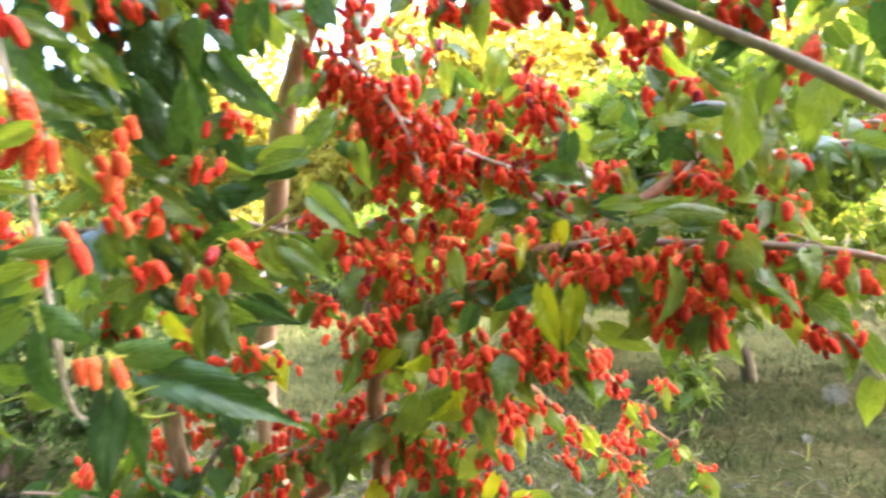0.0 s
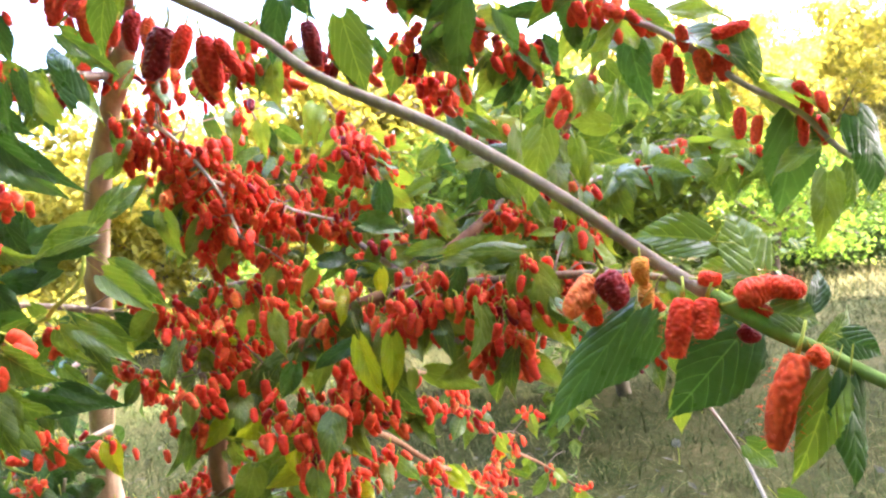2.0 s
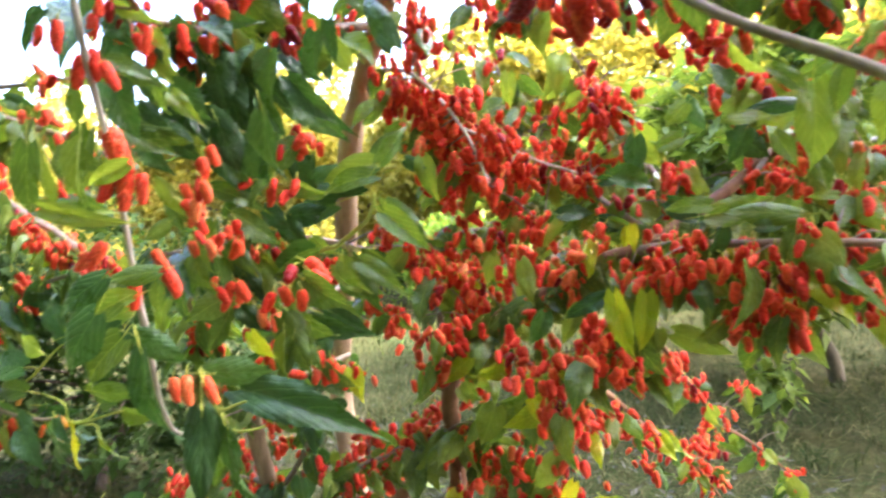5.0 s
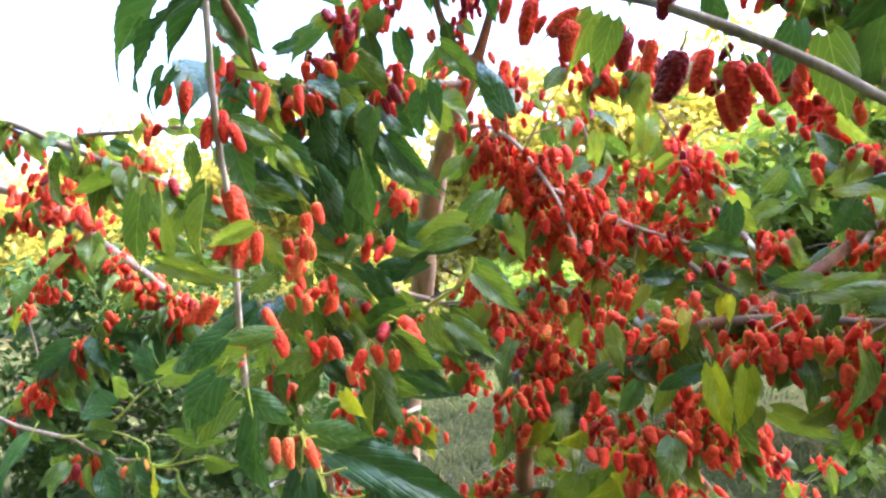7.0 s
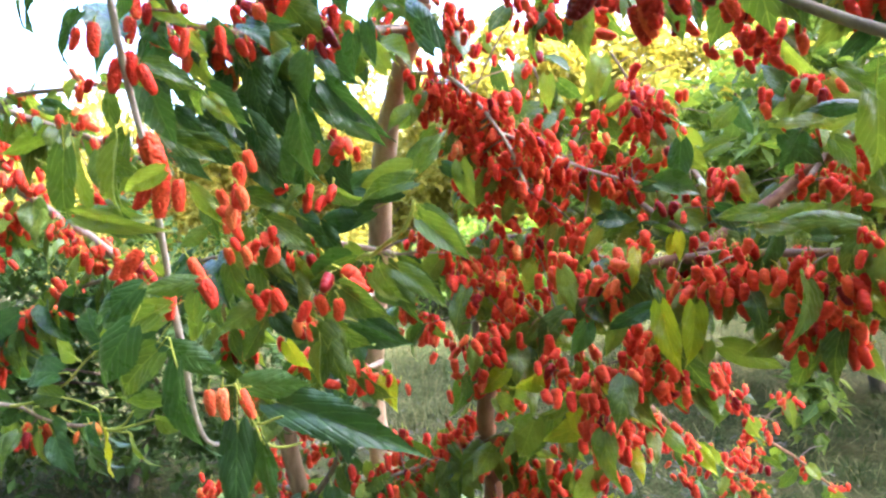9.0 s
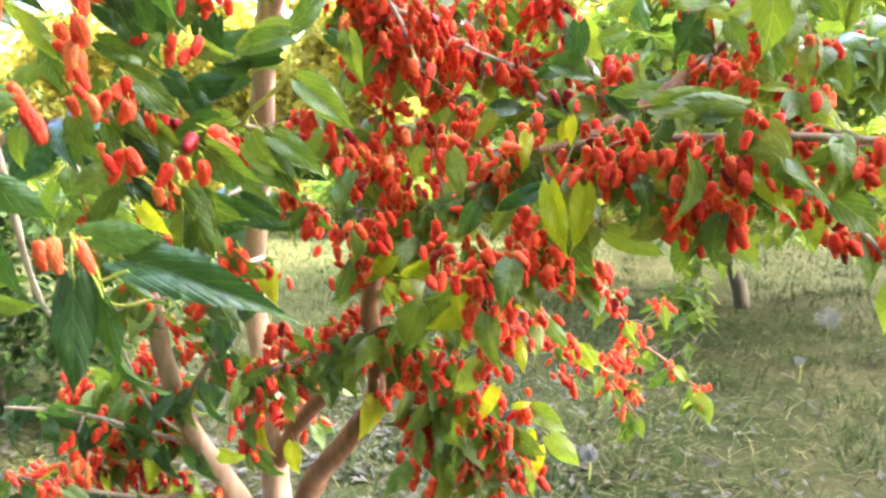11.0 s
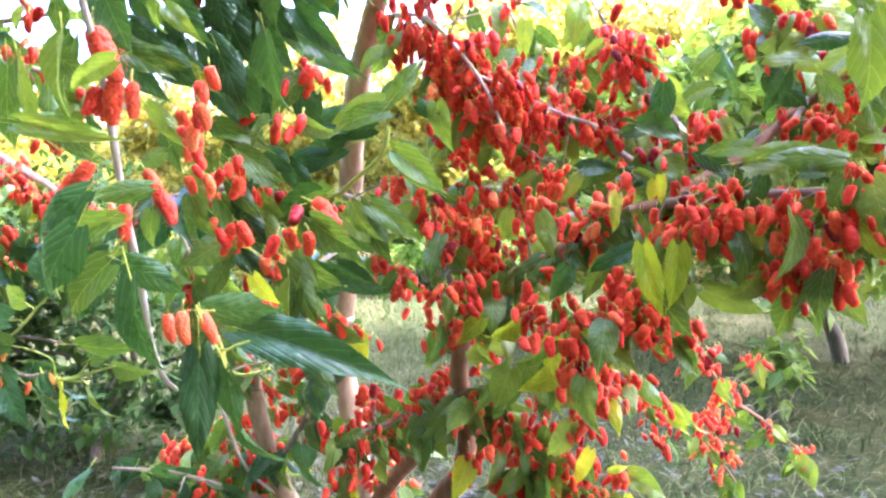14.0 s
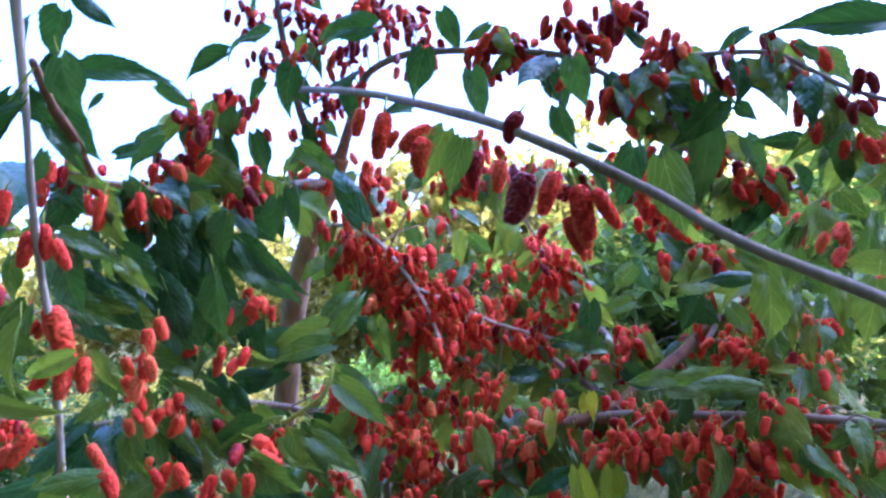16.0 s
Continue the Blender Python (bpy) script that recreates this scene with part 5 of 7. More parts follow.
tree.fruit((-0.229, 0.656, 1.371), (-0.232, 0.654, 1.342), "r", 0.90)
tree.fruit((-0.204, 0.675, 1.375), (-0.205, 0.675, 1.346), "r", 0.90)
tree.fruit((-0.228, 0.602, 1.125), (-0.227, 0.602, 1.093), "r", 1.10)
tree.leaf((-0.210, 0.571, 1.321), (-0.164, 0.578, 1.301), 0.017, "g")
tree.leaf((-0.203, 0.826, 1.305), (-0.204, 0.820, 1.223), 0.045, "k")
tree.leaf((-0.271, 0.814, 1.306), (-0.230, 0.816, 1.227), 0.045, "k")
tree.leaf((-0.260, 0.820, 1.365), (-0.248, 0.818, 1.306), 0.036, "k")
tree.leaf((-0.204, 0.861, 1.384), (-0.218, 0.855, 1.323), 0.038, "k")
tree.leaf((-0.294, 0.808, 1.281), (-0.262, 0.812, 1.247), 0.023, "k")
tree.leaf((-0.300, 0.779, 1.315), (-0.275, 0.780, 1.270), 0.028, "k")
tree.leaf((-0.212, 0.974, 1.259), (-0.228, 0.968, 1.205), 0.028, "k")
tree.leaf((-0.107, 0.988, 1.183), (-0.047, 0.994, 1.122), 0.036, "g")
tree.leaf((-0.161, 0.973, 1.111), (-0.128, 0.973, 1.021), 0.036, "g")
tree.leaf((-0.146, 0.976, 1.115), (-0.099, 0.982, 1.069), 0.029, "g")
tree.leaf((-0.243, 0.811, 1.181), (-0.191, 0.818, 1.144), 0.026, "g")
tree.leaf((-0.171, 0.891, 1.123), (-0.245, 0.875, 1.081), 0.030, "g")
tree.leaf((-0.198, 0.862, 1.062), (-0.176, 0.862, 0.999), 0.023, "g")
tree.leaf((-0.261, 0.799, 1.050), (-0.288, 0.792, 1.008), 0.023, "g")
tree.leaf((-0.191, 0.740, 1.046), (-0.173, 0.741, 1.010), 0.020, "y")
tree.leaf((-0.247, 0.903, 1.050), (-0.211, 0.908, 1.020), 0.019, "g")
tree.leaf((-0.214, 1.010, 1.028), (-0.154, 1.018, 0.990), 0.028, "k")
tree.leaf((-0.187, 0.811, 1.029), (-0.197, 0.806, 0.976), 0.019, "g")
tree.leaf((-0.206, 1.013, 1.052), (-0.174, 1.015, 1.003), 0.023, "g")
tree.leaf((-0.277, 0.771, 1.131), (-0.265, 0.770, 1.080), 0.026, "g")
tree.leaf((-0.272, 0.853, 1.127), (-0.232, 0.857, 1.084), 0.024, "g")
tree.leaf((-0.208, 0.907, 0.998), (-0.187, 0.908, 0.960), 0.017, "g")
tree.leaf((0.102, 1.034, 1.017), (0.082, 1.027, 0.966), 0.030, "k")
tree.leaf((0.189, 1.030, 1.037), (0.124, 1.017, 1.011), 0.025, "k")
tree.leaf((0.149, 1.043, 1.023), (0.121, 1.034, 0.969), 0.025, "g")
tree.leaf((0.258, 1.090, 0.980), (0.259, 1.087, 0.942), 0.019, "g")
tree.leaf((0.173, 1.071, 0.929), (0.174, 1.068, 0.879), 0.020, "g")
tree.leaf((0.007, 1.154, 1.089), (-0.007, 1.149, 1.043), 0.026, "g")
tree.leaf((0.118, 1.122, 1.073), (0.063, 1.110, 1.038), 0.026, "g")
tree.leaf((-0.178, 1.290, 1.330), (-0.218, 1.279, 1.281), 0.032, "g")
tree.leaf((-0.124, 1.275, 1.272), (-0.134, 1.269, 1.211), 0.031, "k")
tree.leaf((-0.072, 1.298, 1.321), (-0.055, 1.298, 1.281), 0.017, "g")
tree.leaf((0.120, 1.032, 0.930), (0.147, 1.035, 0.907), 0.014, "y")
tree.leaf((-0.098, 1.238, 1.104), (-0.155, 1.229, 1.115), 0.021, "g")
tree.leaf((0.440, 1.039, 1.279), (0.375, 1.028, 1.279), 0.023, "k")
tree.leaf((0.433, 1.029, 1.136), (0.337, 1.013, 1.149), 0.032, "g")
tree.leaf((0.428, 0.996, 1.108), (0.428, 0.992, 1.057), 0.026, "g")
tree.leaf((0.346, 1.063, 1.122), (0.326, 1.057, 1.074), 0.026, "k")
tree.leaf((0.430, 1.081, 1.158), (0.407, 1.074, 1.120), 0.023, "g")
tree.leaf((0.529, 0.851, 1.271), (0.484, 0.843, 1.278), 0.028, "g")
tree.leaf((0.237, 1.206, 1.266), (0.228, 1.200, 1.190), 0.038, "k")
tree.leaf((0.278, 1.156, 1.162), (0.332, 1.163, 1.125), 0.033, "k")
tree.leaf((0.397, 1.183, 1.261), (0.371, 1.175, 1.211), 0.029, "k")
tree.leaf((0.420, 1.084, 1.243), (0.450, 1.086, 1.196), 0.028, "g")
tree.leaf((0.013, 1.380, 1.420), (0.007, 1.375, 1.357), 0.031, "g")
tree.leaf((-0.079, 1.365, 1.443), (-0.070, 1.363, 1.380), 0.032, "k")
tree.leaf((0.108, 1.331, 1.187), (0.077, 1.321, 1.118), 0.031, "g")
tree.leaf((0.175, 1.293, 1.204), (0.237, 1.304, 1.212), 0.025, "k")
tree.leaf((0.314, 1.321, 1.268), (0.256, 1.310, 1.250), 0.031, "g")
tree.leaf((0.328, 1.379, 1.332), (0.287, 1.369, 1.293), 0.034, "g")
tree.leaf((0.482, 1.039, 1.157), (0.446, 1.033, 1.161), 0.015, "g")
tree.leaf((0.380, 1.019, 1.123), (0.424, 1.026, 1.125), 0.018, "k")
tree.leaf((0.192, 1.190, 1.138), (0.236, 1.196, 1.119), 0.019, "g")
tree.leaf((0.012, 1.210, 1.160), (0.007, 1.207, 1.114), 0.021, "g")
tree.leaf((-0.040, 1.254, 1.190), (-0.059, 1.248, 1.152), 0.022, "g")
tree.leaf((0.108, 1.226, 1.139), (0.080, 1.218, 1.093), 0.022, "g")
tree.leaf((0.547, 1.050, 1.155), (0.533, 1.049, 1.170), 0.010, "g")
tree.leaf((0.381, 1.184, 1.321), (0.356, 1.183, 1.373), 0.029, "k")
tree.leaf((0.522, 0.950, 1.247), (0.512, 0.946, 1.208), 0.016, "g")
tree.leaf((0.288, 1.049, 1.054), (0.276, 1.044, 1.007), 0.022, "g")
tree.leaf((0.484, 1.032, 1.047), (0.480, 1.028, 1.003), 0.018, "g")
tree.leaf((0.330, 1.104, 1.007), (0.322, 1.100, 0.966), 0.017, "g")
tree.leaf((0.227, 1.145, 1.130), (0.227, 1.142, 1.087), 0.017, "y")
# leaves against the sky: the dark tone paints their backlit side
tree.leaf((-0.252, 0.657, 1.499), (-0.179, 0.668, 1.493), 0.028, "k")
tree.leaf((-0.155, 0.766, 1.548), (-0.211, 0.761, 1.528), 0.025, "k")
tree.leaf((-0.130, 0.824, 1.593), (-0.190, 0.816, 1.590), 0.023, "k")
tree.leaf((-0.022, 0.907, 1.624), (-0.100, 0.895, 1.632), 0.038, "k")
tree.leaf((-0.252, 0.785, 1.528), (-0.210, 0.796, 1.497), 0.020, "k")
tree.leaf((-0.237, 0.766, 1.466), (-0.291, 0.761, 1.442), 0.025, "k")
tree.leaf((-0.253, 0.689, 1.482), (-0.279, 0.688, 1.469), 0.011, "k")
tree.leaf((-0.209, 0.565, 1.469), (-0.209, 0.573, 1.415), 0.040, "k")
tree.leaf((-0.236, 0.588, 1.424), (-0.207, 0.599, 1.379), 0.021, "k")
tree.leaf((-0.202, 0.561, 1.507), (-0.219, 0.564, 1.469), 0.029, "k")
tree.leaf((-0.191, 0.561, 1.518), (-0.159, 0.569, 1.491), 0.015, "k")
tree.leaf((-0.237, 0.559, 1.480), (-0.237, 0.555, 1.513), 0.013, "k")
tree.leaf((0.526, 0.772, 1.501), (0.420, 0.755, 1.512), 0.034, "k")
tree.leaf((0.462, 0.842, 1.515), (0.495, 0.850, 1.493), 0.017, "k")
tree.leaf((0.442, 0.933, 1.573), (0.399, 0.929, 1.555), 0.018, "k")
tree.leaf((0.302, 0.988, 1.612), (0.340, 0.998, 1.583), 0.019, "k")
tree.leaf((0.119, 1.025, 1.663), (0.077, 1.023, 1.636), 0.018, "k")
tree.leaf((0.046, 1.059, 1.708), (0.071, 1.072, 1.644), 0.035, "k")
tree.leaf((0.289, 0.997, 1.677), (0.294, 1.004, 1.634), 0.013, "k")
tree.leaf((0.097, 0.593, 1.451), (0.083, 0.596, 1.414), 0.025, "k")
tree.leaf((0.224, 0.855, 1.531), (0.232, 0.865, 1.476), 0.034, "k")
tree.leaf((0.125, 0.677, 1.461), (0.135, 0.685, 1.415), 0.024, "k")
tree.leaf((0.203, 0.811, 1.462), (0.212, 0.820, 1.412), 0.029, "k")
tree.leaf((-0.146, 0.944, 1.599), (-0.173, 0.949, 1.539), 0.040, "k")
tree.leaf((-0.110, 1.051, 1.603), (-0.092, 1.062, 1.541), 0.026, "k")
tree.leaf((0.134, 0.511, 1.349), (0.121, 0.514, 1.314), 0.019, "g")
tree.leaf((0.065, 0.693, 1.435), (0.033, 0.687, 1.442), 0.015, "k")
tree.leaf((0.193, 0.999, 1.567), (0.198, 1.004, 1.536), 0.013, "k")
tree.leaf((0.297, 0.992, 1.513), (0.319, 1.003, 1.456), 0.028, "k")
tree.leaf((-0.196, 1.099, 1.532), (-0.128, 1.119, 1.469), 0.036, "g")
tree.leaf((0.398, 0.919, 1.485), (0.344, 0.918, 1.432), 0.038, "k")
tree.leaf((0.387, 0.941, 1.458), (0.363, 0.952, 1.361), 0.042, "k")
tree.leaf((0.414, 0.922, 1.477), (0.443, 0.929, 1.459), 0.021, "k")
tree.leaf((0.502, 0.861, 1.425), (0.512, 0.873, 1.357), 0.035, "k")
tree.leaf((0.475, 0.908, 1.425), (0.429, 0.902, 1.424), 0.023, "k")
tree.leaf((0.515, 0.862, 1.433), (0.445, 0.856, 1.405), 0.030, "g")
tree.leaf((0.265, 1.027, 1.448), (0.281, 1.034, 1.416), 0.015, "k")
tree.leaf((0.238, 0.974, 1.429), (0.268, 0.984, 1.391), 0.025, "k")
tree.leaf((-0.207, 1.008, 1.445), (-0.207, 1.015, 1.397), 0.022, "g")
tree.leaf((-0.201, 1.038, 1.460), (-0.189, 1.048, 1.401), 0.024, "g")
tree.leaf((-0.166, 1.270, 1.441), (-0.127, 1.279, 1.419), 0.018, "g")
tree.leaf((0.243, 1.020, 1.472), (0.273, 1.026, 1.459), 0.013, "k")
tree.leaf((0.444, 1.015, 1.360), (0.413, 1.015, 1.332), 0.019, "k")
tree.leaf((0.425, 1.007, 1.397), (0.415, 1.011, 1.361), 0.019, "g")
tree.leaf((-0.211, 0.918, 1.359), (-0.154, 0.936, 1.296), 0.035, "k")
tree.leaf((-0.256, 0.609, 1.404), (-0.274, 0.611, 1.372), 0.022, "k")
tree.leaf((-0.283, 0.686, 1.407), (-0.256, 0.693, 1.388), 0.017, "k")
tree.leaf((-0.294, 0.794, 1.421), (-0.271, 0.803, 1.387), 0.021, "k")
tree.leaf((0.483, 0.963, 1.404), (0.507, 0.973, 1.361), 0.025, "k")
tree.leaf((0.376, 0.996, 1.422), (0.395, 1.004, 1.384), 0.021, "k")
tree.leaf((0.678, 0.735, 1.243), (0.657, 0.734, 1.148), 0.051, "k")
tree.leaf((0.678, 0.635, 1.227), (0.709, 0.634, 1.160), 0.040, "k")
tree.leaf((0.645, 0.757, 1.333), (0.659, 0.756, 1.280), 0.033, "g")
tree.leaf((0.583, 0.767, 1.365), (0.656, 0.767, 1.361), 0.023, "g")
tree.leaf((0.693, 0.675, 1.190), (0.693, 0.674, 1.146), 0.022, "g")
tree.leaf((0.275, 0.597, 1.345), (0.286, 0.596, 1.283), 0.032, "g")
tree.leaf((0.245, 0.517, 1.335), (0.232, 0.516, 1.295), 0.021, "k")
tree.leaf((0.113, 0.577, 1.377), (0.090, 0.577, 1.336), 0.024, "g")
tree.leaf((0.582, 0.917, 1.375), (0.587, 0.916, 1.294), 0.040, "k")
tree.leaf((0.588, 1.017, 1.345), (0.575, 1.016, 1.270), 0.034, "g")
tree.leaf((0.478, 1.018, 1.397), (0.434, 1.017, 1.331), 0.036, "k")
tree.leaf((0.007, 0.716, 1.335), (-0.031, 0.718, 1.405), 0.027, "k")
tree.leaf((-0.121, 0.917, 1.365), (-0.156, 0.918, 1.422), 0.027, "g")
tree.leaf((0.353, 1.019, 1.459), (0.333, 1.018, 1.392), 0.032, "k")
tree.leaf((0.433, 0.968, 1.449), (0.456, 0.968, 1.391), 0.028, "k")
tree.leaf((0.624, 0.776, 1.284), (0.634, 0.775, 1.244), 0.018, "g")
tree.leaf((0.371, 0.816, 1.291), (0.411, 0.816, 1.262), 0.020, "g")
tree.leaf((0.475, 0.966, 1.304), (0.461, 0.966, 1.253), 0.026, "g")
tree.leaf((-0.105, 0.817, 1.400), (-0.102, 0.817, 1.350), 0.020, "k")
tree.leaf((-0.122, 0.817, 1.389), (-0.134, 0.817, 1.341), 0.025, "k")
tree.leaf((-0.234, 0.611, 1.322), (-0.197, 0.618, 1.301), 0.017, "g")
tree.leaf((-0.239, 0.609, 1.308), (-0.220, 0.610, 1.259), 0.039, "k")
tree.leaf((-0.274, 0.841, 1.368), (-0.236, 0.843, 1.278), 0.054, "k")
tree.leaf((-0.252, 0.898, 1.382), (-0.210, 0.902, 1.314), 0.040, "k")
tree.leaf((-0.236, 0.950, 1.346), (-0.153, 0.964, 1.279), 0.045, "k")
tree.leaf((-0.306, 0.834, 1.366), (-0.334, 0.825, 1.322), 0.032, "k")
tree.leaf((-0.269, 0.840, 1.344), (-0.311, 0.830, 1.327), 0.024, "k")
tree.leaf((-0.346, 0.825, 1.355), (-0.357, 0.819, 1.313), 0.026, "k")
tree.leaf((-0.307, 0.932, 1.295), (-0.330, 0.924, 1.245), 0.028, "g")
tree.leaf((-0.316, 0.980, 1.279), (-0.308, 0.977, 1.209), 0.035, "k")
tree.leaf((-0.280, 0.990, 1.316), (-0.268, 0.989, 1.253), 0.032, "k")
tree.leaf((-0.341, 0.927, 1.333), (-0.298, 0.931, 1.250), 0.047, "g")
tree.leaf((-0.291, 0.678, 1.278), (-0.237, 0.688, 1.251), 0.031, "g")
tree.leaf((-0.309, 0.777, 1.286), (-0.256, 0.786, 1.246), 0.033, "g")
tree.leaf((-0.226, 0.536, 1.239), (-0.202, 0.540, 1.219), 0.019, "g")
tree.leaf((-0.268, 0.575, 1.193), (-0.242, 0.579, 1.168), 0.022, "g")
tree.leaf((-0.228, 0.995, 1.220), (-0.143, 1.015, 1.238), 0.044, "k")
tree.leaf((-0.225, 1.017, 1.225), (-0.156, 1.030, 1.201), 0.033, "g")
tree.leaf((-0.256, 0.987, 1.175), (-0.191, 1.001, 1.179), 0.036, "k")
tree.leaf((-0.312, 0.923, 1.170), (-0.252, 0.934, 1.137), 0.029, "g")
tree.leaf((-0.339, 0.920, 1.223), (-0.286, 0.930, 1.198), 0.027, "g")
tree.leaf((-0.336, 0.818, 1.207), (-0.325, 0.817, 1.157), 0.020, "g")
tree.leaf((-0.166, 1.114, 1.261), (-0.122, 1.126, 1.309), 0.033, "g")
tree.leaf((-0.120, 1.123, 1.254), (-0.080, 1.130, 1.230), 0.024, "k")
tree.leaf((-0.091, 1.130, 1.256), (-0.082, 1.127, 1.183), 0.033, "g")
tree.leaf((-0.127, 1.015, 1.183), (-0.062, 1.025, 1.110), 0.041, "g")
tree.leaf((-0.162, 1.227, 1.423), (-0.113, 1.235, 1.388), 0.030, "g")
tree.leaf((-0.075, 1.239, 1.321), (-0.068, 1.238, 1.269), 0.026, "g")
tree.leaf((-0.268, 1.041, 1.266), (-0.239, 1.042, 1.191), 0.040, "k")
tree.leaf((-0.227, 0.991, 1.142), (-0.198, 0.995, 1.110), 0.022, "g")
tree.leaf((-0.153, 1.005, 1.111), (-0.109, 1.011, 1.058), 0.034, "g")
tree.leaf((-0.246, 1.107, 1.439), (-0.227, 1.109, 1.392), 0.026, "k")
tree.leaf((-0.266, 1.104, 1.453), (-0.260, 1.102, 1.406), 0.024, "k")
tree.leaf((-0.170, 0.510, 1.113), (-0.208, 0.500, 1.097), 0.023, "g")
tree.leaf((-0.169, 0.508, 1.083), (-0.210, 0.497, 1.049), 0.032, "g")
tree.leaf((-0.204, 0.836, 1.048), (-0.169, 0.839, 0.971), 0.036, "g")
tree.leaf((-0.192, 0.837, 1.018), (-0.214, 0.829, 0.963), 0.025, "g")
tree.leaf((-0.224, 1.089, 1.064), (-0.184, 1.096, 1.028), 0.027, "g")
tree.leaf((-0.260, 1.079, 1.015), (-0.186, 1.092, 0.977), 0.042, "k")
tree.leaf((-0.278, 0.785, 1.309), (-0.319, 0.778, 1.343), 0.027, "k")
tree.leaf((-0.330, 0.777, 1.362), (-0.326, 0.775, 1.318), 0.026, "k")
tree.leaf((-0.003, 1.466, 1.426), (0.010, 1.466, 1.366), 0.031, "k")
tree.leaf((0.362, 1.126, 1.279), (0.454, 1.147, 1.301), 0.044, "g")
tree.leaf((0.330, 1.431, 1.347), (0.367, 1.435, 1.284), 0.036, "k")
tree.leaf((0.385, 1.233, 1.267), (0.441, 1.242, 1.213), 0.043, "k")
tree.leaf((0.199, 1.189, 1.206), (0.273, 1.204, 1.193), 0.039, "k")
tree.leaf((0.236, 1.304, 1.270), (0.279, 1.309, 1.212), 0.036, "g")
tree.leaf((0.447, 0.992, 1.294), (0.452, 0.986, 1.185), 0.055, "g")
tree.leaf((0.509, 0.952, 1.271), (0.518, 0.951, 1.208), 0.025, "g")
tree.leaf((0.448, 1.039, 1.224), (0.486, 1.043, 1.159), 0.030, "g")
tree.leaf((0.328, 1.059, 1.141), (0.443, 1.085, 1.149), 0.038, "g")
tree.leaf((0.428, 1.111, 1.136), (0.463, 1.117, 1.103), 0.024, "g")
tree.leaf((0.442, 1.083, 1.120), (0.446, 1.079, 1.053), 0.033, "g")
tree.leaf((0.340, 1.112, 1.118), (0.346, 1.110, 1.071), 0.028, "k")
tree.leaf((0.169, 1.230, 1.135), (0.229, 1.242, 1.123), 0.031, "k")
tree.leaf((0.018, 1.354, 1.194), (-0.015, 1.342, 1.105), 0.038, "g")
tree.leaf((0.073, 1.420, 1.234), (0.092, 1.421, 1.191), 0.023, "g")
tree.leaf((0.099, 1.318, 1.149), (0.166, 1.333, 1.154), 0.031, "k")
tree.leaf((0.220, 1.189, 1.124), (0.210, 1.185, 1.090), 0.018, "y")
tree.leaf((-0.214, 0.913, 1.533), (-0.247, 0.914, 1.489), 0.030, "k")
tree.leaf((-0.206, 0.948, 1.512), (-0.195, 0.958, 1.448), 0.033, "k")
tree.leaf((-0.262, 0.912, 1.491), (-0.288, 0.914, 1.446), 0.026, "k")
tree.leaf((-0.236, 0.923, 1.438), (-0.279, 0.921, 1.409), 0.026, "k")
tree.leaf((-0.292, 0.893, 1.451), (-0.317, 0.895, 1.412), 0.023, "k")
tree.leaf((-0.186, 0.941, 1.580), (-0.212, 0.943, 1.539), 0.024, "k")
tree.leaf((-0.236, 0.915, 1.497), (-0.222, 0.926, 1.437), 0.031, "k")
tree.leaf((-0.275, 0.905, 1.522), (-0.300, 0.907, 1.486), 0.022, "k")
tree.leaf((-0.299, 0.890, 1.458), (-0.265, 0.900, 1.427), 0.024, "k")
tree.leaf((-0.255, 0.593, 1.264), (-0.284, 0.582, 1.201), 0.035, "g")
tree.leaf((-0.288, 0.559, 1.193), (-0.230, 0.580, 1.187), 0.022, "g")
tree.leaf((-0.163, 0.487, 1.134), (-0.208, 0.471, 1.108), 0.024, "k")
tree.leaf((-0.142, 0.452, 1.111), (-0.176, 0.440, 1.067), 0.031, "k")
tree.leaf((-0.425, 0.691, 1.272), (-0.439, 0.685, 1.185), 0.037, "g")
tree.leaf((-0.265, 0.547, 1.441), (-0.329, 0.524, 1.374), 0.036, "k")
tree.leaf((-0.328, 0.620, 1.391), (-0.357, 0.609, 1.357), 0.019, "k")
tree.leaf((-0.235, 0.600, 1.445), (-0.213, 0.608, 1.392), 0.029, "k")
tree.leaf((-0.247, 0.702, 1.422), (-0.209, 0.716, 1.439), 0.018, "k")
tree.leaf((-0.303, 0.629, 1.315), (-0.309, 0.626, 1.269), 0.023, "g")
tree.leaf((-0.288, 0.846, 1.126), (-0.252, 0.859, 1.059), 0.031, "g")
tree.leaf((-0.266, 0.695, 1.221), (-0.238, 0.705, 1.177), 0.021, "g")
tree.leaf((-0.482, 0.723, 1.262), (-0.443, 0.737, 1.233), 0.025, "g")
tree.leaf((-0.209, 0.525, 1.426), (-0.192, 0.531, 1.397), 0.021, "k")
tree.leaf((-0.276, 0.691, 1.302), (-0.248, 0.702, 1.276), 0.020, "k")
tree.leaf((-0.269, 0.747, 1.333), (-0.233, 0.760, 1.286), 0.033, "k")
tree.leaf((-0.294, 0.738, 1.288), (-0.246, 0.755, 1.240), 0.035, "k")
tree.leaf((-0.252, 0.806, 1.290), (-0.234, 0.813, 1.227), 0.033, "k")
tree.leaf((-0.228, 0.868, 1.330), (-0.202, 0.878, 1.271), 0.026, "k")
tree.leaf((0.109, 1.240, 0.690), (0.080, 1.227, 0.625), 0.025, "y")
tree.leaf((0.020, 1.147, 0.846), (-0.024, 1.133, 0.782), 0.033, "g")
tree.leaf((-0.375, 1.207, 0.562), (-0.329, 1.212, 0.548), 0.029, "y")
tree.leaf((-0.246, 1.227, 0.579), (-0.248, 1.218, 0.514), 0.033, "y")
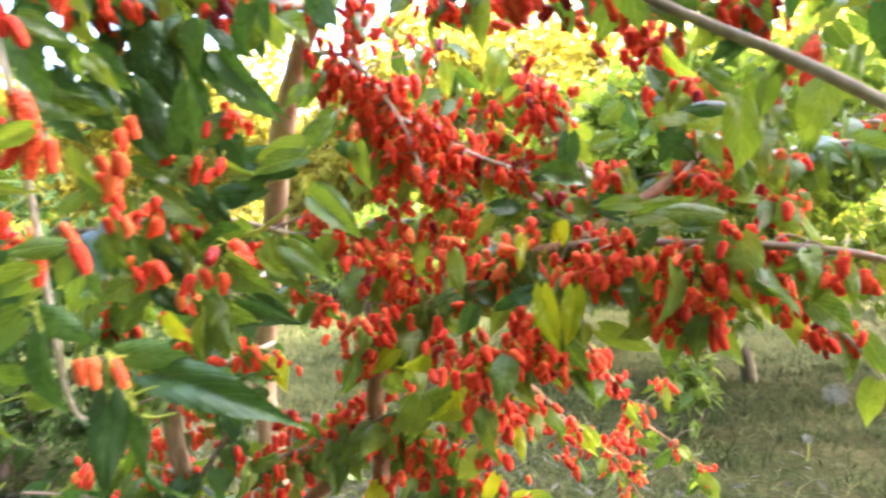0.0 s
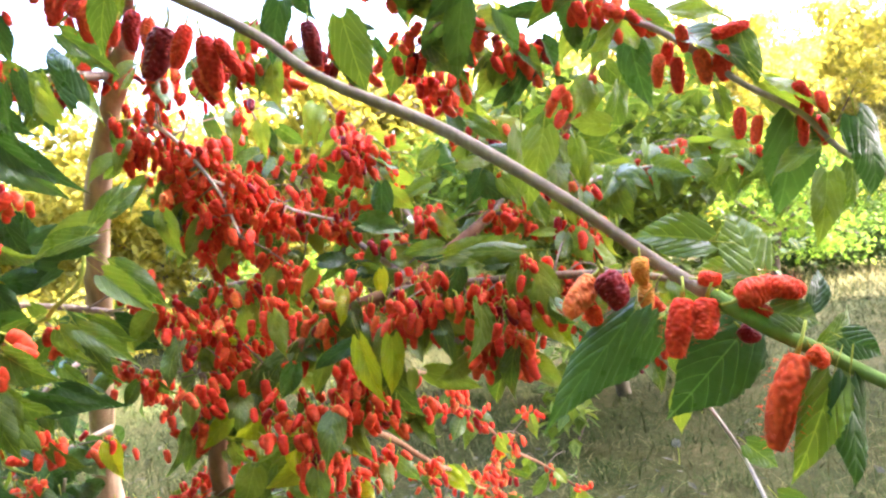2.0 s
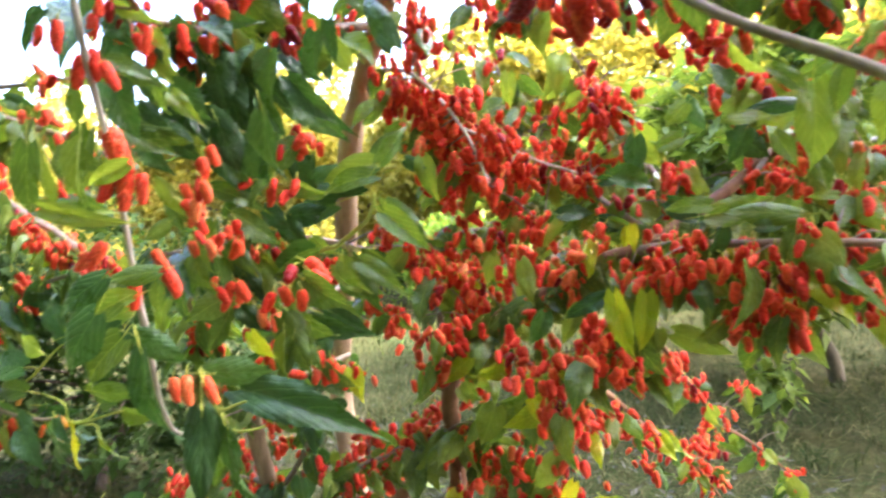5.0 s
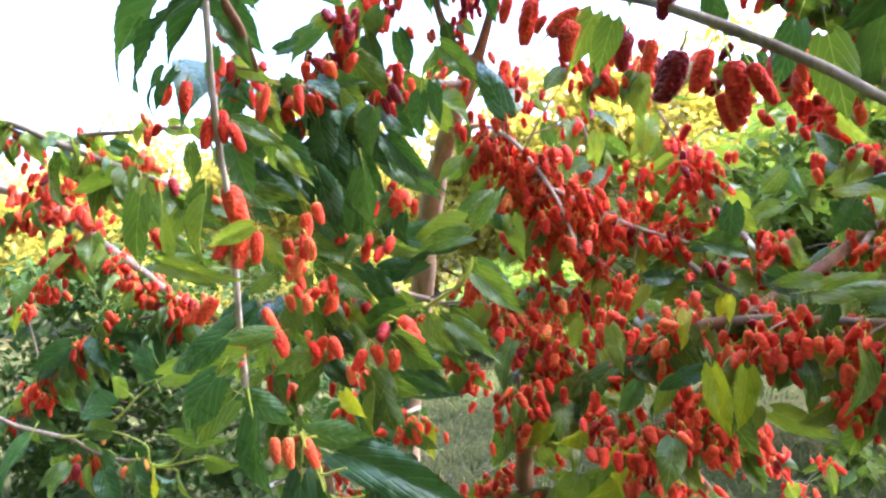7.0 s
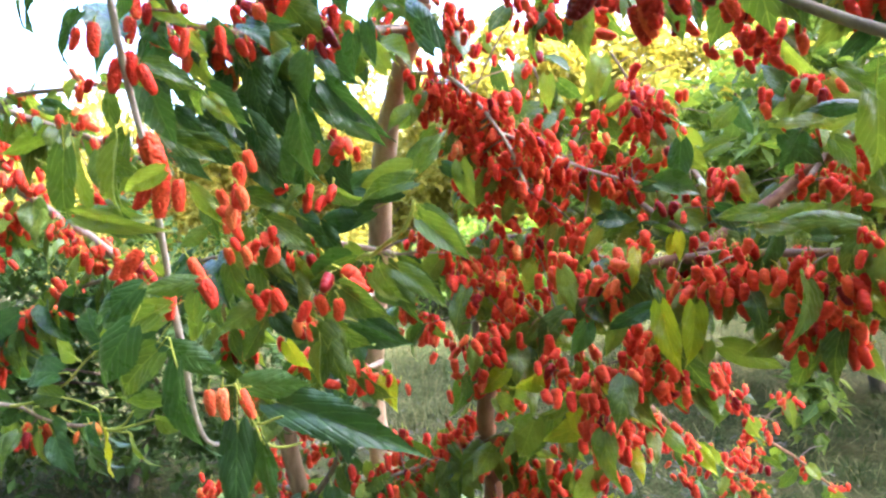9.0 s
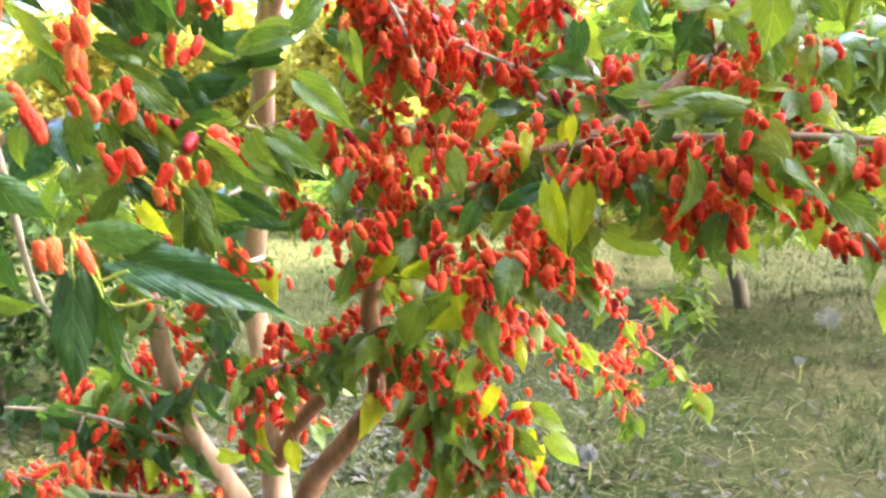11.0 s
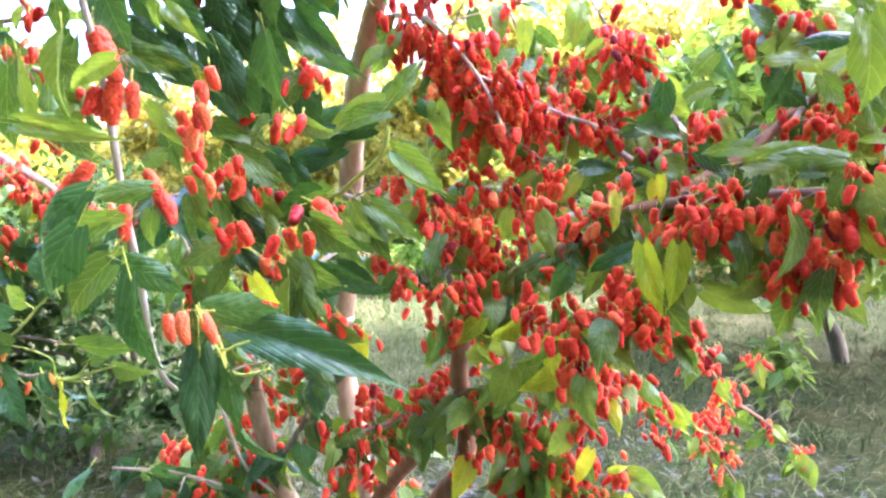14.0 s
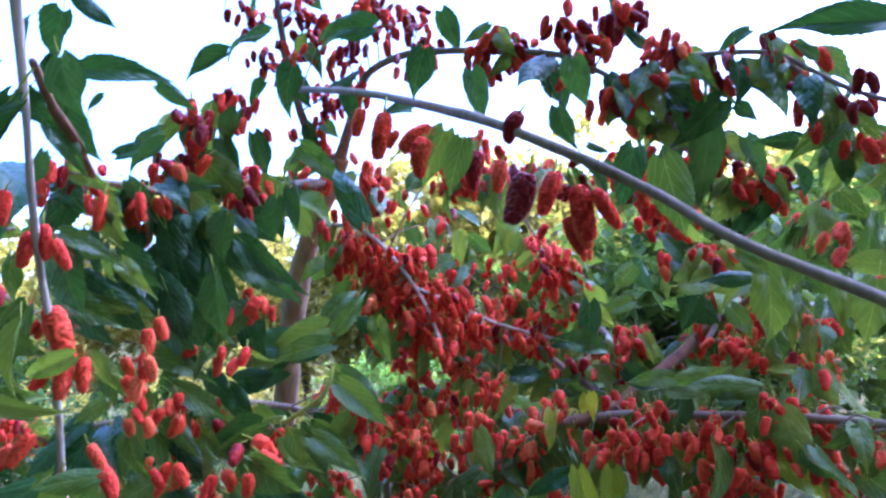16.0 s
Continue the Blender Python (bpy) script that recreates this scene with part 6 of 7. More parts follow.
tree.leaf((-0.267, 1.254, 0.649), (-0.255, 1.249, 0.600), 0.025, "g")
tree.leaf((0.199, 1.317, 0.574), (0.261, 1.317, 0.513), 0.039, "g")
tree.leaf((0.165, 1.286, 0.599), (0.166, 1.279, 0.551), 0.019, "y")
tree.leaf((0.181, 1.284, 0.570), (0.160, 1.272, 0.503), 0.029, "y")
tree.leaf((0.100, 1.263, 0.572), (0.099, 1.254, 0.506), 0.034, "g")
tree.leaf((0.138, 1.239, 0.658), (0.170, 1.244, 0.664), 0.013, "y")
tree.leaf((0.268, 1.285, 0.860), (0.260, 1.279, 0.823), 0.015, "g")
tree.leaf((-0.399, 1.146, 0.512), (-0.370, 1.146, 0.485), 0.024, "y")
tree.leaf((-0.063, 1.238, 0.842), (-0.058, 1.236, 0.824), 0.010, "g")
tree.leaf((-0.190, 1.190, 0.994), (-0.219, 1.181, 0.954), 0.020, "g")
tree.leaf((-0.282, 1.129, 1.007), (-0.196, 1.134, 0.959), 0.040, "k")
tree.leaf((0.121, 1.128, 0.971), (0.113, 1.124, 0.951), 0.009, "k")
tree.leaf((-0.273, 0.979, 1.022), (-0.234, 0.977, 0.965), 0.028, "g")
tree.leaf((0.285, 1.129, 1.041), (0.287, 1.123, 0.994), 0.021, "g")
tree.leaf((0.444, 1.061, 1.133), (0.457, 1.054, 1.069), 0.026, "g")
tree.leaf((0.530, 1.006, 1.091), (0.544, 1.005, 1.069), 0.016, "g")
tree.leaf((0.066, 1.409, 1.221), (0.094, 1.403, 1.147), 0.032, "g")
tree.leaf((-0.025, 1.290, 0.745), (0.014, 1.294, 0.736), 0.016, "g")
tree.leaf((0.036, 1.284, 0.711), (0.019, 1.275, 0.662), 0.026, "g")
tree.leaf((0.031, 1.267, 0.595), (0.035, 1.262, 0.557), 0.015, "g")
tree.leaf((-0.338, 1.255, 0.725), (-0.346, 1.249, 0.686), 0.020, "g")
tree.leaf((-0.694, 1.331, 0.661), (-0.650, 1.332, 0.630), 0.027, "g")
tree.leaf((-0.602, 1.255, 0.761), (-0.571, 1.254, 0.722), 0.025, "g")
tree.leaf((-0.434, 1.281, 0.785), (-0.403, 1.283, 0.766), 0.015, "g")
tree.leaf((-0.028, 1.277, 1.092), (-0.007, 1.273, 1.046), 0.030, "g")
tree.leaf((0.047, 1.282, 1.057), (0.030, 1.276, 1.029), 0.013, "g")
tree.leaf((0.178, 1.416, 1.159), (0.209, 1.417, 1.140), 0.015, "g")
tree.leaf((0.129, 1.406, 1.138), (0.151, 1.404, 1.098), 0.018, "g")
tree.bunch(-0.176, 1.290, 1.395, 11, 0.031, "r")
tree.bunch(-0.140, 1.290, 1.363, 11, 0.031, "r")
tree.bunch(-0.103, 1.290, 1.341, 11, 0.031, "r")
tree.bunch(-0.073, 1.290, 1.309, 11, 0.031, "r")
tree.bunch(-0.036, 1.290, 1.268, 11, 0.031, "r")
tree.bunch(-0.004, 1.290, 1.256, 11, 0.031, "r")
tree.bunch(-0.057, 1.290, 1.232, 11, 0.031, "r")
tree.bunch(-0.087, 1.290, 1.274, 11, 0.031, "r")
tree.bunch(0.020, 1.290, 1.273, 11, 0.031, "r")
tree.bunch(-0.115, 1.290, 1.303, 11, 0.031, "r")
tree.bunch(-0.027, 1.290, 1.307, 11, 0.031, "r")
tree.bunch(-0.059, 1.290, 1.348, 11, 0.031, "r")
tree.bunch(-0.657, 1.420, 0.638, 13, 0.032, "r")
tree.bunch(-0.641, 1.420, 0.576, 13, 0.032, "r")
tree.bunch(-0.690, 1.420, 0.521, 13, 0.032, "r")
tree.bunch(-0.636, 1.420, 0.486, 13, 0.032, "r")
tree.bunch(-0.682, 1.420, 0.440, 13, 0.032, "r")
tree.bunch(-0.722, 1.420, 0.492, 13, 0.032, "r")
tree.bunch(-0.817, 1.420, 0.525, 13, 0.032, "r")
tree.bunch(-0.795, 1.420, 0.483, 13, 0.032, "r")
tree.bunch(-0.600, 1.420, 0.598, 13, 0.032, "r")
tree.bunch(-0.764, 1.420, 0.394, 13, 0.032, "r")
tree.bunch(-0.890, 1.420, 0.367, 13, 0.032, "r")
tree.bunch(-0.964, 1.420, 0.354, 13, 0.032, "r")
tree.bunch(-0.674, 1.420, 0.384, 13, 0.032, "r")
# the tip of the near branch
tree.leaf((0.446, 0.350, 1.153), (0.415, 0.352, 1.163), 0.020, "g", 12, sway=0)
tree.leaf((0.462, 0.345, 1.140), (0.461, 0.360, 1.167), 0.021, "g", -8, sway=0)
tree.leaf((0.465, 0.352, 1.138), (0.440, 0.362, 1.144), 0.014, "g", 20, sway=0)
tree.leaf((0.406, 0.325, 1.131), (0.364, 0.312, 1.094), 0.019, "k", 16, sway=0)
tree.leaf((0.417, 0.335, 1.125), (0.392, 0.330, 1.096), 0.016, "k", -22, sway=0)
tree.leaf((0.444, 0.318, 1.119), (0.412, 0.312, 1.093), 0.027, "k", 6, sway=0)
tree.leaf((0.448, 0.300, 1.128), (0.465, 0.296, 1.123), 0.013, "g", -10, sway=0)
tree.leaf((0.467, 0.312, 1.126), (0.479, 0.315, 1.140), 0.009, "k", 10, sway=0)
tree.leaf((0.461, 0.290, 1.105), (0.443, 0.282, 1.073), 0.015, "g", 20, sway=0)
tree.leaf((0.465, 0.287, 1.105), (0.462, 0.280, 1.069), 0.015, "k", -15, sway=0)
tree.leaf((0.464, 0.300, 1.115), (0.480, 0.300, 1.124), 0.009, "g", 15, sway=0)
tree.leaf((0.469, 0.296, 1.117), (0.480, 0.290, 1.111), 0.012, "k", sway=0)
tree.fruit((0.392, 0.328, 1.145), (0.378, 0.326, 1.133), "o", 1.61)
tree.fruit((0.390, 0.330, 1.134), (0.391, 0.328, 1.125), "r", 1.84)
tree.fruit((0.395, 0.324, 1.147), (0.402, 0.322, 1.134), "d", 1.96)
tree.fruit((0.411, 0.330, 1.151), (0.410, 0.328, 1.140), "a", 1.63)
tree.fruit((0.412, 0.331, 1.140), (0.413, 0.329, 1.130), "a", 1.87)
tree.fruit((0.429, 0.318, 1.141), (0.437, 0.316, 1.139), "r", 1.83)
tree.fruit((0.421, 0.314, 1.135), (0.417, 0.312, 1.113), "r", 1.17)
tree.fruit((0.430, 0.313, 1.134), (0.427, 0.311, 1.119), "r", 1.65)
tree.fruit((0.438, 0.306, 1.133), (0.452, 0.304, 1.136), "r", 1.89)
tree.fruit((0.447, 0.303, 1.138), (0.460, 0.301, 1.132), "r", 1.80)
tree.fruit((0.443, 0.306, 1.129), (0.450, 0.304, 1.127), "r", 1.90)
tree.fruit((0.451, 0.292, 1.114), (0.438, 0.290, 1.083), "r", 0.82)
tree.fruit((0.455, 0.290, 1.116), (0.459, 0.288, 1.110), "r", 2.14)
tree.fruit((0.440, 0.311, 1.122), (0.445, 0.309, 1.116), "d", 2.08)
# the leaves that stand out
tree.leaf((-0.135, 0.620, 1.013), (-0.001, 0.600, 0.988), 0.041, "k", -22, sway=0)
tree.leaf((-0.155, 0.600, 1.034), (-0.096, 0.620, 1.027), 0.028, "k", 15, sway=0)
tree.leaf((-0.148, 0.575, 1.005), (-0.151, 0.565, 0.912), 0.032, "k", -28, sway=0)
tree.leaf((-0.132, 0.590, 0.989), (-0.130, 0.580, 0.904), 0.030, "k", 24, sway=0)
tree.leaf((-0.145, 0.500, 1.072), (-0.149, 0.495, 0.995), 0.028, "k", 10, sway=0)
tree.leaf((-0.173, 0.530, 1.081), (-0.132, 0.540, 1.056), 0.024, "k", sway=0)
tree.leaf((-0.186, 0.530, 1.086), (-0.227, 0.510, 1.038), 0.033, "k", -15, sway=0)
tree.leaf((-0.139, 0.520, 1.135), (-0.181, 0.500, 1.131), 0.018, "g", 10, sway=0)
tree.leaf((-0.143, 0.500, 1.220), (-0.183, 0.490, 1.205), 0.016, "g", -20, sway=0)
tree.leaf((-0.273, 0.550, 1.193), (-0.201, 0.550, 1.173), 0.019, "g", 12, sway=0)
tree.leaf((-0.201, 0.520, 1.245), (-0.211, 0.510, 1.193), 0.024, "g", 20, sway=0)
tree.leaf((-0.268, 0.600, 1.103), (-0.314, 0.590, 1.090), 0.026, "k", 10, sway=0)
tree.fruit((-0.157, 0.570, 1.038), (-0.158, 0.568, 1.011), "o", 1.05)
tree.fruit((-0.178, 0.580, 1.034), (-0.178, 0.578, 1.011), "o", 1.05)
tree.fruit((-0.149, 0.585, 1.033), (-0.134, 0.583, 1.010), "o", 1.05)
tree.leaf((-0.129, 1.000, 1.243), (-0.216, 0.975, 1.219), 0.042, "g", 8, sway=0)
tree.leaf((-0.259, 0.870, 1.383), (-0.243, 0.860, 1.284), 0.058, "k", -14, sway=0)
tree.leaf((-0.292, 1.060, 1.382), (-0.192, 1.040, 1.304), 0.040, "k", sway=0)
tree.leaf((0.199, 1.016, 1.043), (0.215, 1.004, 0.945), 0.033, "y", 12, sway=0)
tree.leaf((0.241, 1.030, 1.040), (0.235, 1.020, 0.957), 0.033, "y", -12, sway=0)
tree.leaf((0.279, 1.120, 0.969), (0.362, 1.120, 0.935), 0.037, "g", 5, sway=0)
tree.leaf((-0.045, 1.170, 0.923), (-0.094, 1.160, 0.877), 0.032, "y", -10, sway=0)
tree.leaf((0.077, 1.090, 0.911), (0.057, 1.080, 0.843), 0.033, "y", 20, sway=0)
tree.leaf((0.008, 1.100, 0.861), (-0.015, 1.090, 0.795), 0.046, "g", -8, sway=0)
tree.leaf((0.325, 1.000, 1.155), (0.268, 0.990, 1.158), 0.025, "g", 10, sway=0)
tree.leaf((0.422, 0.620, 1.245), (0.408, 0.610, 1.202), 0.029, "g", 12, sway=0)
tree.leaf((-0.155, 0.450, 1.387), (-0.230, 0.440, 1.337), 0.024, "k", 10, sway=0)
tree.leaf((-0.154, 0.460, 1.389), (-0.200, 0.460, 1.345), 0.019, "k", -18, sway=0)
tree.leaf((-0.255, 0.550, 1.365), (-0.282, 0.540, 1.331), 0.015, "k", sway=0)
tree.leaf((-0.146, 0.620, 1.405), (-0.183, 0.610, 1.384), 0.017, "k", sway=0)
tree.leaf((-0.156, 0.500, 1.436), (-0.148, 0.500, 1.392), 0.030, "k", 5, sway=0)
# yellow-green stalks of the large low leaves
tree.limb("leaf_stalk", [(-0.151, 0.580, 1.041, 0.0012), (-0.145, 0.580, 1.025, 0.0011), (-0.138, 0.580, 1.012, 0.0010), (-0.132, 0.580, 1.001, 0.0010), (-0.128, 0.580, 0.990, 0.0009)], SHOOT)
tree.limb("leaf_stalk", [(-0.137, 0.585, 1.004, 0.0012), (-0.129, 0.585, 1.004, 0.0011), (-0.119, 0.585, 1.008, 0.0010), (-0.109, 0.585, 1.011, 0.0009)], SHOOT)
tree.limb("leaf_stalk", [(-0.148, 0.575, 1.009, 0.0012), (-0.147, 0.575, 1.002, 0.0010), (-0.152, 0.575, 0.994, 0.0009)], SHOOT)
tree.limb("leaf_stalk", [(-0.156, 0.590, 1.032, 0.0012), (-0.148, 0.590, 1.034, 0.0010), (-0.141, 0.590, 1.035, 0.0009)], SHOOT)
tree.limb("leaf_stalk", [(-0.130, 0.585, 0.987, 0.0012), (-0.119, 0.585, 0.984, 0.0011), (-0.106, 0.585, 0.985, 0.0010), (-0.092, 0.585, 0.989, 0.0009)], SHOOT)
tree.leaf((-0.083, 0.900, 1.235), (-0.043, 0.900, 1.281), 0.023, "g", 15, sway=0)
tree.leaf((-0.081, 0.900, 1.171), (-0.021, 0.880, 1.122), 0.032, "g", -12, sway=0)
tree.leaf((-0.142, 0.900, 1.112), (-0.120, 0.880, 1.070), 0.029, "g", 18, sway=0)
tree.leaf((-0.117, 0.900, 1.109), (-0.053, 0.880, 1.073), 0.030, "g", -20, sway=0)
tree.leaf((-0.089, 0.900, 1.220), (-0.168, 0.880, 1.214), 0.030, "g", 10, sway=0)
# foliage round the upright stem
tree.leaf((-0.297, 0.840, 1.308), (-0.240, 0.827, 1.202), 0.050, "k", -18, sway=0.4)
tree.leaf((-0.300, 0.800, 1.283), (-0.257, 0.797, 1.245), 0.026, "g", 11, sway=0.4)
tree.leaf((-0.322, 0.720, 1.299), (-0.247, 0.725, 1.255), 0.030, "g", 17, sway=0.4)
tree.leaf((-0.293, 0.780, 1.210), (-0.291, 0.782, 1.161), 0.020, "g", -17, sway=0.4)
tree.leaf((-0.296, 0.850, 1.217), (-0.227, 0.851, 1.192), 0.026, "g", -14, sway=0.4)
tree.leaf((-0.283, 0.860, 1.175), (-0.223, 0.873, 1.138), 0.034, "g", -17, sway=0.4)
tree.leaf((-0.280, 0.950, 1.188), (-0.235, 0.930, 1.158), 0.031, "k", -12, sway=0.4)
tree.leaf((-0.190, 1.000, 1.189), (-0.290, 1.007, 1.173), 0.045, "k", 5, sway=0.4)
tree.leaf((-0.226, 0.950, 1.257), (-0.200, 0.950, 1.187), 0.032, "k", -9, sway=0.4)
tree.leaf((-0.297, 0.800, 1.152), (-0.267, 0.784, 1.111), 0.026, "g", 17, sway=0.4)
tree.leaf((-0.261, 0.820, 1.146), (-0.220, 0.805, 1.108), 0.023, "g", -14, sway=0.4)
tree.leaf((-0.271, 0.850, 1.119), (-0.233, 0.848, 1.066), 0.032, "k", -4, sway=0.4)
tree.leaf((-0.182, 0.900, 1.123), (-0.256, 0.891, 1.097), 0.044, "k", 5, sway=0.4)
tree.leaf((-0.199, 0.600, 1.117), (-0.206, 0.596, 1.087), 0.017, "g", -16, sway=0.4)
tree.leaf((-0.181, 0.970, 1.103), (-0.123, 0.975, 1.052), 0.041, "g", -5, sway=0.4)
tree.leaf((-0.142, 1.000, 1.108), (-0.116, 1.013, 1.052), 0.033, "g", 13, sway=0.4)
tree.leaf((-0.144, 1.000, 1.212), (-0.216, 0.991, 1.212), 0.029, "k", -14, sway=0.4)
tree.leaf((-0.271, 0.550, 1.243), (-0.290, 0.557, 1.173), 0.020, "g", 13, sway=0.4)
tree.leaf((-0.189, 0.550, 1.110), (-0.240, 0.534, 1.097), 0.022, "g", 13, sway=0.4)
tree.leaf((-0.290, 0.800, 1.112), (-0.314, 0.814, 1.069), 0.023, "g", 13, sway=0.4)
tree.leaf((-0.277, 0.900, 1.289), (-0.264, 0.890, 1.229), 0.045, "k", 9, sway=0.4)
tree.leaf((-0.273, 0.950, 1.287), (-0.264, 0.947, 1.219), 0.048, "k", -18, sway=0.4)
tree.leaf((-0.300, 0.900, 1.347), (-0.298, 0.900, 1.289), 0.044, "k", 15, sway=0.4)
tree.leaf((-0.307, 0.720, 1.268), (-0.272, 0.724, 1.230), 0.024, "k", -11, sway=0.4)
tree.leaf((-0.239, 0.700, 1.312), (-0.207, 0.687, 1.280), 0.019, "g", -13, sway=0.4)
tree.leaf((-0.251, 0.700, 1.320), (-0.266, 0.710, 1.291), 0.019, "g", -7, sway=0.4)
tree.leaf((-0.284, 0.920, 1.210), (-0.337, 0.911, 1.169), 0.029, "g", 2, sway=0.4)
tree.leaf((-0.253, 0.960, 1.170), (-0.218, 0.947, 1.113), 0.033, "k", -2, sway=0.4)
tree.leaf((-0.255, 0.880, 1.159), (-0.283, 0.887, 1.118), 0.026, "g", -16, sway=0.4)
tree.leaf((-0.256, 0.700, 1.175), (-0.283, 0.687, 1.157), 0.018, "g", -7, sway=0.4)
tree.leaf((-0.291, 0.840, 1.174), (-0.303, 0.837, 1.129), 0.025, "g", -8, sway=0.4)
tree.leaf((-0.214, 0.860, 1.048), (-0.181, 0.867, 1.005), 0.029, "g", 0, sway=0.4)
tree.leaf((-0.215, 0.850, 1.032), (-0.184, 0.864, 0.968), 0.029, "g", -7, sway=0.4)
tree.leaf((-0.207, 0.930, 1.036), (-0.130, 0.942, 0.993), 0.032, "k", 15, sway=0.4)
tree.leaf((-0.252, 0.850, 1.146), (-0.267, 0.835, 1.098), 0.027, "k", -2, sway=0.4)
tree.leaf((-0.241, 0.860, 1.100), (-0.209, 0.842, 1.055), 0.027, "g", -5, sway=0.4)
tree.leaf((-0.263, 0.840, 1.061), (-0.231, 0.841, 1.024), 0.025, "k", -11, sway=0.4)
tree.fruit((-0.281, 0.780, 1.197), (-0.278, 0.778, 1.168), "o", 1.15)
tree.fruit((-0.267, 0.780, 1.196), (-0.266, 0.778, 1.173), "o", 1.15)
tree.fruit((-0.258, 0.780, 1.217), (-0.276, 0.778, 1.211), "o", 1.15)
# fruit hanging along the pale forked branch
tree.bunch(-0.112, 1.270, 1.308, 4, 0.020, "o", 0.031)
tree.bunch(-0.094, 1.270, 1.264, 5, 0.020, "o", 0.031)
tree.bunch(-0.078, 1.280, 1.344, 3, 0.020, "o", 0.031)
tree.bunch(-0.050, 1.285, 1.305, 3, 0.020, "o", 0.031)
tree.bunch(-0.020, 1.280, 1.285, 3, 0.020, "o", 0.031)
tree.bunch(0.010, 1.270, 1.257, 4, 0.020, "r", 0.031)
tree.bunch(-0.032, 1.260, 1.213, 4, 0.020, "r", 0.031)
tree.bunch(-0.058, 1.270, 1.235, 4, 0.020, "r", 0.031)
tree.bunch(-0.102, 1.280, 1.359, 3, 0.020, "r", 0.031)
tree.bunch(-0.180, 1.270, 1.385, 4, 0.020, "r", 0.031)
tree.bunch(-0.123, 1.270, 1.486, 4, 0.020, "r", 0.031)
tree.bunch(-0.137, 1.270, 1.447, 3, 0.020, "r", 0.031)
tree.bunch(-0.198, 1.270, 1.361, 3, 0.020, "r", 0.031)
tree.bunch(-0.111, 1.280, 1.387, 3, 0.020, "r", 0.031)
tree.bunch(-0.071, 1.275, 1.291, 3, 0.020, "r", 0.031)
tree.bunch(-0.127, 1.270, 1.279, 3, 0.020, "r", 0.031)
tree.bunch(-0.009, 1.270, 1.208, 4, 0.020, "r", 0.031)
tree.bunch(0.021, 1.270, 1.225, 3, 0.020, "r", 0.031)
# dark bunches low beside the side stem
tree.bunch(-0.679, 1.360, 0.499, 10, 0.028, "d")
tree.bunch(-0.607, 1.360, 0.575, 9, 0.028, "d")
tree.bunch(-0.563, 1.360, 0.490, 10, 0.028, "d")
tree.bunch(-0.639, 1.360, 0.430, 10, 0.028, "d")
tree.bunch(-0.721, 1.360, 0.423, 8, 0.028, "d")
tree.bunch(-0.554, 1.360, 0.419, 8, 0.028, "d")
tree.bunch(-0.737, 1.360, 0.554, 7, 0.028, "d")
tree.dress(bough, 13, 8, "g")
tree.dress(twig_r, 4, 0, "g")
tree.dress(fork, 1, 9, "g", start=0.4)
tree.dress(fork_b, 8, 10, "g")
tree.dress(lead, 11, 10, "k")
tree.dress(lead_b, 7, 11, "k")
tree.dress(lead_c, 4, 5, "k")
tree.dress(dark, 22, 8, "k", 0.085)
tree.dress(low_a, 9, 3, "g")
tree.dress(low_b, 11, 5, "g")
tree.dress(low_c, 11, 5, "g", start=0.45)
tree.dress(low_d, 13, 5, "g", start=0.45)
tree.dress(low_e, 31, 6, "g")
tree.dress(low_f, 26, 6, "g")
tree.dress(t_a, 26, 8, "g")
tree.dress(t_b, 26, 8, "g")
tree.dress(t_c, 7, 2, "g")
tree.dress(t_d, 22, 5, "g")
tree.dress(mid_a, 37, 8, "g")
tree.dress(2, 60, 22, "g", start=0.45)
tree.dress(3, 24, 12, "g", start=0.45)
tree.dress(1, 26, 8, "g", start=0.45)
tree.dress(mid_a, 40, 0, "g", 0.055)
tree.dress(fork_b, 10, 0, "g", 0.055)
tree.dress(t_a, 30, 0, "g", 0.055)
tree.dress(t_b, 30, 0, "g", 0.055)
tree.dress(low_a, 16, 0, "g", 0.055)
tree.dress(low_b, 26, 0, "g", 0.055)
tree.dress(bough, 14, 0, "g", 0.055)
tree.dress(twig_r, 4, 0, "g", 0.055)
tree.dress(dark, 10, 0, "k", 0.055)
tree.dress(2, 46, 0, "g", 0.055, start=0.4)
tree.dress(3, 30, 0, "g", 0.055, start=0.4)
tree.dress(1, 8, 0, "g", 0.055, start=0.4)
tree.twigs(2, 16)
tree.twigs(3, 12)
tree.twigs(mid_a, 10)
tree.twigs(fork_b, 10)
tree.twigs(low_b, 10)
tree.twigs(low_a, 6)
tree.twigs(low_c, 6)
tree.twigs(low_d, 6)
tree.twigs(up_b, 8)
tree.twigs(up_a, 8)
tree.twigs(bough, 6)
tree.twigs(t_a, 6)
# dark tone puts shade into the low and inner foliage on the left
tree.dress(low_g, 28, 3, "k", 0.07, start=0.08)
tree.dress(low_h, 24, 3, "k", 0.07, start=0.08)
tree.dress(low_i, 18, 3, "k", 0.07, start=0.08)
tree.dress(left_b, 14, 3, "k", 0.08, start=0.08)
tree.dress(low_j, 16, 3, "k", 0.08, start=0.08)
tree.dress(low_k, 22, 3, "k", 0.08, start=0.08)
tree.dress(up_a, 30, 7, "g", 0.07)
tree.dress(up_b, 30, 9, "g", 0.07)
tree.dress(up_c, 14, 4, "g", 0.07)
tree.grow()

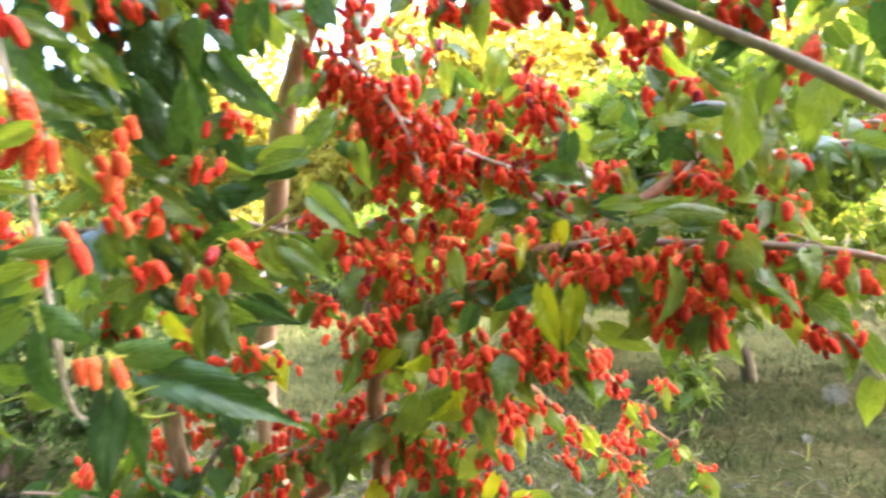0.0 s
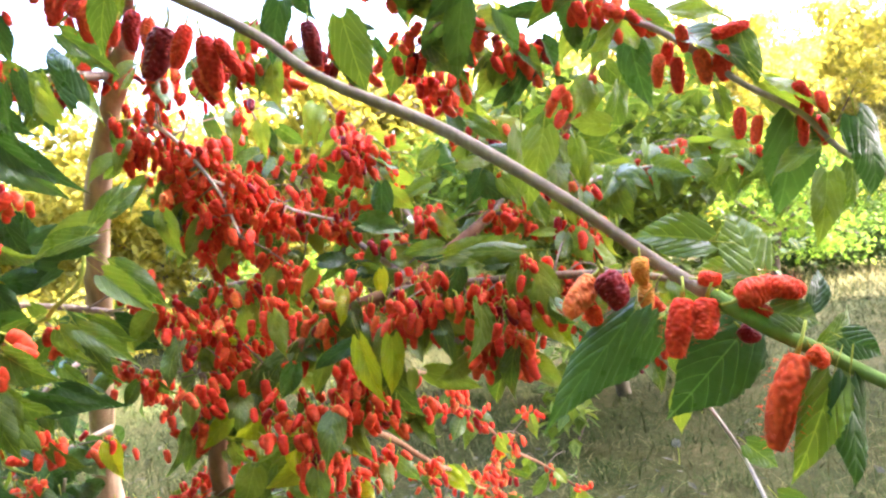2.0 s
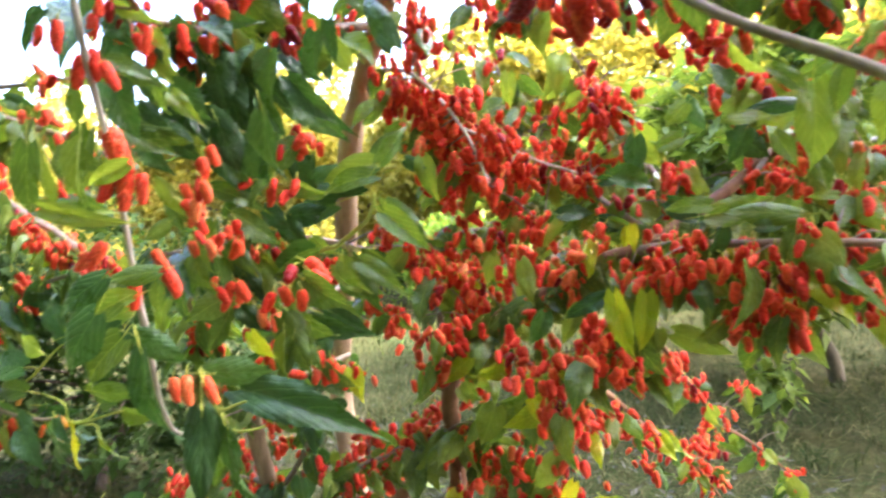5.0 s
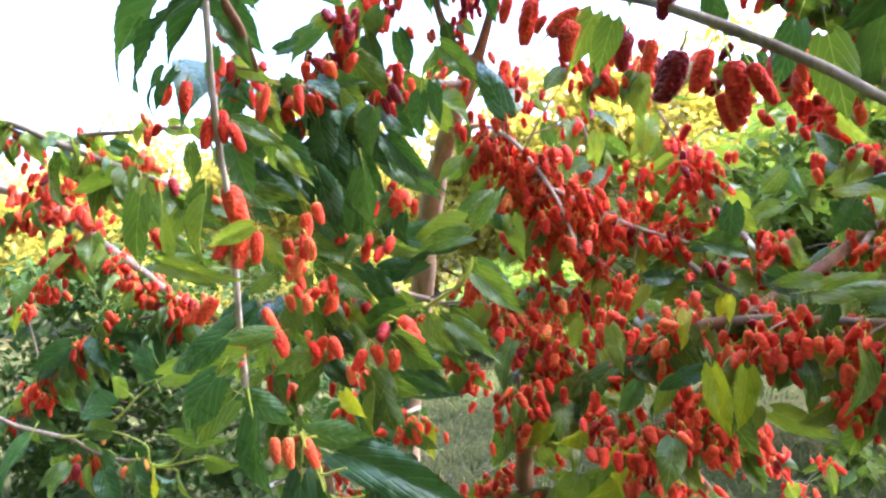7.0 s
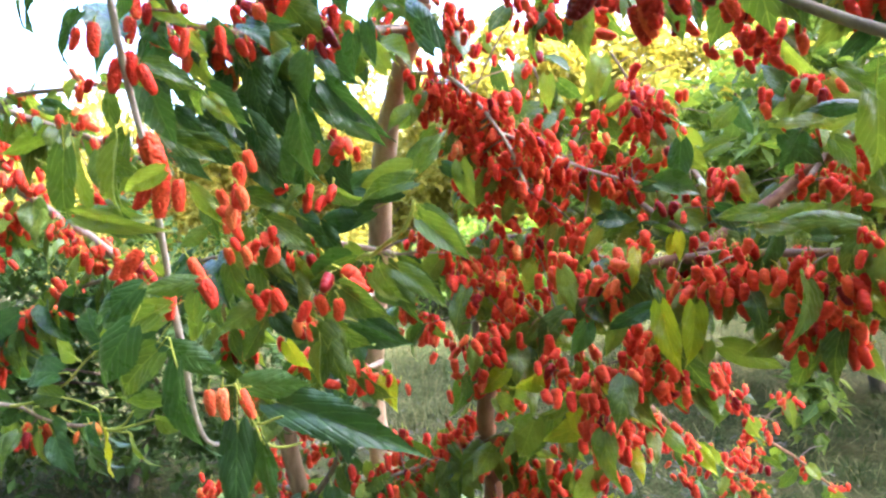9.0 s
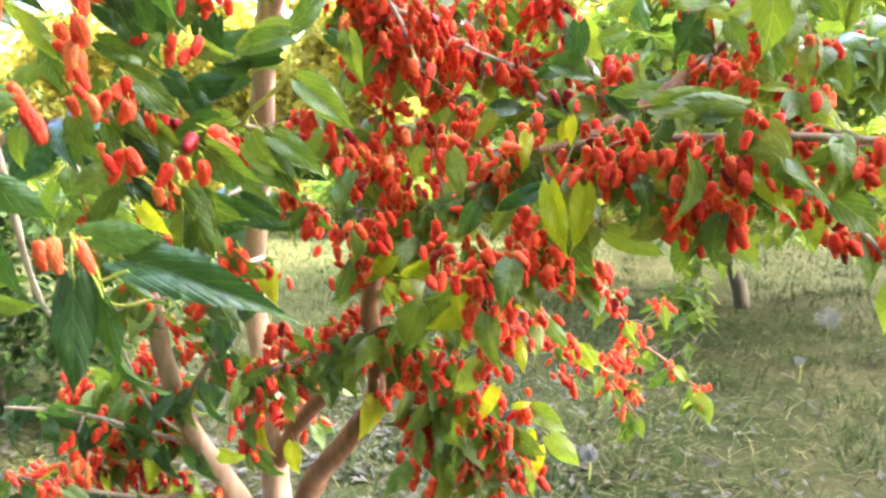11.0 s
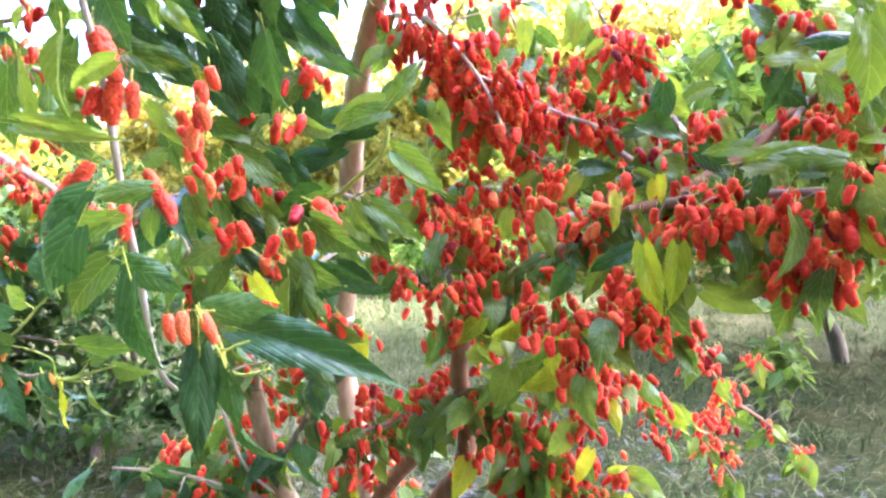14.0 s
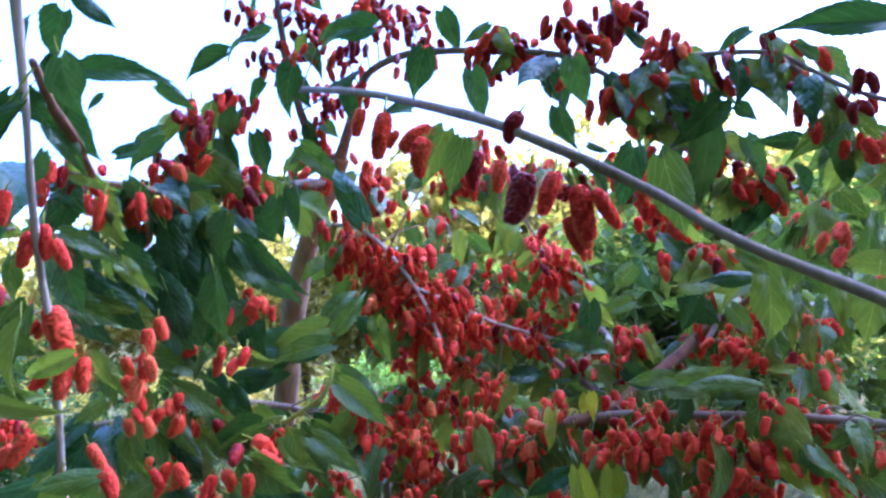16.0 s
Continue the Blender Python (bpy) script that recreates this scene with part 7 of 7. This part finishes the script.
# ---- the neighbouring mulberry, its boughs reaching in ----
tree_b = Tree(-2.18, 1.38, "mulberry tree with red fruit along low grey boughs", 23)
tree_b.limb("trunk", [(-2.180, 1.384, -0.05, 0.05), (-2.150, 1.384, 0.4, 0.042), (-2.100, 1.364, 0.8, 0.036), (-2.080, 1.384, 1.3, 0.025)], BARK)
b_a = tree_b.limb("branch", [(-1.944, 1.260, 1.724, 0.0120), (-1.290, 1.123, 1.526, 0.0080), (-1.044, 1.053, 1.462, 0.0062), (-0.916, 1.014, 1.418, 0.0058), (-0.775, 0.990, 1.371, 0.0052), (-0.632, 0.988, 1.320, 0.0045), (-0.567, 0.990, 1.289, 0.0030)], TWIG)
b_b = tree_b.limb("twig", [(-1.290, 1.123, 1.520, 0.0070), (-0.933, 1.029, 1.416, 0.0060), (-0.842, 1.019, 1.425, 0.0050), (-0.728, 1.007, 1.420, 0.0045), (-0.612, 0.996, 1.418, 0.0030)], TWIG)
b_c = tree_b.limb("branch", [(-2.064, 1.323, 1.472, 0.0160), (-1.536, 1.300, 1.410, 0.0120), (-1.157, 1.224, 1.320, 0.0100), (-0.965, 1.187, 1.229, 0.0090), (-0.831, 1.150, 1.171, 0.0080), (-0.748, 1.137, 1.122, 0.0070), (-0.645, 1.142, 1.080, 0.0040)], TWIG)
b_d = tree_b.limb("twig", [(-2.083, 1.313, 0.668, 0.0100), (-1.309, 1.168, 0.817, 0.0060), (-1.091, 1.140, 0.960, 0.0050), (-0.973, 1.130, 1.030, 0.0045), (-0.864, 1.138, 1.078, 0.0040), (-0.716, 1.170, 1.109, 0.0030)], TWIG)
tree_b.bunch(-1.038, 1.161, 1.359, 11, 0.033, "r")
tree_b.bunch(-1.115, 1.186, 1.305, 18, 0.039, "r")
tree_b.bunch(-0.996, 1.176, 1.288, 18, 0.038, "r")
tree_b.bunch(-1.216, 1.203, 1.309, 14, 0.035, "r")
tree_b.bunch(-1.193, 1.211, 1.284, 14, 0.033, "r")
tree_b.bunch(-0.758, 0.996, 1.317, 9, 0.024, "r")
tree_b.bunch(-0.694, 0.987, 1.346, 7, 0.020, "o")
tree_b.bunch(-0.729, 0.985, 1.339, 4, 0.018, "o")
tree_b.bunch(-1.059, 1.153, 1.185, 14, 0.029, "r")
tree_b.bunch(-1.093, 1.140, 1.140, 11, 0.026, "r")
tree_b.bunch(-1.020, 1.167, 1.207, 11, 0.026, "r")
tree_b.bunch(-0.906, 1.155, 1.183, 11, 0.026, "r")
tree_b.bunch(-0.863, 1.138, 1.161, 9, 0.023, "r")
tree_b.bunch(-0.773, 1.128, 1.112, 14, 0.030, "r")
tree_b.bunch(-0.710, 1.130, 1.102, 14, 0.032, "r")
tree_b.bunch(-0.730, 1.122, 1.076, 9, 0.024, "r")
tree_b.bunch(-0.893, 1.138, 1.061, 9, 0.025, "r")
tree_b.bunch(-0.952, 1.138, 1.021, 11, 0.026, "r")
tree_b.bunch(-0.984, 1.126, 1.017, 9, 0.023, "r")
tree_b.bunch(-1.042, 1.137, 0.968, 9, 0.024, "r")
tree_b.bunch(-1.081, 1.144, 0.948, 9, 0.022, "r")
tree_b.bunch(-1.104, 1.136, 0.902, 9, 0.022, "r")
tree_b.bunch(-1.171, 1.165, 1.090, 7, 0.018, "r")
tree_b.bunch(-0.723, 1.061, 1.234, 9, 0.021, "r")
tree_b.bunch(-0.778, 1.147, 1.084, 9, 0.021, "r")
tree_b.bunch(-1.080, 1.093, 1.423, 9, 0.026, "o")
tree_b.bunch(-1.093, 1.141, 1.349, 11, 0.026, "r")
tree_b.leaf((-0.770, 0.960, 1.358), (-0.763, 0.962, 1.280), 0.039, "g")
tree_b.leaf((-0.765, 0.994, 1.398), (-0.716, 1.011, 1.379), 0.028, "k")
tree_b.leaf((-0.842, 1.019, 1.413), (-0.870, 1.009, 1.429), 0.017, "g")
tree_b.leaf((-0.628, 0.990, 1.315), (-0.660, 0.978, 1.260), 0.029, "g")
tree_b.leaf((-0.961, 1.029, 1.429), (-0.902, 1.051, 1.437), 0.032, "g")
tree_b.leaf((-0.593, 0.981, 1.308), (-0.568, 0.990, 1.257), 0.026, "g")
tree_b.dress(b_a, 28, 6, "g", start=0.3)
tree_b.dress(b_b, 8, 2, "g", start=0.3)
tree_b.dress(b_c, 20, 10, "g", start=0.3)
tree_b.dress(b_d, 40, 8, "k", start=0.3)
# the low fruiting twig with long yellow-green leaf stalks
low_twig = tree_b.limb("twig", [(-2.100, 1.340, 0.780, 0.0100), (-1.400, 1.080, 0.830, 0.0065), (-0.983, 0.910, 0.939, 0.0042), (-0.884, 0.910, 0.926, 0.0039), (-0.813, 0.910, 0.917, 0.0037), (-0.768, 0.910, 0.912, 0.0034), (-0.723, 0.910, 0.895, 0.0031), (-0.669, 0.910, 0.887, 0.0029), (-0.626, 0.910, 0.890, 0.0026)], TWIG, "thin grey-brown fruiting twig")
tree_b.limb("shoot", [(-0.618, 0.910, 0.886, 0.0024), (-0.597, 0.904, 0.885, 0.0022), (-0.574, 0.898, 0.888, 0.0020), (-0.549, 0.892, 0.895, 0.0018), (-0.515, 0.886, 0.905, 0.0016), (-0.487, 0.880, 0.912, 0.0014)], SHOOT, "yellow-green young shoot")
tree_b.limb("leaf_stalk", [(-0.598, 0.905, 0.885, 0.0015), (-0.572, 0.905, 0.892, 0.0013), (-0.558, 0.905, 0.905, 0.0012), (-0.550, 0.905, 0.916, 0.0010)], SHOOT)
tree_b.limb("leaf_stalk", [(-0.595, 0.905, 0.884, 0.0015), (-0.576, 0.905, 0.882, 0.0013), (-0.560, 0.905, 0.882, 0.0012), (-0.555, 0.905, 0.873, 0.0010)], SHOOT)
tree_b.limb("leaf_stalk", [(-0.612, 0.905, 0.889, 0.0015), (-0.612, 0.905, 0.906, 0.0014), (-0.620, 0.905, 0.917, 0.0013), (-0.654, 0.905, 0.928, 0.0011), (-0.683, 0.905, 0.933, 0.0010)], SHOOT)
tree_b.limb("shoot", [(-0.785, 0.905, 0.916, 0.0022), (-0.750, 0.905, 0.921, 0.0021), (-0.716, 0.905, 0.932, 0.0019), (-0.670, 0.905, 0.955, 0.0018), (-0.631, 0.905, 0.988, 0.0017), (-0.598, 0.905, 1.011, 0.0015), (-0.579, 0.905, 1.022, 0.0014)], SHOOT, "yellow-green young shoot")
tree_b.limb("leaf_stalk", [(-0.659, 0.905, 0.962, 0.0012), (-0.663, 0.905, 0.970, 0.0010), (-0.682, 0.905, 0.969, 0.0009)], SHOOT)
tree_b.limb("leaf_stalk", [(-0.704, 0.905, 0.937, 0.0012), (-0.701, 0.905, 0.952, 0.0010), (-0.686, 0.905, 0.964, 0.0009)], SHOOT)
tree_b.limb("leaf_stalk", [(-0.648, 0.905, 0.973, 0.0012), (-0.638, 0.905, 0.985, 0.0010), (-0.651, 0.905, 0.996, 0.0009)], SHOOT)
tree_b.leaf((-0.600, 0.900, 0.884), (-0.606, 0.900, 0.812), 0.019, "y", 35, sway=0)
tree_b.leaf((-0.551, 0.900, 0.876), (-0.534, 0.900, 0.823), 0.021, "g", 40, sway=0)
tree_b.leaf((-0.545, 0.900, 0.916), (-0.508, 0.900, 0.946), 0.037, "g", -20, sway=0)
tree_b.leaf((-0.478, 0.870, 0.915), (-0.430, 0.870, 0.900), 0.028, "g", 25, sway=0)
tree_b.leaf((-0.667, 0.890, 0.936), (-0.747, 0.890, 0.946), 0.035, "g", 10, sway=0)
tree_b.leaf((-0.574, 0.880, 1.022), (-0.626, 0.880, 1.082), 0.043, "k", -10, sway=0)
tree_b.leaf((-0.548, 0.870, 1.029), (-0.442, 0.870, 1.063), 0.041, "g", 15, sway=0)
tree_b.leaf((-0.667, 0.890, 0.973), (-0.763, 0.890, 0.981), 0.049, "k", 20, sway=0)
tree_b.leaf((-0.637, 0.890, 0.999), (-0.683, 0.890, 1.020), 0.035, "g", -20, sway=0)
tree_b.leaf((-0.545, 0.880, 0.941), (-0.459, 0.880, 0.924), 0.032, "g", 30, sway=0)
tree_b.fruit((-0.634, 0.905, 0.891), (-0.605, 0.900, 0.884), "a", 1.1)
tree_b.fruit((-0.626, 0.905, 0.878), (-0.611, 0.900, 0.861), "a", 1.1)
tree_b.fruit((-0.657, 0.905, 0.880), (-0.657, 0.900, 0.862), "o", 1.1)
tree_b.fruit((-0.695, 0.905, 0.934), (-0.693, 0.900, 0.911), "a", 1.1)
tree_b.dress(low_twig, 12, 2, "k", start=0.55)
tree_b.dress(low_twig, 6, 0, "g", start=0.6)
tree_b.grow()
